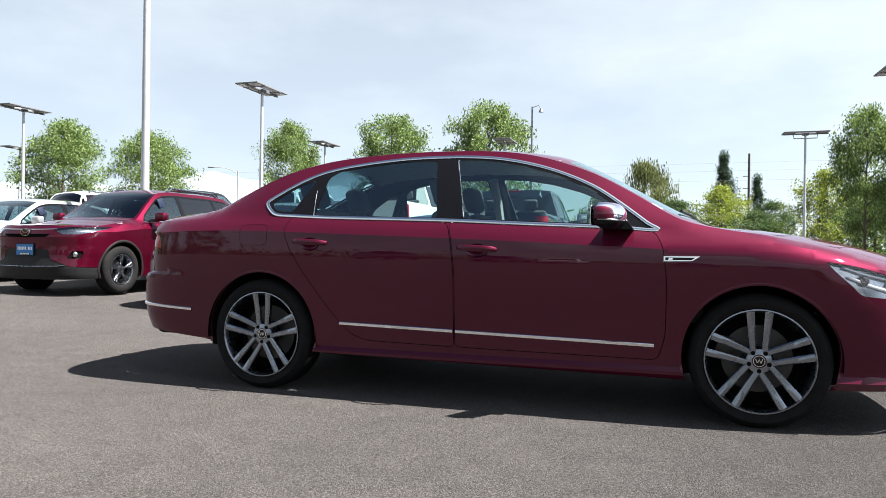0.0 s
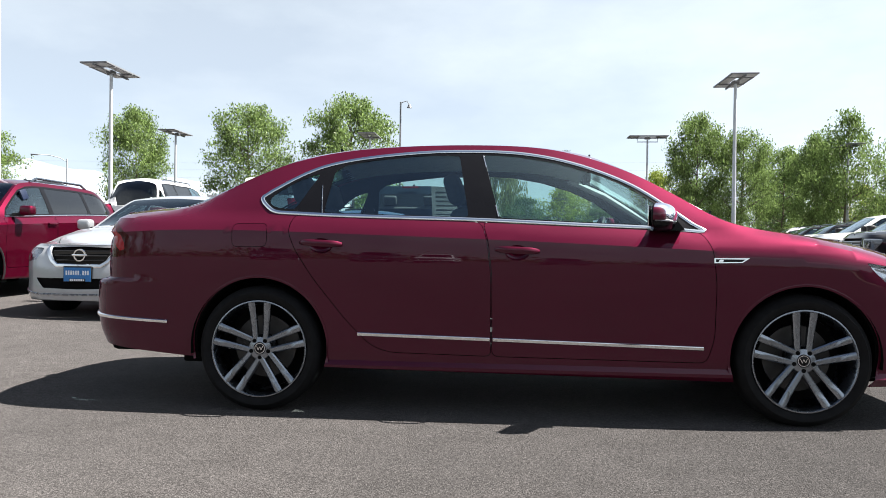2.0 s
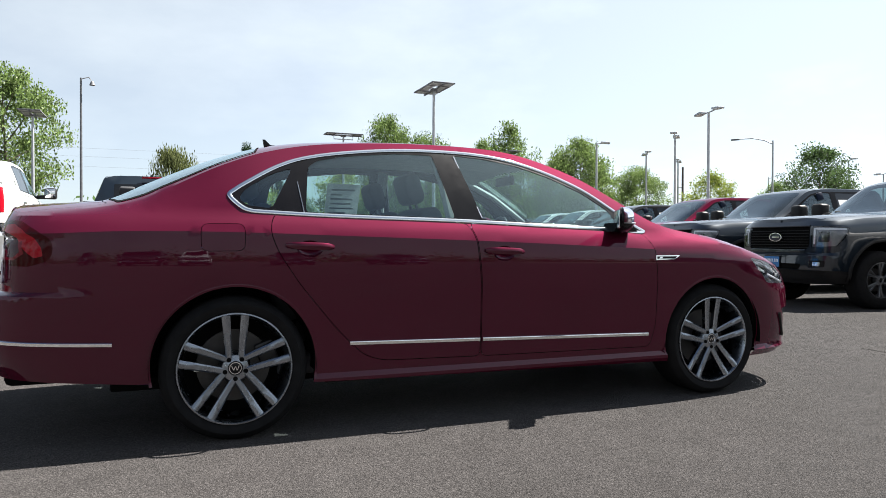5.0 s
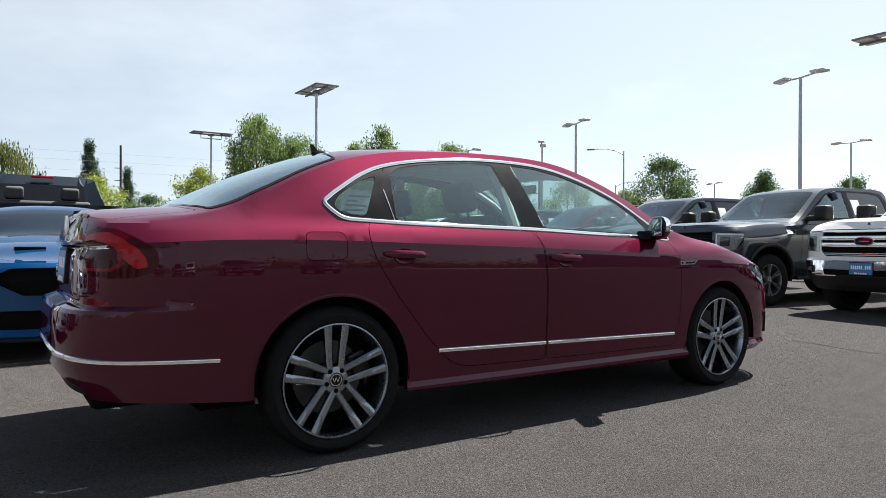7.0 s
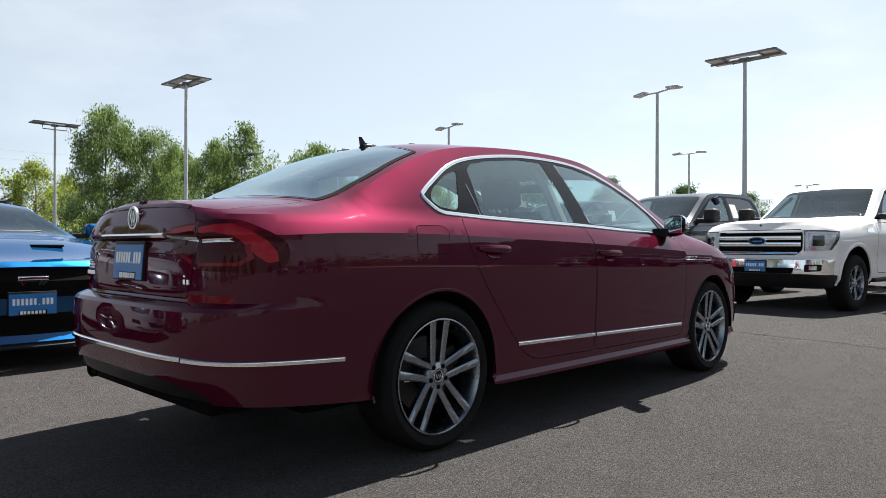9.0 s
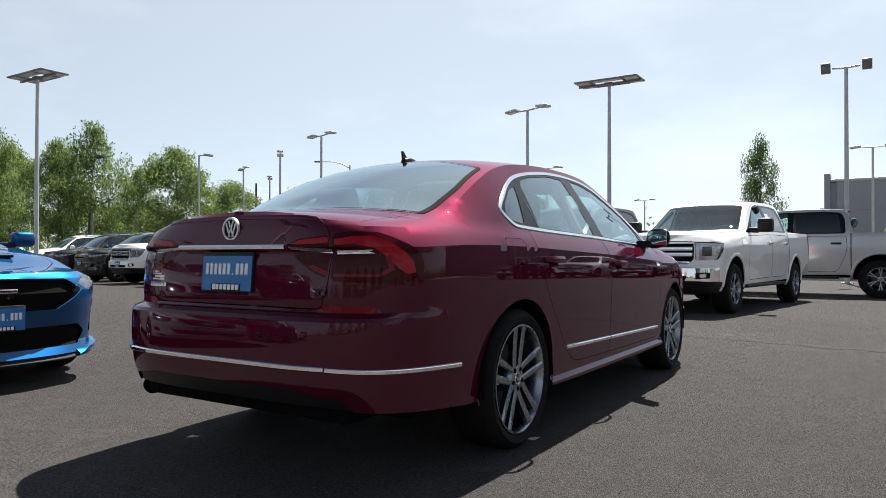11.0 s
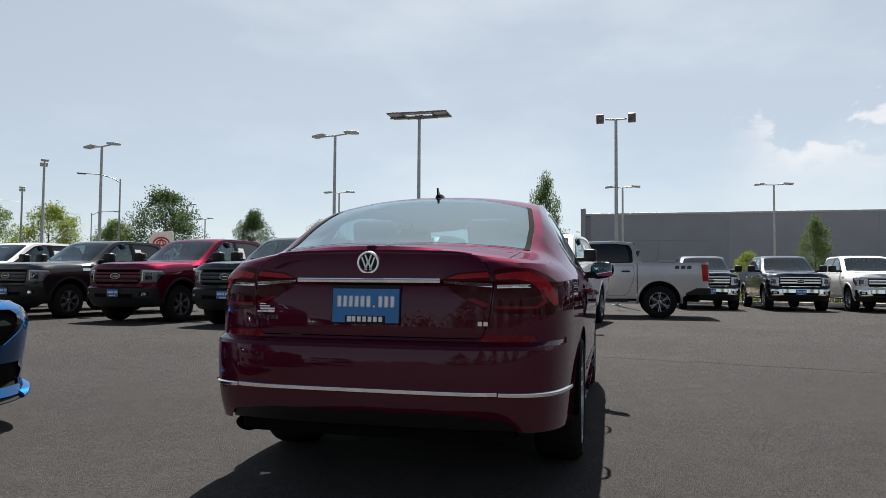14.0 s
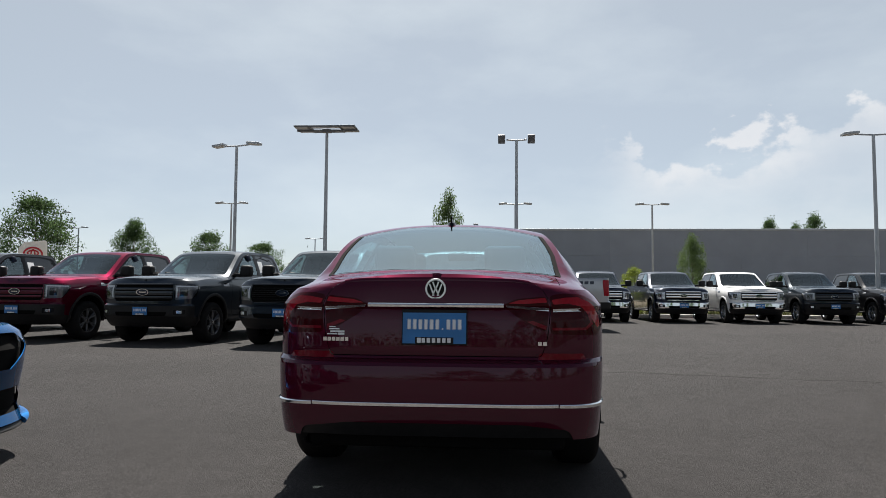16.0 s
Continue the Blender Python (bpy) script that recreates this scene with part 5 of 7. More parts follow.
    low_out = [(pr(0.60), 0.840), (pr(0.78), 0.840), (px(-2.34), 0.868), (px(-2.36), 0.925), (px(-2.375), 0.915), (px(-2.36), 0.876), (pr(0.775), 0.852), (pr(0.60), 0.852)]
    low_in = [(pr(0.47), 0.880), (pr(0.50), 0.866), (pr(0.566), 0.842), (pr(0.570), 0.860), (pr(0.50), 0.884)]
    bar_out = [(pr(0.606), 0.940), (pr(0.755), 0.944), (px(-2.42), 0.936), (pr(0.755), 0.930), (pr(0.606), 0.926)]
    bar_in = [(pr(0.365), 0.956), (pr(0.586), 0.946), (pr(0.584), 0.930), (pr(0.37), 0.945)]
    def oval(p, z, a, b):
        return [(p + a * math.cos(t), z + b * math.sin(t)) for t in np.linspace(0, math.tau, 24, endpoint=False)]
    cups = [("cup", oval(-1.065, 0.890, 0.062, 0.040)), ("cup", oval(-0.035, 0.864, 0.062, 0.040))]
    V, R = B.skirt([("bumper", bumper), ("valance", valance), ("lid", lid), ("rear_door", rear_door), ("front_door", front_door), *cups, ("fuel_flap", fuel), ("dlo", dlo), ("quarter", quarter), ("rear_pane", rear_pane), ("front_pane", front_pane),
                    ("lamp_in", lamp_in), ("lamp_out", lamp_out), ("band", band), ("band_in", band_in), ("low_out", low_out), ("low_in", low_in), ("bar_out", bar_out), ("bar_in", bar_in), ("reflector", reflector), ("headlamp", headlamp), ("vent", vent)],
                   [(rear_door, 0.0035), (front_door, 0.0035), (fuel, 0.0025), (lid, 0.004)],
                   extra=[[(-1.80, 0.668), (-2.05, 0.678), (pr(0.79), 0.692)]])
    windscreen = corner_cut([(1.03, -0.70), (1.13, -0.5), (1.20, 0), (1.13, 0.5), (1.03, 0.70), (0.62, 0.605), (0.42, 0.555), (0.455, 0.3), (0.465, 0), (0.455, -0.3), (0.42, -0.555), (0.62, -0.605)], 0.05)
    backlight = corner_cut([(-1.915, -0.648), (-1.965, -0.45), (-1.995, 0), (-1.965, 0.45), (-1.915, 0.648), (-1.60, 0.638), (-1.285, 0.588), (-1.232, 0.3), (-1.218, 0), (-1.232, -0.3), (-1.285, -0.588), (-1.60, -0.638)], 0.025)
    bonnet = corner_cut([(1.20, -0.705), (1.235, -0.4), (1.265, 0), (1.235, 0.4), (1.20, 0.705), (1.7, 0.69), (2.05, 0.60), (2.19, 0.3), (2.215, 0), (2.19, -0.3), (2.05, -0.60), (1.7, -0.69)], 0.05)
    bootlid = corner_cut([(-1.985, -0.50), (-2.022, 0), (-1.985, 0.50), (-1.955, 0.615), (-2.3, 0.605), (-2.9, 0.602), (-2.9, -0.602), (-2.3, -0.605), (-1.955, -0.615)], 0.03)
    TV, T = B.tops([("bonnet", bonnet), ("bootlid", bootlid), ("windscreen", windscreen), ("backlight", backlight)], [(bonnet, 0.004), (bootlid, 0.004)])
    def join(a, b):
        me = bpy.data.meshes.new("t")
        b.to_mesh(me); b.free()
        a.from_mesh(me)
        bpy.data.meshes.remove(me)
        bmesh.ops.remove_doubles(a, verts=a.verts, dist=0.0015)
        return a
    body = part("body", join(B.sheet(V, R["body"]), B.top_sheet(TV, T["body"])), RED, car, smooth=24)
    part("bonnet", B.top_sheet(TV, T["bonnet"]), RED, car, smooth=17)
    lid_ob = part("boot_lid", join(B.sheet(V, R["lid"]), B.top_sheet(TV, T["bootlid"])), RED, car, smooth=17)
    bump = part("rear_bumper", B.sheet(V, R["bumper"]), RED, car, smooth=17)
    part("valance", B.sheet(V, R["valance"], out=-0.012), TRIM, bump, "matt black lower insert")
    part("windscreen", B.top_sheet(TV, T["windscreen"]), GLASS, car, "clear windscreen")
    rear_glass = part("rear_window", B.top_sheet(TV, T["backlight"]), REARGLASS, car, "tinted rear window")
    # the black printed border, wide at the sides and a thin seal above and below
    edge = []
    for a, b in zip(backlight, backlight[1:] + backlight[:1]):
        n = max(1, int(math.dist(a, b) / 0.03))
        edge += [(a[0] + (b[0] - a[0]) * i / n, a[1] + (b[1] - a[1]) * i / n) for i in range(n)]
    bm = bmesh.new()
    rows = []
    for x, y in edge:
        ix, iy = x * 0.985 - 1.605 * 0.015, y * (1 - 0.026 / 0.62)
        rows.append([bm.verts.new((u, v, B.Z(u, v) + 0.003)) for u, v in ((x, y), (ix, iy))])
    for i in range(len(rows)):
        a, b = rows[i], rows[(i + 1) % len(rows)]
        bm.faces.new((a[0], b[0], b[1], a[1]))
    bmesh.ops.recalc_face_normals(bm, faces=bm.faces)
    part("glass_border", bm, LINER, rear_glass, "black printed glass border")
    for sd, nm in ((-1, "right"), (1, "left")):
        for k, door in (("rear_door", "rear_door"), ("front_door", "front_door")):
            d = part("door", B.sheet(V, R[k], (sd,)), RED, car, smooth=17)
            hx, hz = (-1.065, 0.902) if k == "rear_door" else (-0.035, 0.876)
            # a bowl sunk into the door and a bar over it
            bm = bmesh.new()
            rings = []
            for f, dp in ((1.0, 0.0), (0.92, 0.006), (0.75, 0.014), (0.45, 0.020), (0.12, 0.022)):
                rings.append([bm.verts.new(B.P(q, z, sd, -dp)) for q, z in oval(hx, hz - 0.012, 0.062 * f, 0.040 * f)])
            for a, b in zip(rings, rings[1:]):
                for j in range(len(a)):
                    bm.faces.new((a[j], a[(j + 1) % len(a)], b[(j + 1) % len(a)], b[j]))
            bm.faces.new(rings[-1])
            part("handle_cup", bm, RED, d)
            bm = bmesh.new()
            rows = []
            for f in np.linspace(-1, 1, 17):
                q, n = B.P(hx + f * 0.115, hz - 0.004 * f, sd), B.N(hx, hz, sd)
                w, o = 0.0165 * (1 - 0.45 * f**6) + 0.002 * (1 - f * f), 0.034 * (1 - abs(f)**4) + 0.002
                ring = []
                for i in range(10):
                    a = math.tau * i / 10
                    ring.append(bm.verts.new(q + n * (o + 0.010 * math.cos(a)) + Vector((0, 0, w * math.sin(a)))))
                rows.append(ring)
            for a, b in zip(rows, rows[1:]):
                for j in range(10):
                    bm.faces.new((a[j], a[(j + 1) % 10], b[(j + 1) % 10], b[j]))
            bm.faces.new(rows[0]); bm.faces.new(rows[-1])
            part("handle", bm, RED, d, "red bar handle")
            t0, t1, z0, z1 = (-0.868, -0.172, 0.427, 0.413) if k == "rear_door" else (-0.156, 0.906, 0.4125, 0.390)
            part("door_moulding", B.strip([(p, z0 + (z1 - z0) * (p - t0) / (t1 - t0)) for p in np.linspace(t0, t1, 24)], 0.024, 0.010, sd), CHROME, d, "chrome strip")
        part("window", B.sheet(V, R["quarter"], (sd,), -0.003), GLASS, car, "quarter window")
        part("window", B.sheet(V, R["rear_pane"], (sd,), -0.003), GLASS, car, "tinted side window")
        part("window", B.sheet(V, R["front_pane"], (sd,), -0.003), GLASS, car, "tinted side window")
        part("window_pillar", B.sheet(V, R["dlo"], (sd,)), GLOSSBLACK, car, "gloss black pillar trim")
        part("window_surround", B.strip(resample(dlo, 0.04), 0.021, 0.006, sd, True), CHROME, car, "chrome surround")
        part("window_seal", B.strip([(-1.08 - 0.02 * f, 1.06 + 0.16 * f) for f in np.linspace(0, 1, 6)], 0.006, 0.003, sd), ALLOY, car)
        bm = B.strip([(-0.222, 1.395), (-0.133, 1.050)], 0.007, 0.004, sd)
        part("window_seal", bm, REFLECTOR, car)
        part("door_gap", B.strip([(-1.118 + 0.06, 1.338), (-1.225, 1.070)], 0.006, 0.0012, sd), LINER, car)
        part("door_gap", B.strip([(-0.272, 1.418), (-0.222, 1.032)], 0.006, 0.0012, sd), LINER, car)
        part("fuel_flap" if sd < 0 else "flank_flap", B.sheet(V, R["fuel_flap"], (sd,)), RED, car, smooth=17)
        # lamps
        lo = part("tail_lamp", B.sheet(V, R["lamp_out"], (sd,)), DARKLENS, car, "smoked red tail lamp")
        li = part("tail_lamp", B.sheet(V, R["lamp_in"], (sd,)), DARKLENS, lid_ob, "smoked red tail lamp")
        part("light_guide", B.sheet(V, R["band"], (sd,)), REDLENS, lo, "bright red light guide")
        part("light_guide", B.sheet(V, R["band_in"], (sd,)), REDLENS, li, "bright red light guide")
        part("light_guide", B.sheet(V, R["low_out"], (sd,)), DIMRED, lo)
        part("light_guide", B.sheet(V, R["low_in"], (sd,)), DIMRED, li)
        part("lamp_strip", B.sheet(V, R["bar_out"], (sd,)), REFLECTOR, lo, "silver strip")
        part("lamp_strip", B.sheet(V, R["bar_in"], (sd,)), REFLECTOR, li, "silver strip")
        part("reflector", B.sheet(V, R["reflector"], (sd,)), DIMRED, bump, "red reflector")
        hl = part("headlamp", B.sheet(V, R["headlamp"], (sd,), -0.002), LAMPGLASS, car, "clear headlamp")
        part("lamp_bowl", B.sheet(V, R["headlamp"], (sd,), -0.035), REFLECTOR, hl)
        part("light_strip", B.strip([(px(q), z - 0.004) for q, z in ((1.86, 0.765), (1.95, 0.722), (2.04, 0.698), (2.12, 0.68))], 0.014, 0.004, sd, base=-0.016), LETTER, hl, "white light strip")
        part("light_strip", B.strip([(px(q), z) for q, z in ((1.86, 0.808), (1.95, 0.778), (2.08, 0.752))], 0.012, 0.004, sd, base=-0.016), REFLECTOR, hl)
        for q in (1.93, 2.06):
            bm = bmesh.new()
            c = B.P(px(q), 0.745 - (q - 1.93) * 0.2, sd, -0.03)
            bmesh.ops.create_uvsphere(bm, u_segments=14, v_segments=8, radius=0.028, matrix=Matrix.Translation(c))
            part("projector", bm, GLOSSBLACK, hl)
        part("air_vent", B.sheet(V, R["vent"], (sd,), -0.02), TRIM, car, "black air vent")
        part("vent_blade", B.strip([(pf(0.845), 0.47), (pf(0.80), 0.32)], 0.02, 0.015, sd), GLOSSBLACK, car)
        # fender badge: chrome wedge with a dark field
        bd = part("side_badge", B.pad([(0.948, 0.823), (1.085, 0.826), (1.122, 0.850), (0.948, 0.849)], 0.004, sd), CHROME, car, "chrome wedge badge")
        part("badge_field", B.pad([(0.956, 0.829), (1.082, 0.831), (1.098, 0.843), (0.956, 0.843)], 0.0015, sd, 0.004), GLOSSBLACK, bd)
        bm = B.pad([(0.968, 0.831), (0.990, 0.831), (0.994, 0.841), (0.974, 0.841)], 0.001, sd, 0.0055)
        part("badge_marking", bm, CHROME, bd)
        # door mirror
        mr = new("door_mirror")
        mr.parent = car
        bm = bmesh.new()
        bmesh.ops.create_uvsphere(bm, u_segments=24, v_segments=14, radius=1.0)
        for v in bm.verts:
            c = v.co.copy()
            sgn = lambda q, e: math.copysign(abs(q)**e, q)
            x, y, z = sgn(c.x, 0.8), sgn(c.y, 0.7), sgn(c.z, 0.75)
            x = x * (0.078 if x > 0 else 0.030)
            v.co = Vector((0.665 + x, sd * (0.958 + y * 0.098), 1.052 + z * (0.070 - 0.008 * y) + 0.006 * y))
        def swept(k):
            """The shell's outer end stands further back."""
            for v in k.verts:
                v.co.x -= 0.5 * (abs(v.co.y) - 0.958)
            return k
        top = bm.copy()
        bmesh.ops.bisect_plane(top, geom=top.verts[:] + top.edges[:] + top.faces[:], plane_co=(0, 0, 1.034), plane_no=(0, 0, 1), clear_inner=True)
        rim = bm.copy()
        bmesh.ops.bisect_plane(top, geom=top.verts[:] + top.edges[:] + top.faces[:], plane_co=(0.660, 0, 0), plane_no=(1, 0, 0), clear_inner=True)
        bmesh.ops.bisect_plane(rim, geom=rim.verts[:] + rim.edges[:] + rim.faces[:], plane_co=(0.658, 0, 0), plane_no=(1, 0, 0), clear_outer=True)
        part("mirror_rim", swept(rim), GLOSSBLACK, mr, "black mirror rim")
        bmesh.ops.bisect_plane(bm, geom=bm.verts[:] + bm.edges[:] + bm.faces[:], plane_co=(0, 0, 1.028), plane_no=(0, 0, 1), clear_outer=True)
        bmesh.ops.bisect_plane(bm, geom=bm.verts[:] + bm.edges[:] + bm.faces[:], plane_co=(0.660, 0, 0), plane_no=(1, 0, 0), clear_inner=True)
        part("mirror_cap", swept(top), RED, mr, "red mirror cap")
        part("mirror_base", swept(bm), GLOSSBLACK, mr, "black lower shell")
        bm = bmesh.new()
        box(bm, 0.664, 0.738, min(sd * 0.90, sd * 1.040), max(sd * 0.90, sd * 1.040), 1.027, 1.035, 0.003)
        part("turn_signal", swept(bm), LAMPFACE, mr, "clear turn signal strip")
        bm = bmesh.new()
        box(bm, -0.0015, 0.0015, -0.088, 0.088, -0.050, 0.052, 0.001, m=Matrix.Translation((0.633, sd * 0.958, 1.052)) @ Matrix.Rotation(sd * 0.4636, 4, "Z"))
        part("mirror_glass", bm, CHROME, mr, "mirror glass")
        bm = bmesh.new()
        prism(bm, [(0.64, 0.985), (0.80, 0.985), (0.76, 1.035), (0.66, 1.035)], "y", min(sd * 0.80, sd * 0.92), max(sd * 0.80, sd * 0.92))
        part("mirror_foot", bm, GLOSSBLACK, mr)
        # bumper moulding
        ps = np.linspace(px(-1.925), pr(0.632), 40)
        def mz(p):
            return 0.468 + 0.027 * min(1, (px(-1.925) - p) / 0.7)
        part("bumper_moulding", B.strip([(p, mz(p)) for p in ps], 0.022, 0.010, sd), CHROME, bump, "chrome strip")
        for k, (ax, ar, az) in enumerate(B.arches):
            arch_liner(car, ax, ar + 0.004, az, 0.875, 0.52, sd)
            part("arch_lip", B.strip([(ax + (ar + 0.006) * math.cos(a), az + (ar + 0.006) * math.sin(a)) for a in np.linspace(-0.2, math.pi + 0.2, 34)], 0.014, 0.0012, sd), RED, car)
            w = wheel(car, ax, sd * 0.876, 0.335, 0.335, 0.257, 0.235, "twin", sd, ALLOY)
            if sd < 0 and ax < 0:
                part("paper_tag", boxes((-0.182, -0.136, 0.046, 0.049, -0.008, 0.026)), LETTER, w, "white paper tag behind the spokes", smooth=0)
    ps = np.linspace(pr(0.626), pr(0.0), 24)
    bm = B.strip([(p, 0.495) for p in ps], 0.022, 0.010, -1)
    B.strip([(p, 0.495) for p in ps], 0.022, 0.010, 1, bm=bm)
    part("bumper_moulding", bm, CHROME, bump, "chrome strip")
    bm = B.strip([(p, 0.956) for p in np.linspace(pr(0.352), pr(0), 16)], 0.020, 0.010, -1)
    B.strip([(p, 0.956) for p in np.linspace(pr(0.352), pr(0), 16)], 0.020, 0.010, 1, bm=bm)
    part("chrome_bar", bm, CHROME, lid_ob, "chrome bar")
    # lid details
    def on_lid(y, z, out=0.0):
        return B.P(pr(y), z, -1 if y <= 0 else 1, out)
    bm = B.strip([(p, B.t("zt", p) - 0.004) for p in np.linspace(pr(0.585), pr(0.004), 30)], 0.020, 0.003, -1)
    B.strip([(p, B.t("zt", p) - 0.004) for p in np.linspace(pr(0.585), pr(0.004), 30)], 0.020, 0.003, 1, bm=bm)
    part("lid_lip", bm, RED, lid_ob)
    bm = bmesh.new()
    rows = []
    for y in np.linspace(-0.020, 0.020, 5):
        zt = B.t("zt", pr(y))
        q = on_lid(y, zt)
        rows.append([bm.verts.new((q.x + dx, y, B.Z(q.x + dx, y) + up)) for dx, up in ((0.040, 0.001), (0.028, 0.002), (0.018, 0.002), (0.010, 0.003))] + [bm.verts.new(on_lid(y, zt - dz, up)) for dz, up in ((0.004, 0.004), (0.016, 0.003), (0.022, 0.0))])
    for a, b in zip(rows, rows[1:]):
        for i in range(6):
            bm.faces.new((a[i], a[i + 1], b[i + 1], b[i]))
    bmesh.ops.recalc_face_normals(bm, faces=bm.faces)
    part("lid_crown", bm, RED, lid_ob)
    em = new("rear_emblem")
    em.parent = lid_ob
    c = on_lid(0, 1.032, 0.004)
    bm = bmesh.new()
    lathe(bm, [(0.0001, -0.004), (0.048, -0.004), (0.048, 0.004)], 40, "x", Matrix.Translation(c))
    part("emblem_field", bm, GLOSSBLACK, em)
    bm = bmesh.new()
    lathe(bm, [(0.0405, 0.0), (0.0415, -0.009), (0.0495, -0.009), (0.051, 0.0), (0.0405, 0.0)], 40, "x", Matrix.Translation(c))
    part("emblem_ring", bm, BADGE, em, "chrome ring", smooth=30)
    for dy, dz, tl, ln in ((-0.019, -0.004, 0.36, 0.062), (-0.0065, -0.012, -0.36, 0.045), (0.0065, -0.012, 0.36, 0.045), (0.019, -0.004, -0.36, 0.062), (-0.008, 0.018, 0.36, 0.036), (0.008, 0.018, -0.36, 0.036)):
        bm = bmesh.new()
        box(bm, -0.008, 0.0, -0.0035, 0.0035, -ln / 2, ln / 2, 0.001, 1, m=Matrix.Translation(c + Vector((0, dy, dz))) @ Matrix.Rotation(tl, 4, "X"))
        part("emblem_bar", bm, BADGE, em, smooth=30)
    pl = number_plate(lid_ob, Matrix.Translation((B.P(pr(0), 0.85, -1).x - 0.006, 0.003, 0.849)) @ Matrix.Rotation(math.pi, 4, "Z") @ Matrix.Rotation(-0.08, 4, "Y"), 0.305, 0.152, True)
    bm = bmesh.new()
    for i in range(6):
        y = 0.535 - i * 0.0215
        c = on_lid(y, 0.790, 0.001)
        box(bm, c.x - 0.003, c.x + 0.003, y - 0.0085, y + 0.0085, 0.781, 0.799)
    part("lettering_badge", bm, CHROME, lid_ob, "chrome badge bars")
    bm = bmesh.new()
    for i in range(2):
        y = -0.497 - i * 0.024
        c = on_lid(y, 0.777, 0.001)
        box(bm, c.x - 0.003, c.x + 0.003, y - 0.009, y + 0.009, 0.768, 0.786)
    part("lettering_badge", bm, CHROME, lid_ob, "chrome badge bars")
    bm = bmesh.new()
    for y, z, w, hh in ((0.49, 0.838, 0.05, 0.006), (0.475, 0.826, 0.07, 0.008), (0.50, 0.814, 0.05, 0.006), (0.455, 0.815, 0.03, 0.010), (0.50, 0.848, 0.03, 0.005)):
        c = on_lid(y, z, 0.0008)
        box(bm, c.x - 0.001, c.x + 0.001, y - w / 2, y + w / 2, z - hh / 2, z + hh / 2)
    part("dealer_sticker", bm, LETTER, lid_ob, "white sticker bars")
    # oval tail pipe tucked under the bumper
    bm = bmesh.new()
    lathe(bm, [(0.034, 0.12), (0.036, 0.0), (0.031, 0.0), (0.030, 0.12), (0.0001, 0.12)], 24, "x", Matrix.Translation((-2.385, 0.575, 0.308)) @ Matrix.Diagonal((1, 1.7, 1, 1)))
    part("tail_pipe", bm, LINER, car, "dark oval tail pipe")
    part("underbody", boxes((-1.95, 2.0, -0.60, 0.60, 0.21, 0.27), (-0.99, 0.99, -0.868, 0.868, 0.238, 0.27), bevel=0.012), LINER, car)
    part("boot_floor", boxes((-2.38, -1.85, -0.62, 0.62, 0.27, 0.60), bevel=0.03), LINER, car)
    part("engine_tray", boxes((1.1, 2.0, -0.62, 0.62, 0.27, 0.60), bevel=0.03), LINER, car)
    # roof aerial
    bm = bmesh.new()
    zr = B.Z(-1.10, 0)
    prof = [(-1.165, zr - 0.01), (-1.176, zr + 0.052), (-1.162, zr + 0.052), (-1.135, zr + 0.024), (-1.08, zr + 0.010), (-1.03, zr - 0.012)]
    prism(bm, prof, "y", -0.005, 0.005)
    lathe(bm, [(0.0001, 0.018), (0.45, 0.015), (0.8, 0.006), (1.0, -0.02)], 20, "z", Matrix.Translation((-1.10, 0, zr + 0.004)) @ Matrix.Diagonal((0.08, 0.030, 1, 1)))
    part("roof_aerial", bm, GLOSSBLACK, car, "black shark fin aerial")
    for sd in (-1, 1):
        bm = bmesh.new()
        tube(bm, [(1.16, sd * 0.15 + 0.2, 1.055), (1.10, sd * 0.15 - 0.1, 1.09), (1.04, sd * 0.15 - 0.35, 1.10)], 0.008, 6)
        part("wiper", bm, TRIM, car)
    # cabin
    part("headliner", B.top_sheet(TV, [f for f in T["body"] if -1.2 < TV[f][:, 0].mean() < 0.45 and abs(TV[f][:, 1]).max() < 0.56], -0.035), LIGHTTRIM, car)
    cab = new("cabin")
    cab.parent = car
    part("floor", boxes((-1.2, 1.0, -0.72, 0.72, 0.26, 0.36), (-1.75, -1.15, -0.70, 0.70, 0.9, 1.0), bevel=0.02), CABIN, cab)
    bm = bmesh.new()
    prism(bm, [(0.55, 0.60), (0.58, 0.92), (0.75, 1.0), (1.15, 1.0), (1.15, 0.5), (0.62, 0.5)], "y", -0.72, 0.72)
    part("dashboard", bm, TRIM, cab)
    part("rear_shelf", boxes((-1.85, -1.35, -0.62, 0.62, 1.02, 1.06), bevel=0.01), CABIN, cab)
    for sd in (-1, 1):
        part("door_card", B.sheet(V, R["rear_door"] + R["front_door"] + R["body"] + R["fuel_flap"] + R["lid"] + R["bumper"] + R["valance"], (sd,), -0.030), LINER, cab, smooth=17)
        seat(cab, 0.10, sd * 0.37)
        bm = bmesh.new()
        tube(bm, [(0.93, sd * 0.70, 1.08), (0.62, sd * 0.615, 1.26), (0.36, sd * 0.565, 1.37)], 0.024, 8)
        part("pillar_trim", bm, LIGHTTRIM, cab)
        bm = bmesh.new()
        tube(bm, [(-0.26, sd * 0.74, 1.0), (-0.27, sd * 0.62, 1.25), (-0.28, sd * 0.52, 1.39)], 0.035, 8)
        part("pillar_trim", bm, LIGHTTRIM, cab)
    seat(cab, -0.82, 0.0, wide=1.25)
    steering_wheel(cab, 0.50, 0.37, 0.93)
    part("rear_mirror", boxes((0.40, 0.43, -0.12, 0.12, 1.30, 1.36), bevel=0.01), TRIM, cab)
    # a price sheet stuck inside the far rear window
    bm = bmesh.new()
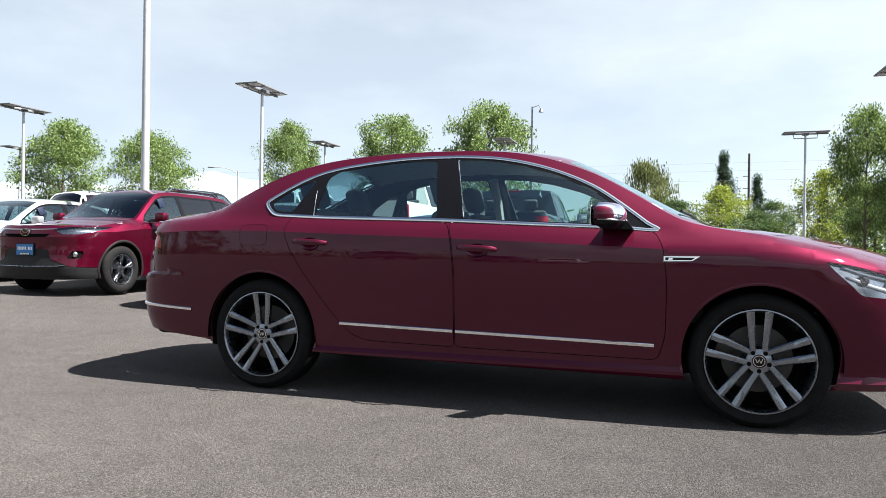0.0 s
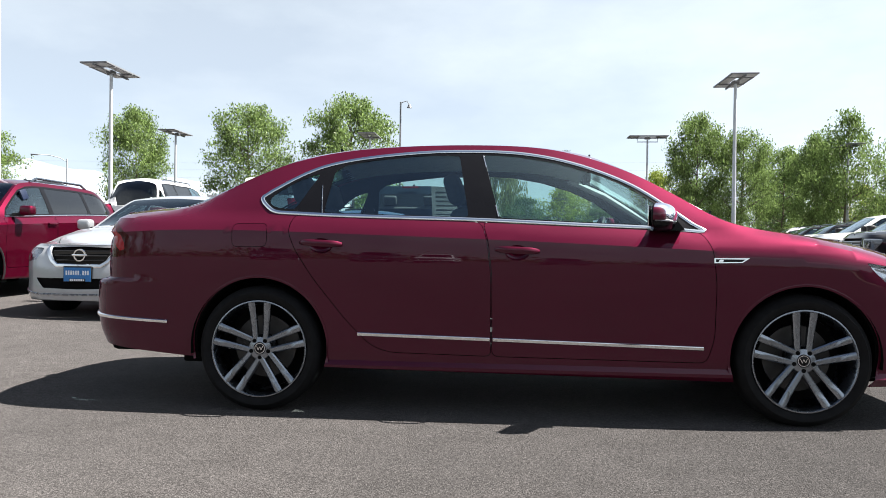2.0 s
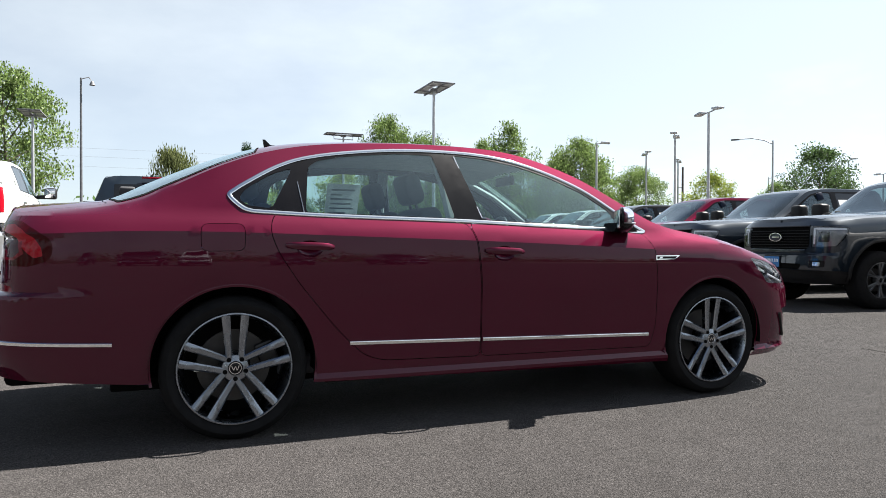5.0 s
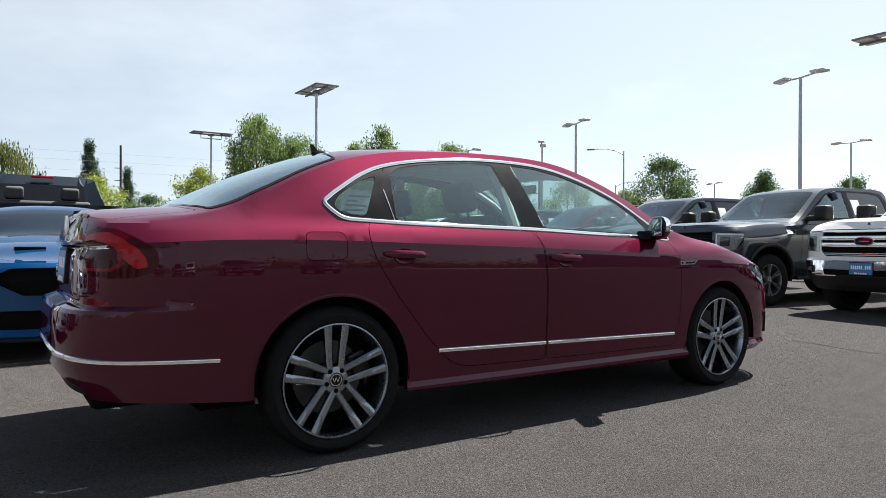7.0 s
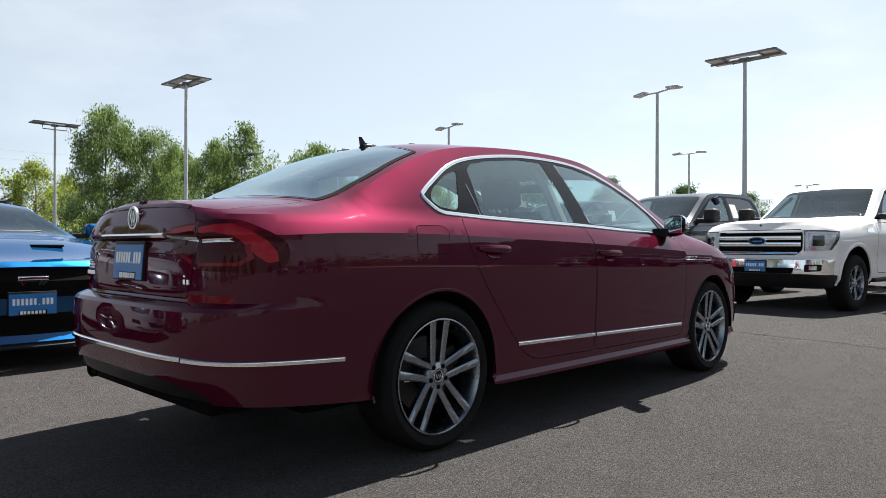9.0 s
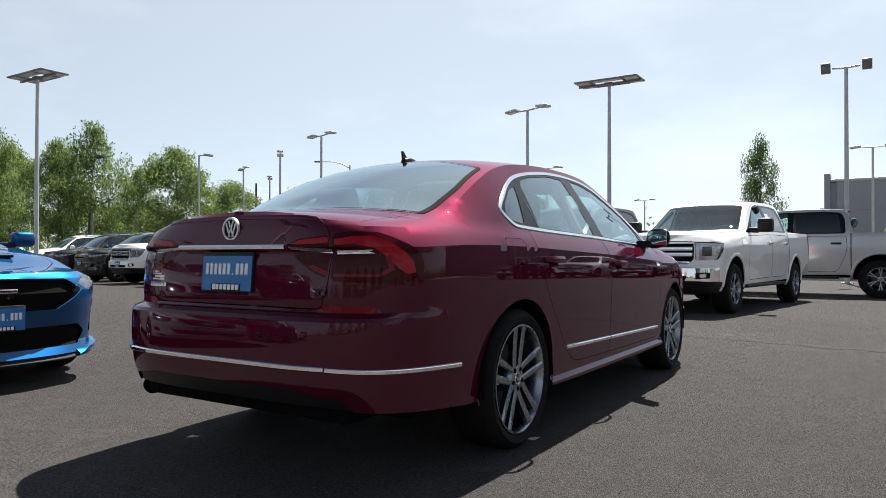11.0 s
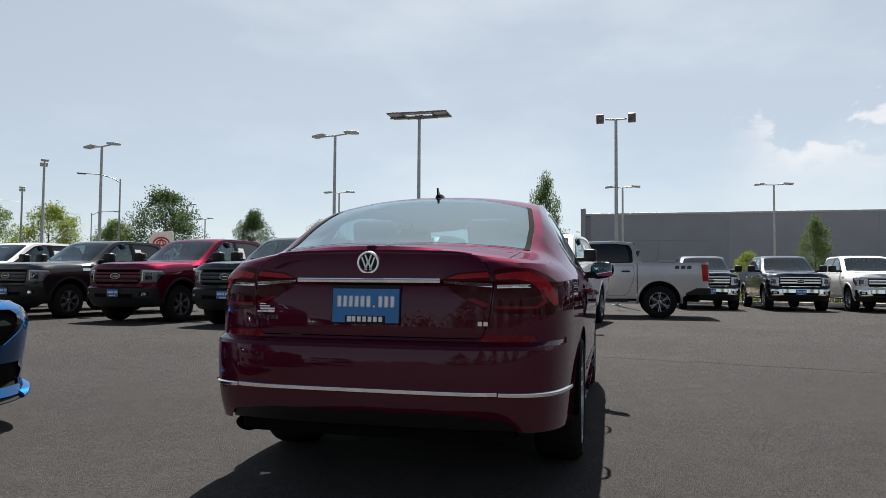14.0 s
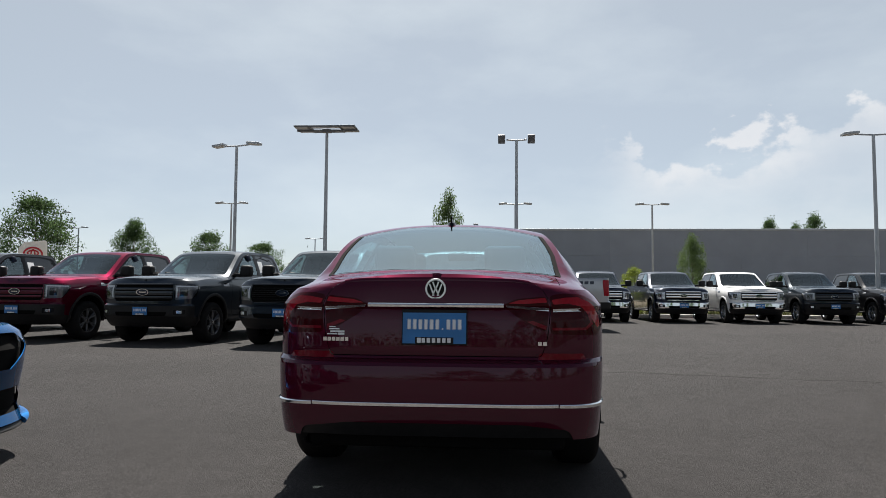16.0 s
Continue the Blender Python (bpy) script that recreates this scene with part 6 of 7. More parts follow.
    M_ = [B.P(p, z, 1, -0.012) for p, z in ((-0.645, 1.065), (-0.405, 1.06), (-0.405, 1.335), (-0.645, 1.34))]
    bm.faces.new([bm.verts.new(q) for q in M_])
    bmesh.ops.solidify(bm, geom=bm.faces[:], thickness=0.001)
    sh = part("price_sheet", bm, PAPER, cab, "white paper price sheet")
    for k in range(7):
        w = (0.17, 0.08, 0.16, 0.15, 0.17, 0.12, 0.09)[k]
        part("sheet_marking", B.pad([(-0.615, 1.305 - k * 0.032), (-0.615 + w, 1.304 - k * 0.032), (-0.615 + w, 1.296 - k * 0.032), (-0.615, 1.297 - k * 0.032)], 0.001, 1, -0.020), INK, sh)
    return car
red_saloon()

# ---- pickup trucks ----
def pickup(label, x, y, ang, colour, bumper, bars, grille="bars", rim=ALLOY, scale=(1, 1, 1), group="", plate=True, h=0.065, badge=None):
    """A four-door pickup; the origin is on the ground under the middle of its nose, which points along +x."""
    t = thing("pickup_truck", label, "truck", pose(x, y, gz(x, y), 0, 0, ang), group)
    t.scale = scale
    B = Body(h=h, yref=1.0, xr=-5.88, xr0=-5.55, nr=6.0, xf=0.0, xf0=-0.62, nf=4.6, wide=1.0, bow=0.014, crown=5.0,
        arches=[(-0.96, 0.50, 0.44), (-4.64, 0.50, 0.44)],
        low=[(0.30, 0.86), (0.40, 0.92), (0.46, 0.955), (0.53, 0.972), (0.66, 0.980), (0.80, 0.992), (1.0, 1.0)],
        zlow=[(-9, 0.62), (-5.3, 0.60), (-5.1, 0.50), (-1.5, 0.46), (-0.9, 0.42), (-0.45, 0.35), (0.3, 0.33), (9, 0.33)],
        zk=[(-9, 1.10), (-4.1, 1.10), (-1.6, 1.10), (-0.5, 1.06), (9, 1.0)], yk=[(-9, 0.985), (-5.4, 0.99), (-4, 1.0), (-1.0, 1.0), (-0.5, 0.99), (9, 0.98)],
        zb=[(-9, 1.33), (-4.2, 1.33), (-3.0, 1.335), (-2.0, 1.30), (-1.6, 1.27), (-1.0, 1.22), (-0.3, 1.17), (9, 1.12)],
        yb=[(-9, 0.965), (-4.2, 0.965), (-3.0, 0.950), (-2.0, 0.945), (-1.4, 0.955), (-0.3, 0.95), (9, 0.93)],
        zt=[(-9, 1.40), (-4.20, 1.40), (-4.16, 1.41), (-4.13, 1.50), (-4.04, 1.84), (-3.95, 1.905), (-3.6, 1.925), (-3.0, 1.925), (-2.65, 1.905), (-2.40, 1.845), (-2.1, 1.64), (-1.78, 1.40), (-1.62, 1.325), (-1.4, 1.30), (-0.8, 1.265), (-0.3, 1.225), (9, 1.18)],
        yt=[(-9, 0.93), (-4.20, 0.935), (-4.13, 0.89), (-4.04, 0.775), (-3.9, 0.745), (-2.7, 0.735), (-2.4, 0.75), (-2.1, 0.80), (-1.78, 0.86), (-1.6, 0.885), (-1.0, 0.90), (9, 0.88)],
        zc=[(-6, 1.36), (-5.80, 1.36), (-5.70, 0.95), (-4.30, 0.95), (-4.20, 1.20), (-4.10, 1.62), (-4.02, 1.89), (-3.9, 1.935), (-3.2, 1.955), (-2.7, 1.94), (-2.42, 1.885), (-2.0, 1.63), (-1.52, 1.365), (-1.3, 1.355), (-0.7, 1.335), (-0.3, 1.30), (-0.1, 1.24), (0.1, 1.20)],
        rin=[(0.4, 0.12), (0.60, 0.02), (0.74, 0.0), (0.80, 0.07), (1.3, 0.075), (1.4, 0.06)],
        fin=[(0.3, 0.16), (0.4, 0.08), (0.50, 0.03), (0.55, 0.0), (0.74, 0.01), (0.78, 0.07), (1.05, 0.075), (1.15, 0.10), (1.25, 0.18)])
    B.top_tables()
    pf, px, pr = B.pf, B.px, B.pr
    e = B.p1 + 0.3
    dlo = corner_cut([(-1.72, 1.335), (-2.3, 1.335), (-2.45, 1.375), (-4.02, 1.385), (-4.00, 1.70), (-3.93, 1.845), (-3.6, 1.875), (-2.75, 1.870), (-2.48, 1.815), (-2.2, 1.63), (-1.86, 1.40)], 0.06)
    fpane = corner_cut([(-1.98, 1.36), (-2.32, 1.36), (-2.46, 1.40), (-2.90, 1.40), (-2.90, 1.845), (-2.72, 1.84), (-2.48, 1.785), (-2.22, 1.60)], 0.04)
    rpane = corner_cut([(-3.02, 1.405), (-3.93, 1.41), (-3.90, 1.68), (-3.86, 1.80), (-3.6, 1.845), (-3.02, 1.848)], 0.05)
    fdoor = corner_cut([(-1.66, 1.28), (-2.96, 1.33), (-2.96, 0.55), (-1.70, 0.53), (-1.62, 0.7)], 0.05)
    rdoor = corner_cut([(-2.985, 1.33), (-4.03, 1.33), (-4.05, 1.1), (-4.02, 0.92), (-3.90, 0.62), (-3.82, 0.55), (-2.985, 0.55)], 0.05)
    bedp = [(-4.12, 1.39), (-9, 1.39), (-9, 0.5), (-4.12, 0.5)]
    front = [(e, 0.3), (px(-0.32), 0.3), (px(-0.30), 0.745), (e, 0.745)]
    apron = [(e, 0.2), (px(-0.70), 0.2), (px(-0.60), 0.50), (px(-0.30), 0.535), (e, 0.535)]
    rearb = [(B.p0 - 1, 0.3), (-5.25, 0.3), (-5.25, 0.64), (-5.50, 0.765), (B.p0 - 1, 0.765)]
    grl = corner_cut([(e, 0.800), (pf(0.56), 0.800), (pf(0.64), 0.88), (pf(0.64), 1.165), (e, 1.165)], 0.03)
    lamp_ = corner_cut([(pf(0.66), 0.86), (px(-0.20), 0.875), (px(-0.33), 1.00), (px(-0.42), 1.135), (pf(0.80), 1.150), (pf(0.66), 1.150)], 0.02)
    tail = corner_cut([(pr(0.80), 0.93), (-5.66, 0.93), (-5.62, 1.345), (pr(0.80), 1.345)], 0.03)
    intake = corner_cut([(e, 0.55), (pf(0.54), 0.55), (pf(0.57), 0.625), (e, 0.625)], 0.02)
    fog = corner_cut([(pf(0.70), 0.575), (pf(0.90), 0.585), (pf(0.90), 0.675), (pf(0.70), 0.675)], 0.02)
    V, R = B.skirt([("bumper", front), ("apron", apron), ("rear_bumper", rearb), ("intake", intake), ("bed", bedp), ("rear_bumper", rearb), ("fdoor", fdoor), ("rdoor", rdoor), ("dlo", dlo), ("fpane", fpane), ("rpane", rpane), ("grille", grl), ("headlamp", lamp_), ("tail", tail), ("fog", fog)],
                   [(fdoor, 0.008), (rdoor, 0.008)])
    screen = corner_cut([(-1.66, -0.80), (-1.57, -0.5), (-1.54, 0), (-1.57, 0.5), (-1.66, 0.80), (-2.36, 0.665), (-2.40, 0), (-2.36, -0.665)], 0.05)
    rear_glass = [(-4.205, -0.62), (-4.06, -0.60), (-4.06, 0.60), (-4.205, 0.62)]
    bonnet = corner_cut([(-1.42, -0.82), (-1.40, 0), (-1.42, 0.82), (-0.6, 0.80), (-0.22, 0.72), (-0.16, 0), (-0.22, -0.72), (-0.6, -0.80)], 0.05)
    TV, T = B.tops([("bonnet", bonnet), ("screen", screen), ("rear_glass", rear_glass)], [(bonnet, 0.008)])
    part("cab", B.sheet(V, R["body"]), colour, t, smooth=30)
    part("roof", B.top_sheet(TV, T["body"]), colour, t, smooth=30)
    part("bonnet", B.top_sheet(TV, T["bonnet"]), colour, t, smooth=30)
    part("bed", B.sheet(V, R["bed"]), colour, t, smooth=30)
    fb = part("front_bumper", B.sheet(V, R["bumper"]), bumper, t, smooth=30)
    part("apron", B.sheet(V, R["apron"], out=-0.012), TRIM, fb, "black lower apron")
    part("intake", B.sheet(V, R["intake"], out=-0.02), LINER, fb)
    part("rear_bumper", B.sheet(V, R["rear_bumper"]), bumper, t, smooth=30)
    part("windscreen", B.top_sheet(TV, T["screen"]), SCREEN, t)
    part("headliner", B.top_sheet(TV, [f for f in T["body"] if -4.0 < TV[f][:, 0].mean() < -2.36 and abs(TV[f][:, 1]).max() < 0.72], -0.03), CABIN, t)
    part("rear_window", B.top_sheet(TV, T["rear_glass"], 0.006), DARKGLASS, t)
    g = part("grille", B.sheet(V, R["grille"], out=-0.03), LINER, t)
    def band(z, hh, y1, m, nm="grille_bar", out=0.012):
        ps = np.linspace(pf(y1), B.p1, 14)
        bm = B.strip([(p, z) for p in ps], hh, out, -1)
        B.strip([(p, z) for p in ps], hh, out, 1, bm=bm)
        part(nm, bm, m, g)
    if grille == "bars":
        band(1.135, 0.035, 0.64, bars)
        band(1.045, 0.060, 0.62, bars)
        band(0.955, 0.060, 0.62, bars)
        band(0.830, 0.032, 0.58, bars)
    elif grille == "mesh":
        band(1.155, 0.03, 0.64, bars)
        band(0.812, 0.03, 0.57, bars)
        for z in np.arange(0.85, 1.13, 0.04):
            band(z, 0.010, 0.62, TRIM, out=-0.004)
    else:
        band(1.150, 0.03, 0.64, bars)
        band(1.060, 0.05, 0.63, colour)
        band(0.985, 0.075, 0.63, colour)
        band(0.905, 0.05, 0.62, colour)
        band(0.815, 0.03, 0.58, bars)
    # oval badge
    bm = bmesh.new()
    c = B.P(B.p1, 1.0, 1)
    lathe(bm, [(0.0001, 0.022), (0.5, 0.022), (0.5, -0.01)], 28, "x", Matrix.Translation((c.x, 0, 1.0)) @ Matrix.Diagonal((1, 0.23, 0.10, 1)))
    em = part("front_badge", bm, NAVY, t, "dark oval badge")
    bm = bmesh.new()
    lathe(bm, [(0.50, 0.015), (0.51, 0.03), (0.57, 0.03), (0.58, 0.0)], 28, "x", Matrix.Translation((c.x, 0, 1.0)) @ Matrix.Diagonal((1, 0.23, 0.11, 1)))
    box(bm, c.x + 0.02, c.x + 0.026, -0.07, 0.07, 0.992, 1.008)
    part("badge_rim", bm, CHROME, em)
    if plate:
        number_plate(fb, Matrix.Translation((B.P(B.p1, 0.64, 1).x + 0.012, 0, 0.645)))
    for sd in (-1, 1):
        part("door", B.sheet(V, R["fdoor"], (sd,)), colour, t, smooth=30)
        part("door", B.sheet(V, R["rdoor"], (sd,)), colour, t, smooth=30)
        part("door_liner", B.sheet(V, R["fdoor"] + R["rdoor"], (sd,), -0.03), LINER, t)
        for hx in (-2.86, -3.84):
            q, n = B.P(hx, 1.17, sd), B.N(hx, 1.17, sd)
            bm = bmesh.new()
            box(bm, -0.10, 0.10, -0.012, 0.03, -0.022, 0.022, 0.012, m=Matrix.Translation(q) @ (pose(0, 0, 0) if sd > 0 else pose(0, 0, 0, 0, 0, 180)))
            part("door_handle", bm, TRIM if bumper is not CHROME else CHROME, t)
        part("window_frame", B.sheet(V, R["dlo"], (sd,)), GLOSSBLACK, t, "black window frame")
        part("window", B.sheet(V, R["fpane"], (sd,), -0.004), GLASS, t)
        part("window", B.sheet(V, R["rpane"], (sd,), -0.004), DARKGLASS, t)
        hl = part("headlamp", B.sheet(V, R["headlamp"], (sd,), 0.003), LAMPGLASS, t)
        part("lamp_bowl", B.sheet(V, R["headlamp"], (sd,), -0.03), REFLECTOR if bumper is CHROME else DARKALLOY, hl)
        part("lamp_frame", B.strip(resample([(pf(0.70), 0.90), (pf(0.70), 1.12), (px(-0.36), 1.115)], 0.06, False), 0.03, 0.004, sd, base=-0.02), LETTER, hl, "white light guide")
        bm = B.pad(corner_cut([(pf(0.76), 0.93), (pf(0.90), 0.93), (pf(0.90), 1.08), (pf(0.76), 1.08)], 0.02), 0.006, sd, -0.024)
        part("projector", bm, GLOSSBLACK, hl)
        part("fog_lamp", B.sheet(V, R["fog"], (sd,), 0.003), GLOSSBLACK, fb)
        part("fog_lens", B.pad(corner_cut([(pf(0.76), 0.60), (pf(0.85), 0.60), (pf(0.85), 0.655), (pf(0.76), 0.655)], 0.01), 0.004, sd, 0.004), REFLECTOR, fb)
        part("tail_lamp", B.sheet(V, R["tail"], (sd,), 0.006), REDLENS, t, "red tail lamp")
        for ax, ar, az in B.arches:
            arch_liner(t, ax, ar + 0.005, az, 0.96, 0.55, sd)
            part("arch_moulding", B.strip([(ax + (ar + 0.02) * math.cos(a), az + (ar + 0.02) * math.sin(a)) for a in np.linspace(-0.1, math.pi + 0.1, 22)], 0.06, 0.02, sd), colour if bumper is CHROME or badge else TRIM, t)
            wheel(t, ax, sd * 0.985, 0.405, 0.405, 0.245, 0.27, "vee", sd, rim, 6, bolts=False)
        mr = new("door_mirror")
        mr.parent = t
        bm = bmesh.new()
        box(bm, -1.99, -1.80, min(sd * 1.06, sd * 1.30), max(sd * 1.06, sd * 1.30), 1.34, 1.58, 0.05, 3)
        part("mirror_shell", bm, TRIM, mr)
        bm = bmesh.new()
        box(bm, -1.92, -1.84, min(sd * 0.90, sd * 1.10), max(sd * 0.90, sd * 1.10), 1.34, 1.42, 0.02)
        part("mirror_arm", bm, TRIM, mr)
        bm = bmesh.new()
        box(bm, -2.0, -1.985, min(sd * 1.08, sd * 1.28), max(sd * 1.08, sd * 1.28), 1.37, 1.56, 0.004)
        part("mirror_glass", bm, CHROME, mr)
        part("fender_badge", B.pad([(-1.52, 1.13), (-1.30, 1.13), (-1.30, 1.19), (-1.52, 1.19)], 0.006, sd), CHROME, t)
        part("panel_gap", B.strip([(-4.115, z) for z in np.linspace(1.385, 0.56, 12)], 0.020, 0.0015, sd), LINER, t)
        part("running_board", boxes((-3.9, -1.55, min(sd * 0.86, sd * 1.0), max(sd * 0.86, sd * 1.0), 0.40, 0.46), bevel=0.02), TRIM, t)
        bm = bmesh.new()
        tube(bm, [(-1.72, sd * 0.79, 1.30), (-2.12, sd * 0.71, 1.56), (-2.42, sd * 0.65, 1.76)], 0.025, 6)
        part("pillar_trim", bm, CABIN, t)
        seat_e = seat(t, -2.75, sd * 0.42, mat_=CABIN)
        for ch in (seat_e,):
            ch.location = (0, 0, 0.42)
        bm = bmesh.new()
        tube(bm, [(-1.60, sd * 0.30 + 0.25, 1.375), (-1.66, sd * 0.30 - 0.3, 1.42)], 0.012, 5)
        part("wiper", bm, TRIM, t)
    if plate and group:
        # a dark clip-on tag at the driver's window and a white sheet in the rear door glass
        q = B.P(-2.66, 1.77, 1, 0.02)
        bm = bmesh.new()
        box(bm, -0.06, 0.06, -0.018, 0.018, -0.07, 0.07, 0.012, m=Matrix.Translation(q) @ Matrix.Rotation(0.25, 4, "Y") @ Matrix.Rotation(0.2, 4, "X"))
        part("window_tag", bm, TAG, t, "dark clip-on window tag")
        part("window_sheet", B.pad([(-3.06, 1.46), (-3.26, 1.46), (-3.26, 1.72), (-3.06, 1.72)], 0.001, 1, -0.003), LETTER, t, "white paper sheet")
    if badge:
        for k in range(3):
            part("bed_marking", B.pad([(-5.10 - k * 0.14, 1.235), (-5.00 - k * 0.14, 1.235), (-5.01 - k * 0.14, 1.315), (-5.11 - k * 0.14, 1.315)], 0.002, 1), badge, t, "dark decal bars")
    bs = seat(t, -3.65, 0, wide=1.4, mat_=CABIN)
    bs.location = (0, 0, 0.42)
    steering_wheel(t, -2.15, 0.42, 1.30)
    part("dashboard", boxes((-2.05, -1.62, -0.82, 0.82, 0.9, 1.33), bevel=0.05), TRIM, t)
    part("chassis", boxes((-5.6, -0.25, -0.62, 0.62, 0.42, 0.60), (-4.1, -1.5, -0.90, 0.90, 0.48, 0.9), (-1.4, -0.3, -0.55, 0.55, 0.6, 1.15), bevel=0.02), LINER, t)
    part("cab_back", boxes((-4.10, -4.02, -0.85, 0.85, 0.6, 1.42)), LINER, t)
    part("tailgate_handle", boxes((-5.83, -5.80, -0.12, 0.12, 1.12, 1.20), bevel=0.01), TRIM, t)
    part("roof_aerial", boxes((-3.55, -3.47, -0.02, 0.02, 1.95, 2.0), bevel=0.01), TRIM, t)
    part("brake_lamp", boxes((-4.075, -4.02, -0.16, 0.16, 1.885, 1.915), bevel=0.005), REDLENS, t, "high brake lamp")
    return t
GH = "row of parked pickups"
pickup("white pickup truck with chrome grille and bumper", 6.75, 0.79, 172, WHITE, CHROME, CHROME, group=GH)
pickup("dark grey pickup truck with a black mesh grille", 6.62, 3.55, 172, GREYP, GREYP, GREYP, "mesh", DARKALLOY, group=GH)
pickup("dark grey pickup truck with body-coloured grille bars", 7.05, 6.40, 172, GREYP, TRIM, GREYP, "sport", DARKALLOY, group=GH)
pickup("ruby red pickup truck with a red barred grille", 7.45, 9.25, 172, TRUCKRED, TRIM, TRUCKRED, "sport", DARKALLOY, group=GH)
pickup("black pickup truck with black grille bars", 7.95, 12.6, 172, BLACKP, TRIM, BLACKP, "sport", DARKALLOY, group=GH)
pickup("white pickup truck with dark grille and white bumper", 8.4, 15.6, 172, WHITE, WHITE, ALLOY, group=GH)
pickup("white pickup truck at the end of the row", 8.85, 18.5, 172, WHITE, WHITE, ALLOY, group=GH)
GI = "far row of pickups"
pickup("navy blue pickup truck with a chrome grille", 19.9, -4.35, 180, NAVY, CHROME, CHROME, group=GI, h=0.085)
pickup("blue-black pickup truck with chrome bumper", 19.9, -7.15, 180, NAVY, CHROME, CHROME, group=GI, h=0.085)
pickup("white pickup truck with a chrome barred grille", 19.9, -9.8, 180, WHITE, CHROME, CHROME, group=GI, h=0.085)
pickup("dark grey pickup truck with black grille", 19.9, -12.4, 180, GREYP, TRIM, GREYP, "sport", group=GI, h=0.085)
pickup("black pickup truck at the far end", 19.9, -15.1, 180, BLACKP, CHROME, CHROME, group=GI, h=0.085)
pickup("large silver pickup truck parked side on", 14.75, 2.70, 90, SILVER, TRIM, CHROME, scale=(1.07, 1.03, 1.05), badge=NAVY)
# the row across the aisle, which the doors of the red car mirror
GA = "row of pickups across the aisle"
pickup("white pickup truck with a chrome grille across the aisle", -3.4, -27.0, 90, WHITE, CHROME, CHROME, group=GA, h=0.1)
dark = pickup("dark grey pickup truck across the aisle", -6.4, -27.0, 90, GREYP, CHROME, CHROME, group=GA, h=0.1)
for x in (-12.6, 2.6, 8.2):
    copy_thing(dark, pose(x, -27.0, gz(x, -27.0), 0, 0, 90))
GB = "pickups parked nose out behind the first row"
pickup("dark grey pickup truck seen from behind", -1.95, 13.3, 90, GREYP, CHROME, CHROME, scale=(1.0, 1.0, 1.04), plate=False, group=GB, h=0.085)
pickup("white pickup truck seen from behind", -5.25, 15.1, 90, WHITE, CHROME, CHROME, scale=(1.0, 1.0, 1.04), plate=False, group=GB, h=0.085)
pickup("black pickup truck seen from behind", -15.6, 20.4, 90, BLACKP, CHROME, CHROME, plate=False, group=GB, h=0.085)

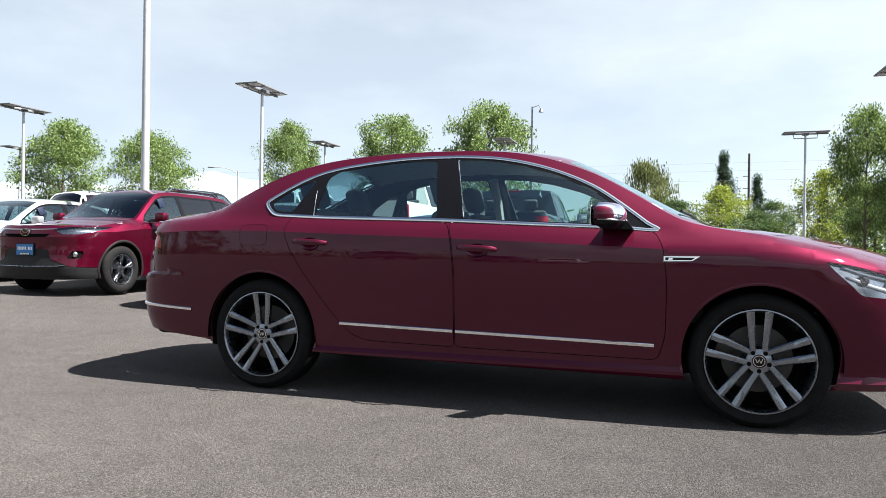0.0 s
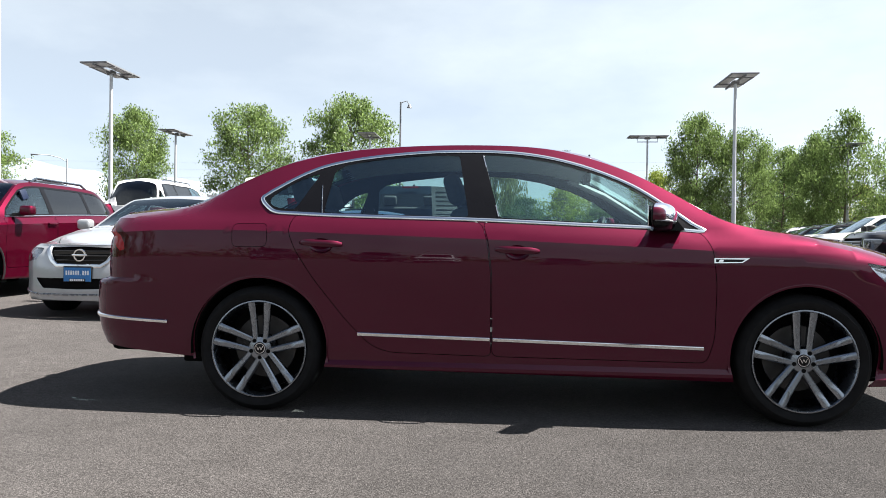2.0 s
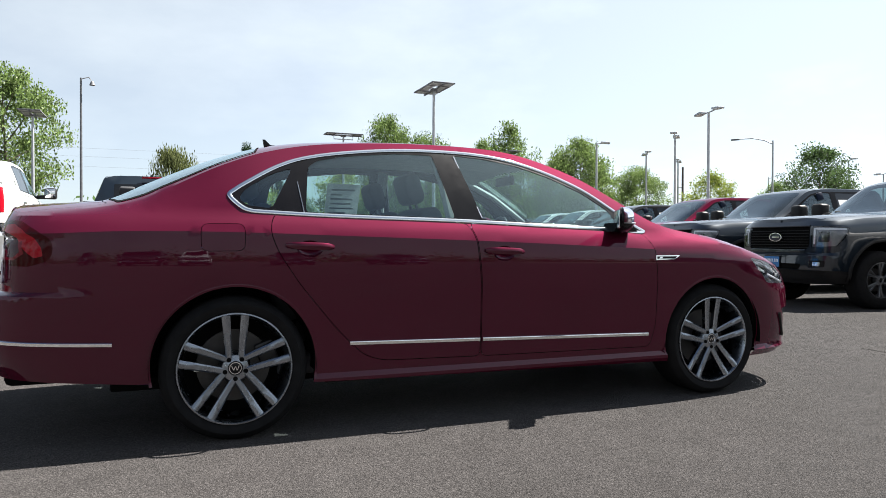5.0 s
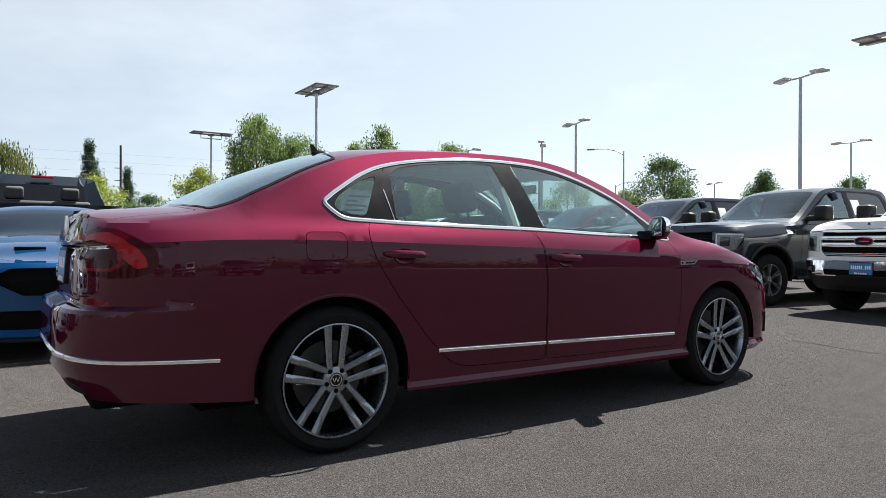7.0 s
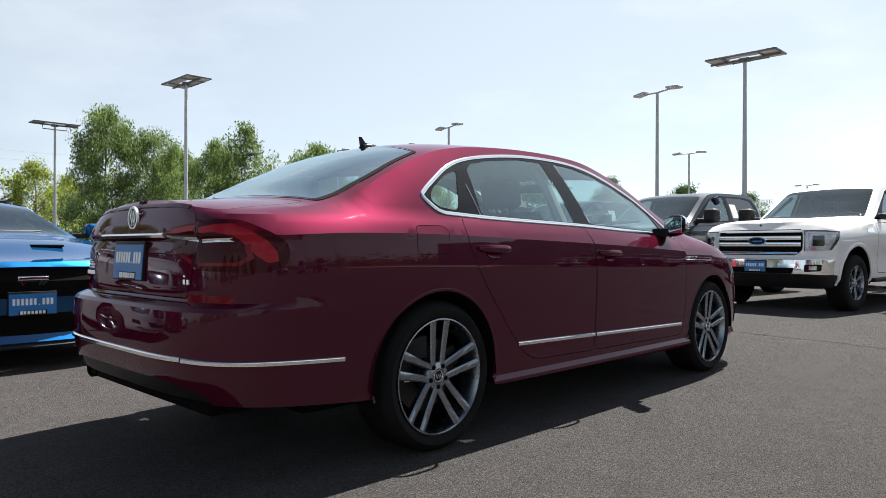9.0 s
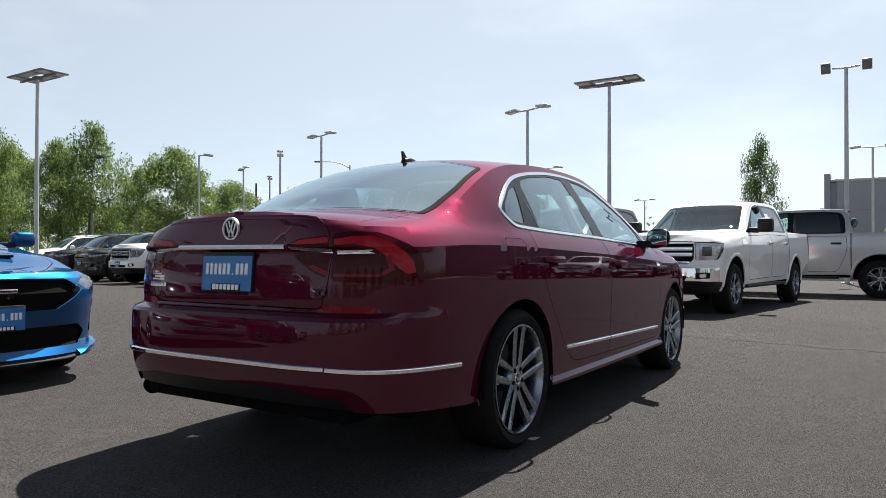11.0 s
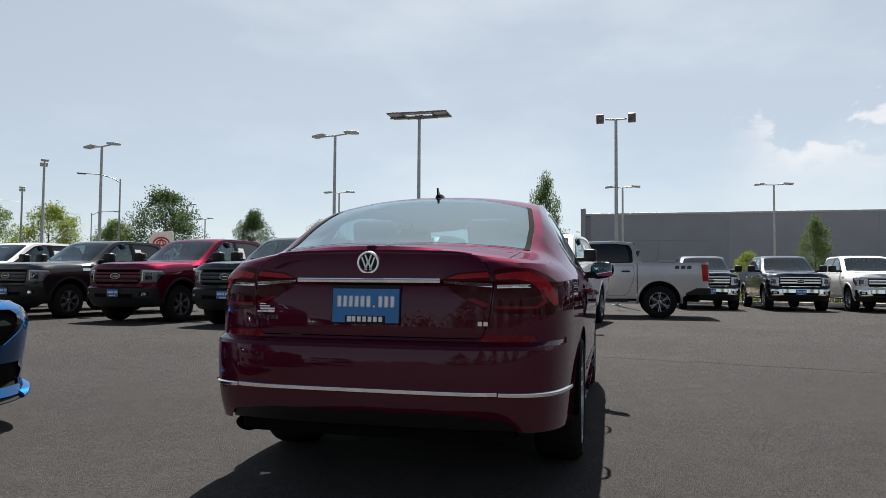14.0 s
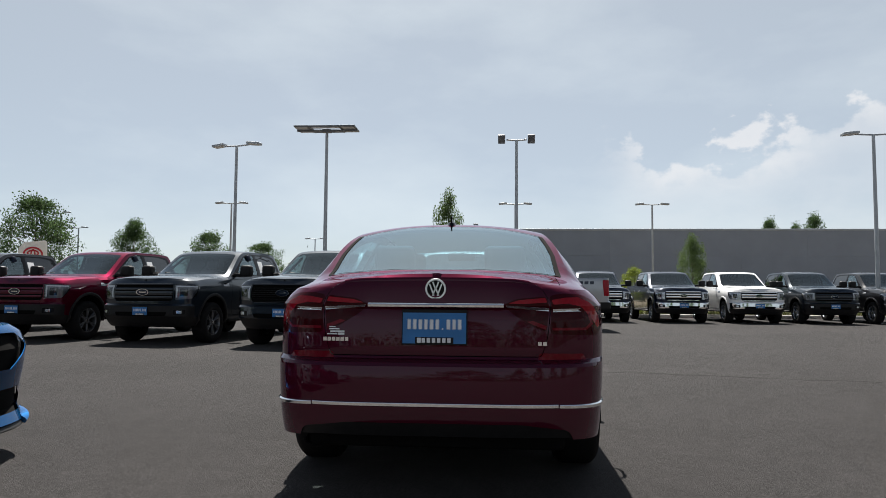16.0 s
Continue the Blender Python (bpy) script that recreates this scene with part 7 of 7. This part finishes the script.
# ---- the other cars ----
def parked_car(name, label, cat, x, y, ang, colour, S, group="", h=0.055):
    """A parked car; the origin is on the ground under the middle of its nose, which points along +x. S: its measures and features."""
    t = thing(name, label, cat, pose(x, y, gz(x, y), 0, 0, ang), group)
    L, W, H = S["L"], S["W"], S["H"]
    fa, wb = S["fo"], S["wb"]
    xc, xwt, xre, xd = S["cowl"], S["wtop"], S["rend"], S["deck"]
    zn, zcw, zd = S["nose"], S["zcowl"], S["zdeck"]
    zbf, zbr = S["beltf"], S["beltr"]
    xm = (xwt + xre) / 2
    yr = S.get("yroof", 0.60)
    ne, cu = S.get("nf", 3.2), S.get("corner", 0.85)
    B = Body(h=h, yref=W, xr=-L, xr0=-L + 0.75, nr=4.2, xf=0.0, xf0=-cu, nf=ne, wide=1.0, bow=0.014, crown=2.4,
        arches=[(-fa, S["arch"], S["R"] + 0.01), (-fa - wb, S["arch"], S["R"] + 0.01)],
        low=[(0.15, W - 0.11), (0.21, W - 0.05), (0.27, W - 0.025), (0.45, W - 0.02), (0.62, W - 0.006)],
        zlow=[(-9, S["clear"] + 0.06), (-L + 0.6, S["clear"] + 0.02), (-0.8, S["clear"]), (0, S["clear"] - 0.01), (9, S["clear"])],
        zk=[(-9, zbr - 0.12), (-L + 0.8, zbr - 0.11), (xc, zbf - 0.10), (-0.6, zn - 0.06), (9, zn - 0.12)],
        yk=[(-9, W - 0.06), (-L + 0.7, W - 0.03), (-L + 1.4, W), (xc, W), (-fa, W), (-0.4, W - 0.03), (9, W - 0.05)],
        zb=[(-9, zbr), (xre, zbr), (xc - 0.1, zbf), (xc + 0.25, zbf - 0.02), (-0.6, zn - 0.01), (9, zn - 0.06)],
        yb=[(-9, W - 0.15), (-L + 0.7, W - 0.12), (xre, W - 0.09), (xc, W - 0.09), (-fa, W - 0.06), (9, W - 0.09)],
        zt=[(-9, zd - 0.02), (-L + 0.5, zd), (xd, zd + 0.01), (xd + (xre - xd) * 0.5, (zd + H) / 2 + 0.02), (xre, H - 0.09), (xre + 0.3, H - 0.055), (xm, H - 0.045), (xwt, H - 0.085), (xwt + (xc - xwt) * 0.5, (H + zcw) / 2 - 0.035), (xc, zcw - 0.03), (xc + 0.2, zcw - 0.05), (-fa, (zn + zcw) / 2), (-0.45, zn + 0.03), (9, zn - 0.01)],
        yt=[(-9, W - 0.24), (xd, W - 0.22), (xre, yr + 0.03), (xm, yr), (xwt, yr + 0.02), (xwt + (xc - xwt) * 0.5, yr + 0.09), (xc, W - 0.155), (-fa, W - 0.14), (9, W - 0.18)],
        zc=[(-L - 0.1, zd), (-L + 0.4, zd + 0.02), (xd - 0.05, zd + 0.04), (xre + 0.05, H - 0.035), (xm, H), (xwt - 0.05, H - 0.045), (xc + 0.12, zcw + 0.01), (-fa, (zn + zcw) / 2 + 0.055), (-0.4, zn + 0.05), (0.1, zn)],
        rin=[(0.15, 0.12), (0.35, 0.02), (0.6, 0.0), (0.72, 0.04), (zd, 0.08)], fin=S["fin"])
    B.top_tables()
    pf, px, pr = B.pf, B.px, B.pr
    e = B.p1 + 0.2
    def F(q):
        """Front shapes are given as (y, z), or (x, z, 0) where they run back along the flank."""
        return [(px(k[0]) if len(k) > 2 else (e if k[0] <= 0 else pf(k[0])), k[1]) for k in q]
    zl = lambda p: B.t("zb", p) + 0.02
    top = lambda p: B.t("zt", p) - 0.055
    a0, a1 = xc - 0.12, S["dlo_rear"]
    ups = [(p, top(p)) for p in np.linspace(xwt + (xc - xwt) * 0.72, a1 + (0.28 if cat == "car" else 0.12), 14)]
    dlo = corner_cut([(a0, zl(a0)), ((a0 + a1) / 2, zl((a0 + a1) / 2)), (a1 + 0.1, zl(a1)), (a1, zl(a1) + 0.05)] + ups[::-1], 0.02)
    bp = S["bpillar"]
    def pane(lo, hi):
        ps = np.linspace(lo, hi, 8)
        ok = [p for p in ps if top(p) - 0.025 > zl(p) + 0.045]
        return corner_cut([(p, zl(p) + 0.022) for p in ok] + [(p, top(p) - 0.03) for p in ok[::-1]], 0.025)
    qs = S.get("qsplit")
    fpane, rpane = pane(bp + 0.05, a0 - 0.06), pane(qs + 0.035 if qs else a1 + 0.12, bp - 0.05)
    qpane = [("qpane", pane(a1 + 0.12, qs - 0.035))] if qs else []
    z0 = S["clear"] + 0.16
    fdoor = corner_cut([(bp + 0.01, B.t("zb", bp) - 0.002), (xc - 0.05, B.t("zb", xc) - 0.004), (xc - 0.02, 0.7), (xc - 0.06, z0), (bp + 0.01, z0)], 0.05)
    rdoor = corner_cut([(bp - 0.01, B.t("zb", bp) - 0.002), (bp - 0.01, z0), (bp - 0.62, z0), (-fa - wb + 0.32, 0.72), (-fa - wb + 0.16, B.t("zb", bp - 0.9) - 0.004)], 0.06)
    regs = [("fdoor", fdoor), ("rdoor", rdoor), ("dlo", dlo), ("fpane", fpane), ("rpane", rpane), *qpane, ("tail", corner_cut([(pr(W * 0.62), zd - 0.24), (px(-L + 0.25), zd - 0.22), (px(-L + 0.32), zd - 0.05), (pr(W * 0.62), zd - 0.05)], 0.03))]
    feats = S["front"]
    for nm, q, *_ in feats:
        regs.append((nm, corner_cut(F(q), 0.015)))
    V, R = B.skirt(regs, [(fdoor, 0.006), (rdoor, 0.006)])
    yw = B.t("yt", xc)
    screen = corner_cut([(xc - 0.02, -yw + 0.05), (xc + 0.08, -yw * 0.6), (xc + 0.13, 0), (xc + 0.08, yw * 0.6), (xc - 0.02, yw - 0.05), (xwt + 0.05, yr - 0.02), (xwt + 0.0, 0), (xwt + 0.05, -yr + 0.02)], 0.05)
    back = corner_cut([(xre - 0.06, -yr + 0.02), (xre, 0), (xre - 0.06, yr - 0.02), (xd + 0.08, W - 0.28), (xd, 0), (xd + 0.08, -W + 0.28)], 0.05)
    nose = -0.30 if ne < 4 else -0.2
    bonnet = corner_cut([(xc + 0.16, -W + 0.20), (xc + 0.24, 0), (xc + 0.16, W - 0.20), (-0.75, W - 0.22), (nose, W * 0.45), (nose + 0.12, 0), (nose, -W * 0.45), (-0.75, -W + 0.22)], 0.06)
    TV, T = B.tops([("bonnet", bonnet), ("screen", screen), ("back", back)], [(bonnet, 0.006)])
    part("body", B.sheet(V, R["body"]), colour, t, smooth=20)
    part("roof", B.top_sheet(TV, T["body"]), S.get("roofmat", colour), t, smooth=20)
    bon = part("bonnet", B.top_sheet(TV, T["bonnet"]), colour, t, smooth=20)
    part("windscreen", B.top_sheet(TV, T["screen"]), SCREEN, t)
    part("headliner", B.top_sheet(TV, [f for f in T["body"] if xre < TV[f][:, 0].mean() < xwt and abs(TV[f][:, 1]).max() < yr - 0.03], -0.03), CABIN, t)
    part("rear_window", B.top_sheet(TV, T["back"]), DARKGLASS, t)
    for nm, q, m_, out in feats:
        sides = (-1, 1)
        if max(k[0] if len(k) < 3 else 9 for k in q) <= 0 or min(k[0] if len(k) < 3 else 9 for k in q) <= 0:
            o = part(nm.split("-")[0], B.sheet(V, R[nm], sides, out), m_, t, smooth=20)
        else:
            for sd in sides:
                o = part(nm.split("-")[0], B.sheet(V, R[nm], (sd,), out), m_, t, smooth=20)
                if nm.startswith("headlamp"):
                    part("lamp_bowl", B.sheet(V, R[nm], (sd,), out - 0.03), ALLOY, o)
    for nm, q, w, th, m_ in S["strips"]:
        path = resample(F(q), 0.05, False)
        if any(len(k) < 3 and k[0] <= 0 for k in q):
            path = [(min(p, B.p1), z) for p, z in path]
            bm = B.strip(path, w, th, -1)
            B.strip(path, w, th, 1, bm=bm)
            part(nm, bm, m_, t)
        else:
            for sd in (-1, 1):
                part(nm, B.strip(path, w, th, sd), m_, t)
    for sd in (-1, 1):
        for k in ("fdoor", "rdoor"):
            d = part("door", B.sheet(V, R[k], (sd,)), colour, t, smooth=20)
            hx = bp + 0.14 if k == "fdoor" else bp - 0.78
            q = B.P(hx, B.t("zk", hx) - 0.01, sd)
            bm = bmesh.new()
            box(bm, q.x - 0.10, q.x + 0.10, min(q.y - sd * 0.01, q.y + sd * 0.035), max(q.y - sd * 0.01, q.y + sd * 0.035), q.z - 0.016, q.z + 0.016, 0.012)
            part("handle", bm, colour, d)
        part("window_frame", B.sheet(V, R["dlo"], (sd,)), GLOSSBLACK, t)
        part("window", B.sheet(V, R["fpane"], (sd,), -0.003), GLASS, t)
        part("window", B.sheet(V, R["rpane"], (sd,), -0.003), GLASS if cat == "car" else DARKGLASS, t)
        if qs:
            part("window", B.sheet(V, R["qpane"], (sd,), -0.003), DARKGLASS, t, "quarter window")
        part("tail_lamp", B.sheet(V, R["tail"], (sd,), 0.003), REDLENS, t)
        if S.get("chrome_belt"):
            part("belt_moulding", B.strip([(p, zl(p) - 0.004) for p in np.linspace(a1 + 0.1, a0, 20)], 0.02, 0.006, sd), CHROME, t)
        part("door_liner", B.sheet(V, R["body"] + R["fdoor"] + R["rdoor"], (sd,), -0.03), LINER, t)
        for ax, ar, az in B.arches:
            arch_liner(t, ax, ar + 0.004, az, W - 0.03, W - 0.4, sd)
            if S.get("cladding"):
                part("arch_cladding", B.strip([(ax + (ar + 0.022) * math.cos(a), az + (ar + 0.022) * math.sin(a)) for a in np.linspace(-0.3, math.pi + 0.3, 24)], 0.036, 0.008, sd), TRIM, t)
            wheel(t, ax, sd * (W - 0.025), S["R"], S["R"], S["rim"], 0.22, S.get("style", "vee"), sd, S.get("rimmat", ALLOY), S.get("spokes", 5), bolts=False)
        mr = new("door_mirror")
        mr.parent = t
        zm = B.t("zb", xc - 0.2) + 0.09
        bm = bmesh.new()
        box(bm, xc - 0.36, xc - 0.22, min(sd * (W + 0.02), sd * (W + 0.21)), max(sd * (W + 0.02), sd * (W + 0.21)), zm - 0.06, zm + 0.08, 0.04, 3)
        part("mirror_shell", bm, colour, mr)
        bm = bmesh.new()
        box(bm, xc - 0.33, xc - 0.25, min(sd * (W - 0.10), sd * (W + 0.05)), max(sd * (W - 0.10), sd * (W + 0.05)), zm - 0.07, zm - 0.02, 0.015)
        part("mirror_arm", bm, TRIM, mr)
        s1 = seat(t, xc - 1.15, sd * 0.38)
        s1.location = (0, 0, S.get("seat", 0.0))
        if S.get("rails"):
            bm = bmesh.new()
            tube(bm, [(xwt - 0.25, sd * (yr - 0.01), H - 0.05), (xwt - 0.40, sd * (yr - 0.01), H + 0.02), (xre + 0.35, sd * (yr - 0.01), H + 0.01), (xre + 0.2, sd * (yr - 0.01), H - 0.06)], 0.018, 8)
            part("roof_rail", bm, ALLOY, t)
        bm = bmesh.new()
        tube(bm, [(xc - 0.05, sd * (yw - 0.09), zcw - 0.07), ((xc + xwt) / 2 - 0.03, sd * ((yw + yr) / 2 - 0.06), (zcw + H) / 2 - 0.09), (xwt - 0.03, sd * (yr - 0.06), H - 0.15)], 0.022, 6)
        part("pillar_trim", bm, CABIN, t)
    bs = seat(t, xc - 2.1, 0, wide=1.2)
    bs.location = (0, 0, S.get("seat", 0.0))
    part("dashboard", boxes((xc - 0.5, xc + 0.02, -W + 0.17, W - 0.17, 0.6, zcw - 0.06), bevel=0.05), TRIM, t)
    steering_wheel(t, xc - 0.55, 0.38, zcw - 0.08)
    part("underbody", boxes((-L + 0.3, -0.3, -W + 0.22, W - 0.22, S["clear"], S["clear"] + 0.12), bevel=0.03), LINER, t)
    bm = bmesh.new()
    tube(bm, [(xc + 0.10, -0.45, zcw + 0.0), (xc + 0.05, 0.1, zcw + 0.03), (xc - 0.02, 0.5, zcw + 0.03)], 0.008, 5)
    part("wiper", bm, TRIM, t)
    if S.get("tag"):
        q = B.P(a0 - 0.52, B.t("zt", a0 - 0.52) - 0.16, 1, 0.02)
        bm = bmesh.new()
        box(bm, -0.065, 0.065, -0.018, 0.018, -0.075, 0.075, 0.012, m=Matrix.Translation(q) @ Matrix.Rotation(0.3, 4, "Y") @ Matrix.Rotation(0.25, 4, "X"))
        part("window_tag", bm, TAG, t, "dark blue clip-on window tag")
        part("window_sheet", B.pad([(a0 - 0.33, zl(a0 - 0.3) + 0.06), (a0 - 0.42, zl(a0 - 0.3) + 0.06), (a0 - 0.42, zl(a0 - 0.3) + 0.18), (a0 - 0.33, zl(a0 - 0.3) + 0.18)], 0.001, -1, -0.003), LETTER, t, "white paper sheet")
    if S.get("plate"):
        number_plate(t, Matrix.Translation((B.P(B.p1, S["plate"], 1).x + 0.012, S.get("platey", 0), S["plate"])))
    return t, B

# blue coupe: wide dark grille, splitter, no chrome
coupe = dict(L=4.79, W=0.955, H=1.385, fo=0.93, wb=2.72, cowl=-1.62, wtop=-2.42, rend=-3.25, deck=-4.15, nose=0.775, zcowl=1.02, zdeck=1.03, beltf=0.965, beltr=1.03,
    arch=0.37, R=0.345, rim=0.25, clear=0.18, yroof=0.56, nf=3.0, corner=0.95, dlo_rear=-3.55, bpillar=-2.85, plate=0.495, style="twin", rimmat=DARKALLOY, seat=-0.05,
    fin=[(0.15, 0.06), (0.22, 0.0), (0.30, 0.06), (0.42, 0.05), (0.54, 0.03), (0.66, 0.02), (0.76, 0.06), (0.80, 0.10)],
    front=[("grille", [(0, 0.535), (0.40, 0.540), (0.56, 0.625), (0.62, 0.675), (0.50, 0.755), (0, 0.762)], LINER, -0.03),
           ("headlamp", [(0.60, 0.715), (0.70, 0.665), (0.86, 0.690), (-0.62, 0.735, 0), (-0.68, 0.775, 0), (0.70, 0.775)], LAMPGLASS, 0.002),
           ("lower_intake", [(0, 0.27), (0.62, 0.275), (0.70, 0.36), (0.62, 0.42), (0, 0.42)], LINER, -0.02),
           ("side_intake", [(0.78, 0.34), (0.86, 0.36), (0.87, 0.47), (0.80, 0.50)], LINER, -0.02),
           ("turn_signal", [(0.80, 0.535), (0.90, 0.545), (-0.55, 0.56, 0), (0.90, 0.585), (0.80, 0.570)], REFLECTOR, 0.004)],
    strips=[("splitter", [(0.0, 0.20), (0.5, 0.20), (0.78, 0.21)], 0.02, 0.025, TRIM), ("winglet", [(0.60, 0.215), (0.76, 0.232), (0.90, 0.268)], 0.034, 0.035, BLUE), ("grille_rim", [(0.40, 0.535), (0.56, 0.618), (0.625, 0.672)], 0.010, 0.004, BLUE)])
cp, CB = parked_car("coupe_car", "bright blue two-door sports coupe with a wide black grille", "car", -2.10, 2.57, -90, BLUE, coupe, "cars parked nose out")
# running animal mark in the grille, as a plain bar with legs
bm = bmesh.new()
gx = CB.P(CB.p1, 0.66, 1).x
box(bm, gx + 0.0, gx + 0.012, -0.10, 0.10, 0.665, 0.695, 0.005, m=None)
for yy, tl in ((-0.09, 0.6), (-0.06, 0.4), (0.06, -0.5), (0.09, -0.7)):
    box(bm, 0, 0.01, -0.008, 0.008, -0.045, 0.0, m=Matrix.Translation((gx, yy, 0.668)) @ Matrix.Rotation(tl, 4, "X"))
part("grille_mark", bm, CHROME, cp)
for yy in (-0.3, 0.3):
    part("bonnet_vent", boxes((-0.85, -0.72, yy - 0.12, yy + 0.12, CB.Z(-0.78, yy) - 0.01, CB.Z(-0.78, yy) + 0.012), bevel=0.008), LINER, cp)

saloon = dict(L=4.87, W=0.915, H=1.53, fo=0.95, wb=2.776, cowl=-1.50, wtop=-2.25, rend=-3.55, deck=-4.25, nose=0.80, zcowl=1.06, zdeck=1.09, beltf=0.98, beltr=1.05,
    arch=0.365, R=0.335, rim=0.225, clear=0.22, yroof=0.58, nf=3.0, corner=0.9, dlo_rear=-3.95, bpillar=-2.72, plate=0.50, chrome_belt=True,
    fin=[(0.15, 0.06), (0.22, 0.01), (0.32, 0.0), (0.45, 0.015), (0.56, 0.02), (0.70, 0.05), (0.80, 0.12)],
    front=[("grille", [(0, 0.590), (0.24, 0.600), (0.30, 0.64), (0.40, 0.79), (0, 0.80)], LINER, -0.02),
           ("headlamp", [(0.50, 0.735), (0.58, 0.650), (0.74, 0.625), (0.86, 0.655), (-0.50, 0.735, 0), (-0.64, 0.805, 0), (0.76, 0.795), (0.52, 0.780)], LAMPGLASS, 0.002),
           ("lower_intake", [(0, 0.335), (0.44, 0.345), (0.56, 0.455), (0, 0.455)], LINER, -0.02),
           ("fog_recess", [(0.74, 0.36), (0.86, 0.38), (0.86, 0.47), (0.76, 0.45)], LINER, -0.015)],
    strips=[("grille_surround", [(0.45, 0.80), (0.33, 0.635), (0.26, 0.592), (0.0, 0.584)], 0.045, 0.016, CHROME), ("grille_bar", [(0.0, 0.645), (0.28, 0.652)], 0.012, 0.004, TRIM), ("grille_bar", [(0.0, 0.695), (0.31, 0.702)], 0.012, 0.004, TRIM), ("grille_bar", [(0.0, 0.745), (0.35, 0.752)], 0.012, 0.004, TRIM), ("lip_moulding", [(0.0, 0.275), (0.55, 0.280), (0.82, 0.32)], 0.02, 0.012, ALLOY)])
sl, SB = parked_car("sedan", "silver four-door sedan with a chrome V-shaped grille", "car", -4.69, 2.66, -90, SILVER, saloon, "cars parked nose out")
bm = bmesh.new()
gx = SB.P(SB.p1, 0.7, 1).x
lathe(bm, [(0.052, 0.0), (0.054, 0.016), (0.068, 0.016), (0.070, 0.0)], 28, "x", Matrix.Translation((gx, 0, 0.705)))
box(bm, gx + 0.002, gx + 0.018, -0.085, 0.085, 0.694, 0.716, 0.004)
part("front_badge", bm, CHROME, sl, "chrome ring and bar")

suv = dict(L=4.70, W=0.93, H=1.70, fo=0.92, wb=2.66, qsplit=-3.42, cowl=-1.32, wtop=-2.02, rend=-3.88, deck=-4.42, nose=0.985, zcowl=1.16, zdeck=1.12, beltf=1.09, beltr=1.20,
    arch=0.40, R=0.365, rim=0.228, clear=0.24, yroof=0.60, nf=3.0, corner=0.85, dlo_rear=-4.12, bpillar=-2.45, plate=0.66, cladding=True, rails=True, chrome_belt=True, tag=True, seat=0.16, style="vee",
    fin=[(0.15, 0.08), (0.28, 0.02), (0.40, 0.0), (0.55, 0.03), (0.72, 0.035), (0.85, 0.02), (0.94, 0.04), (1.0, 0.10)],
    front=[("bumper_lower", [(0, 0.10), (-0.75, 0.10, 0), (-0.60, 0.40, 0), (0.72, 0.42), (0.45, 0.52), (0.40, 0.66), (0, 0.70)], TRIM, -0.004),
           ("grille", [(0, 0.83), (0.36, 0.84), (0.44, 0.885), (0, 0.885)], LINER, -0.02),
           ("headlamp", [(0.46, 0.955), (0.60, 0.88), (0.78, 0.885), (-0.62, 0.97, 0), (-0.75, 1.0, 0), (0.70, 0.99)], LAMPGLASS, 0.002),
           ("fog_recess", [(0.66, 0.53), (0.80, 0.54), (0.82, 0.64), (0.72, 0.65)], LINER, -0.015)],
    strips=[("grille_moulding", [(0.0, 0.945), (0.30, 0.950), (0.52, 0.958)], 0.016, 0.008, CHROME), ("skid_moulding", [(0.0, 0.415), (0.55, 0.425), (0.66, 0.44)], 0.014, 0.008, ALLOY)])
sv, VB = parked_car("suv_car", "ruby red compact SUV with silver roof rails and black lower cladding", "suv", -7.78, 3.10, -90, TRUCKRED, suv, "cars parked nose out")
bm = bmesh.new()
gx = VB.P(VB.p1, 0.9, 1).x
for a, b, dz in ((0.085, 0.055, 0), (0.05, 0.024, 0.012), (0.024, 0.045, -0.004)):
    lathe(bm, [(0.82, 0.0), (0.84, 0.012), (1.0, 0.012), (1.02, 0.0)], 24, "x", Matrix.Translation((gx + 0.005, 0, 0.905 + dz)) @ Matrix.Diagonal((1, a, b, 1)))
part("front_badge", bm, CHROME, sv, "chrome oval rings")
for sd in (-1, 1):
    q = VB.P(VB.pf(0.74), 0.595, sd, -0.01)
    bm = bmesh.new()
    lathe(bm, [(0.0001, 0.015), (0.038, 0.01), (0.045, -0.01)], 18, "x", Matrix.Translation(q))
    part("fog_lamp", bm, REFLECTOR, sv)

saloon2 = dict(saloon, plate=None, tag=True)
parked_car("sedan", "silver-grey four-door sedan beside the red SUV", "car", -10.75, 3.3, -90, SILVER, saloon2, "cars parked nose out")
bigsuv = dict(suv, tag=False, qsplit=-3.75, L=5.1, W=1.0, H=1.80, wb=2.95, fo=0.95, cowl=-1.45, wtop=-2.2, rend=-4.55, deck=-4.92, nose=1.05, zcowl=1.24, beltf=1.17, beltr=1.24, dlo_rear=-4.65, bpillar=-2.75, zdeck=1.2, rim=0.24, R=0.38, arch=0.42)
GH2 = "row of parked pickups"
parked_car("suv_car", "black large SUV parked beside the white pickups", "suv", 9.3, 21.5, 172, BLACKP, bigsuv, GH2)
parked_car("suv_car", "black large SUV at the end of the row", "suv", 9.75, 24.5, 172, BLACKP, bigsuv, GH2)
parked_car("suv_car", "white large SUV at the end of the row", "suv", 10.2, 27.6, 172, WHITE, bigsuv, GH2)
parked_car("suv_car", "white SUV parked behind the silver sedan", "suv", -18.6, 19.0, 90, WHITE, dict(bigsuv, plate=None), "pickups parked nose out behind the first row")
parked_car("suv_car", "white long-roofed SUV with dark rear glass", "suv", -10.7, 19.5, 90, WHITE, dict(bigsuv, plate=None, H=2.0, beltf=1.27, beltr=1.34, zcowl=1.34), "pickups parked nose out behind the first row")
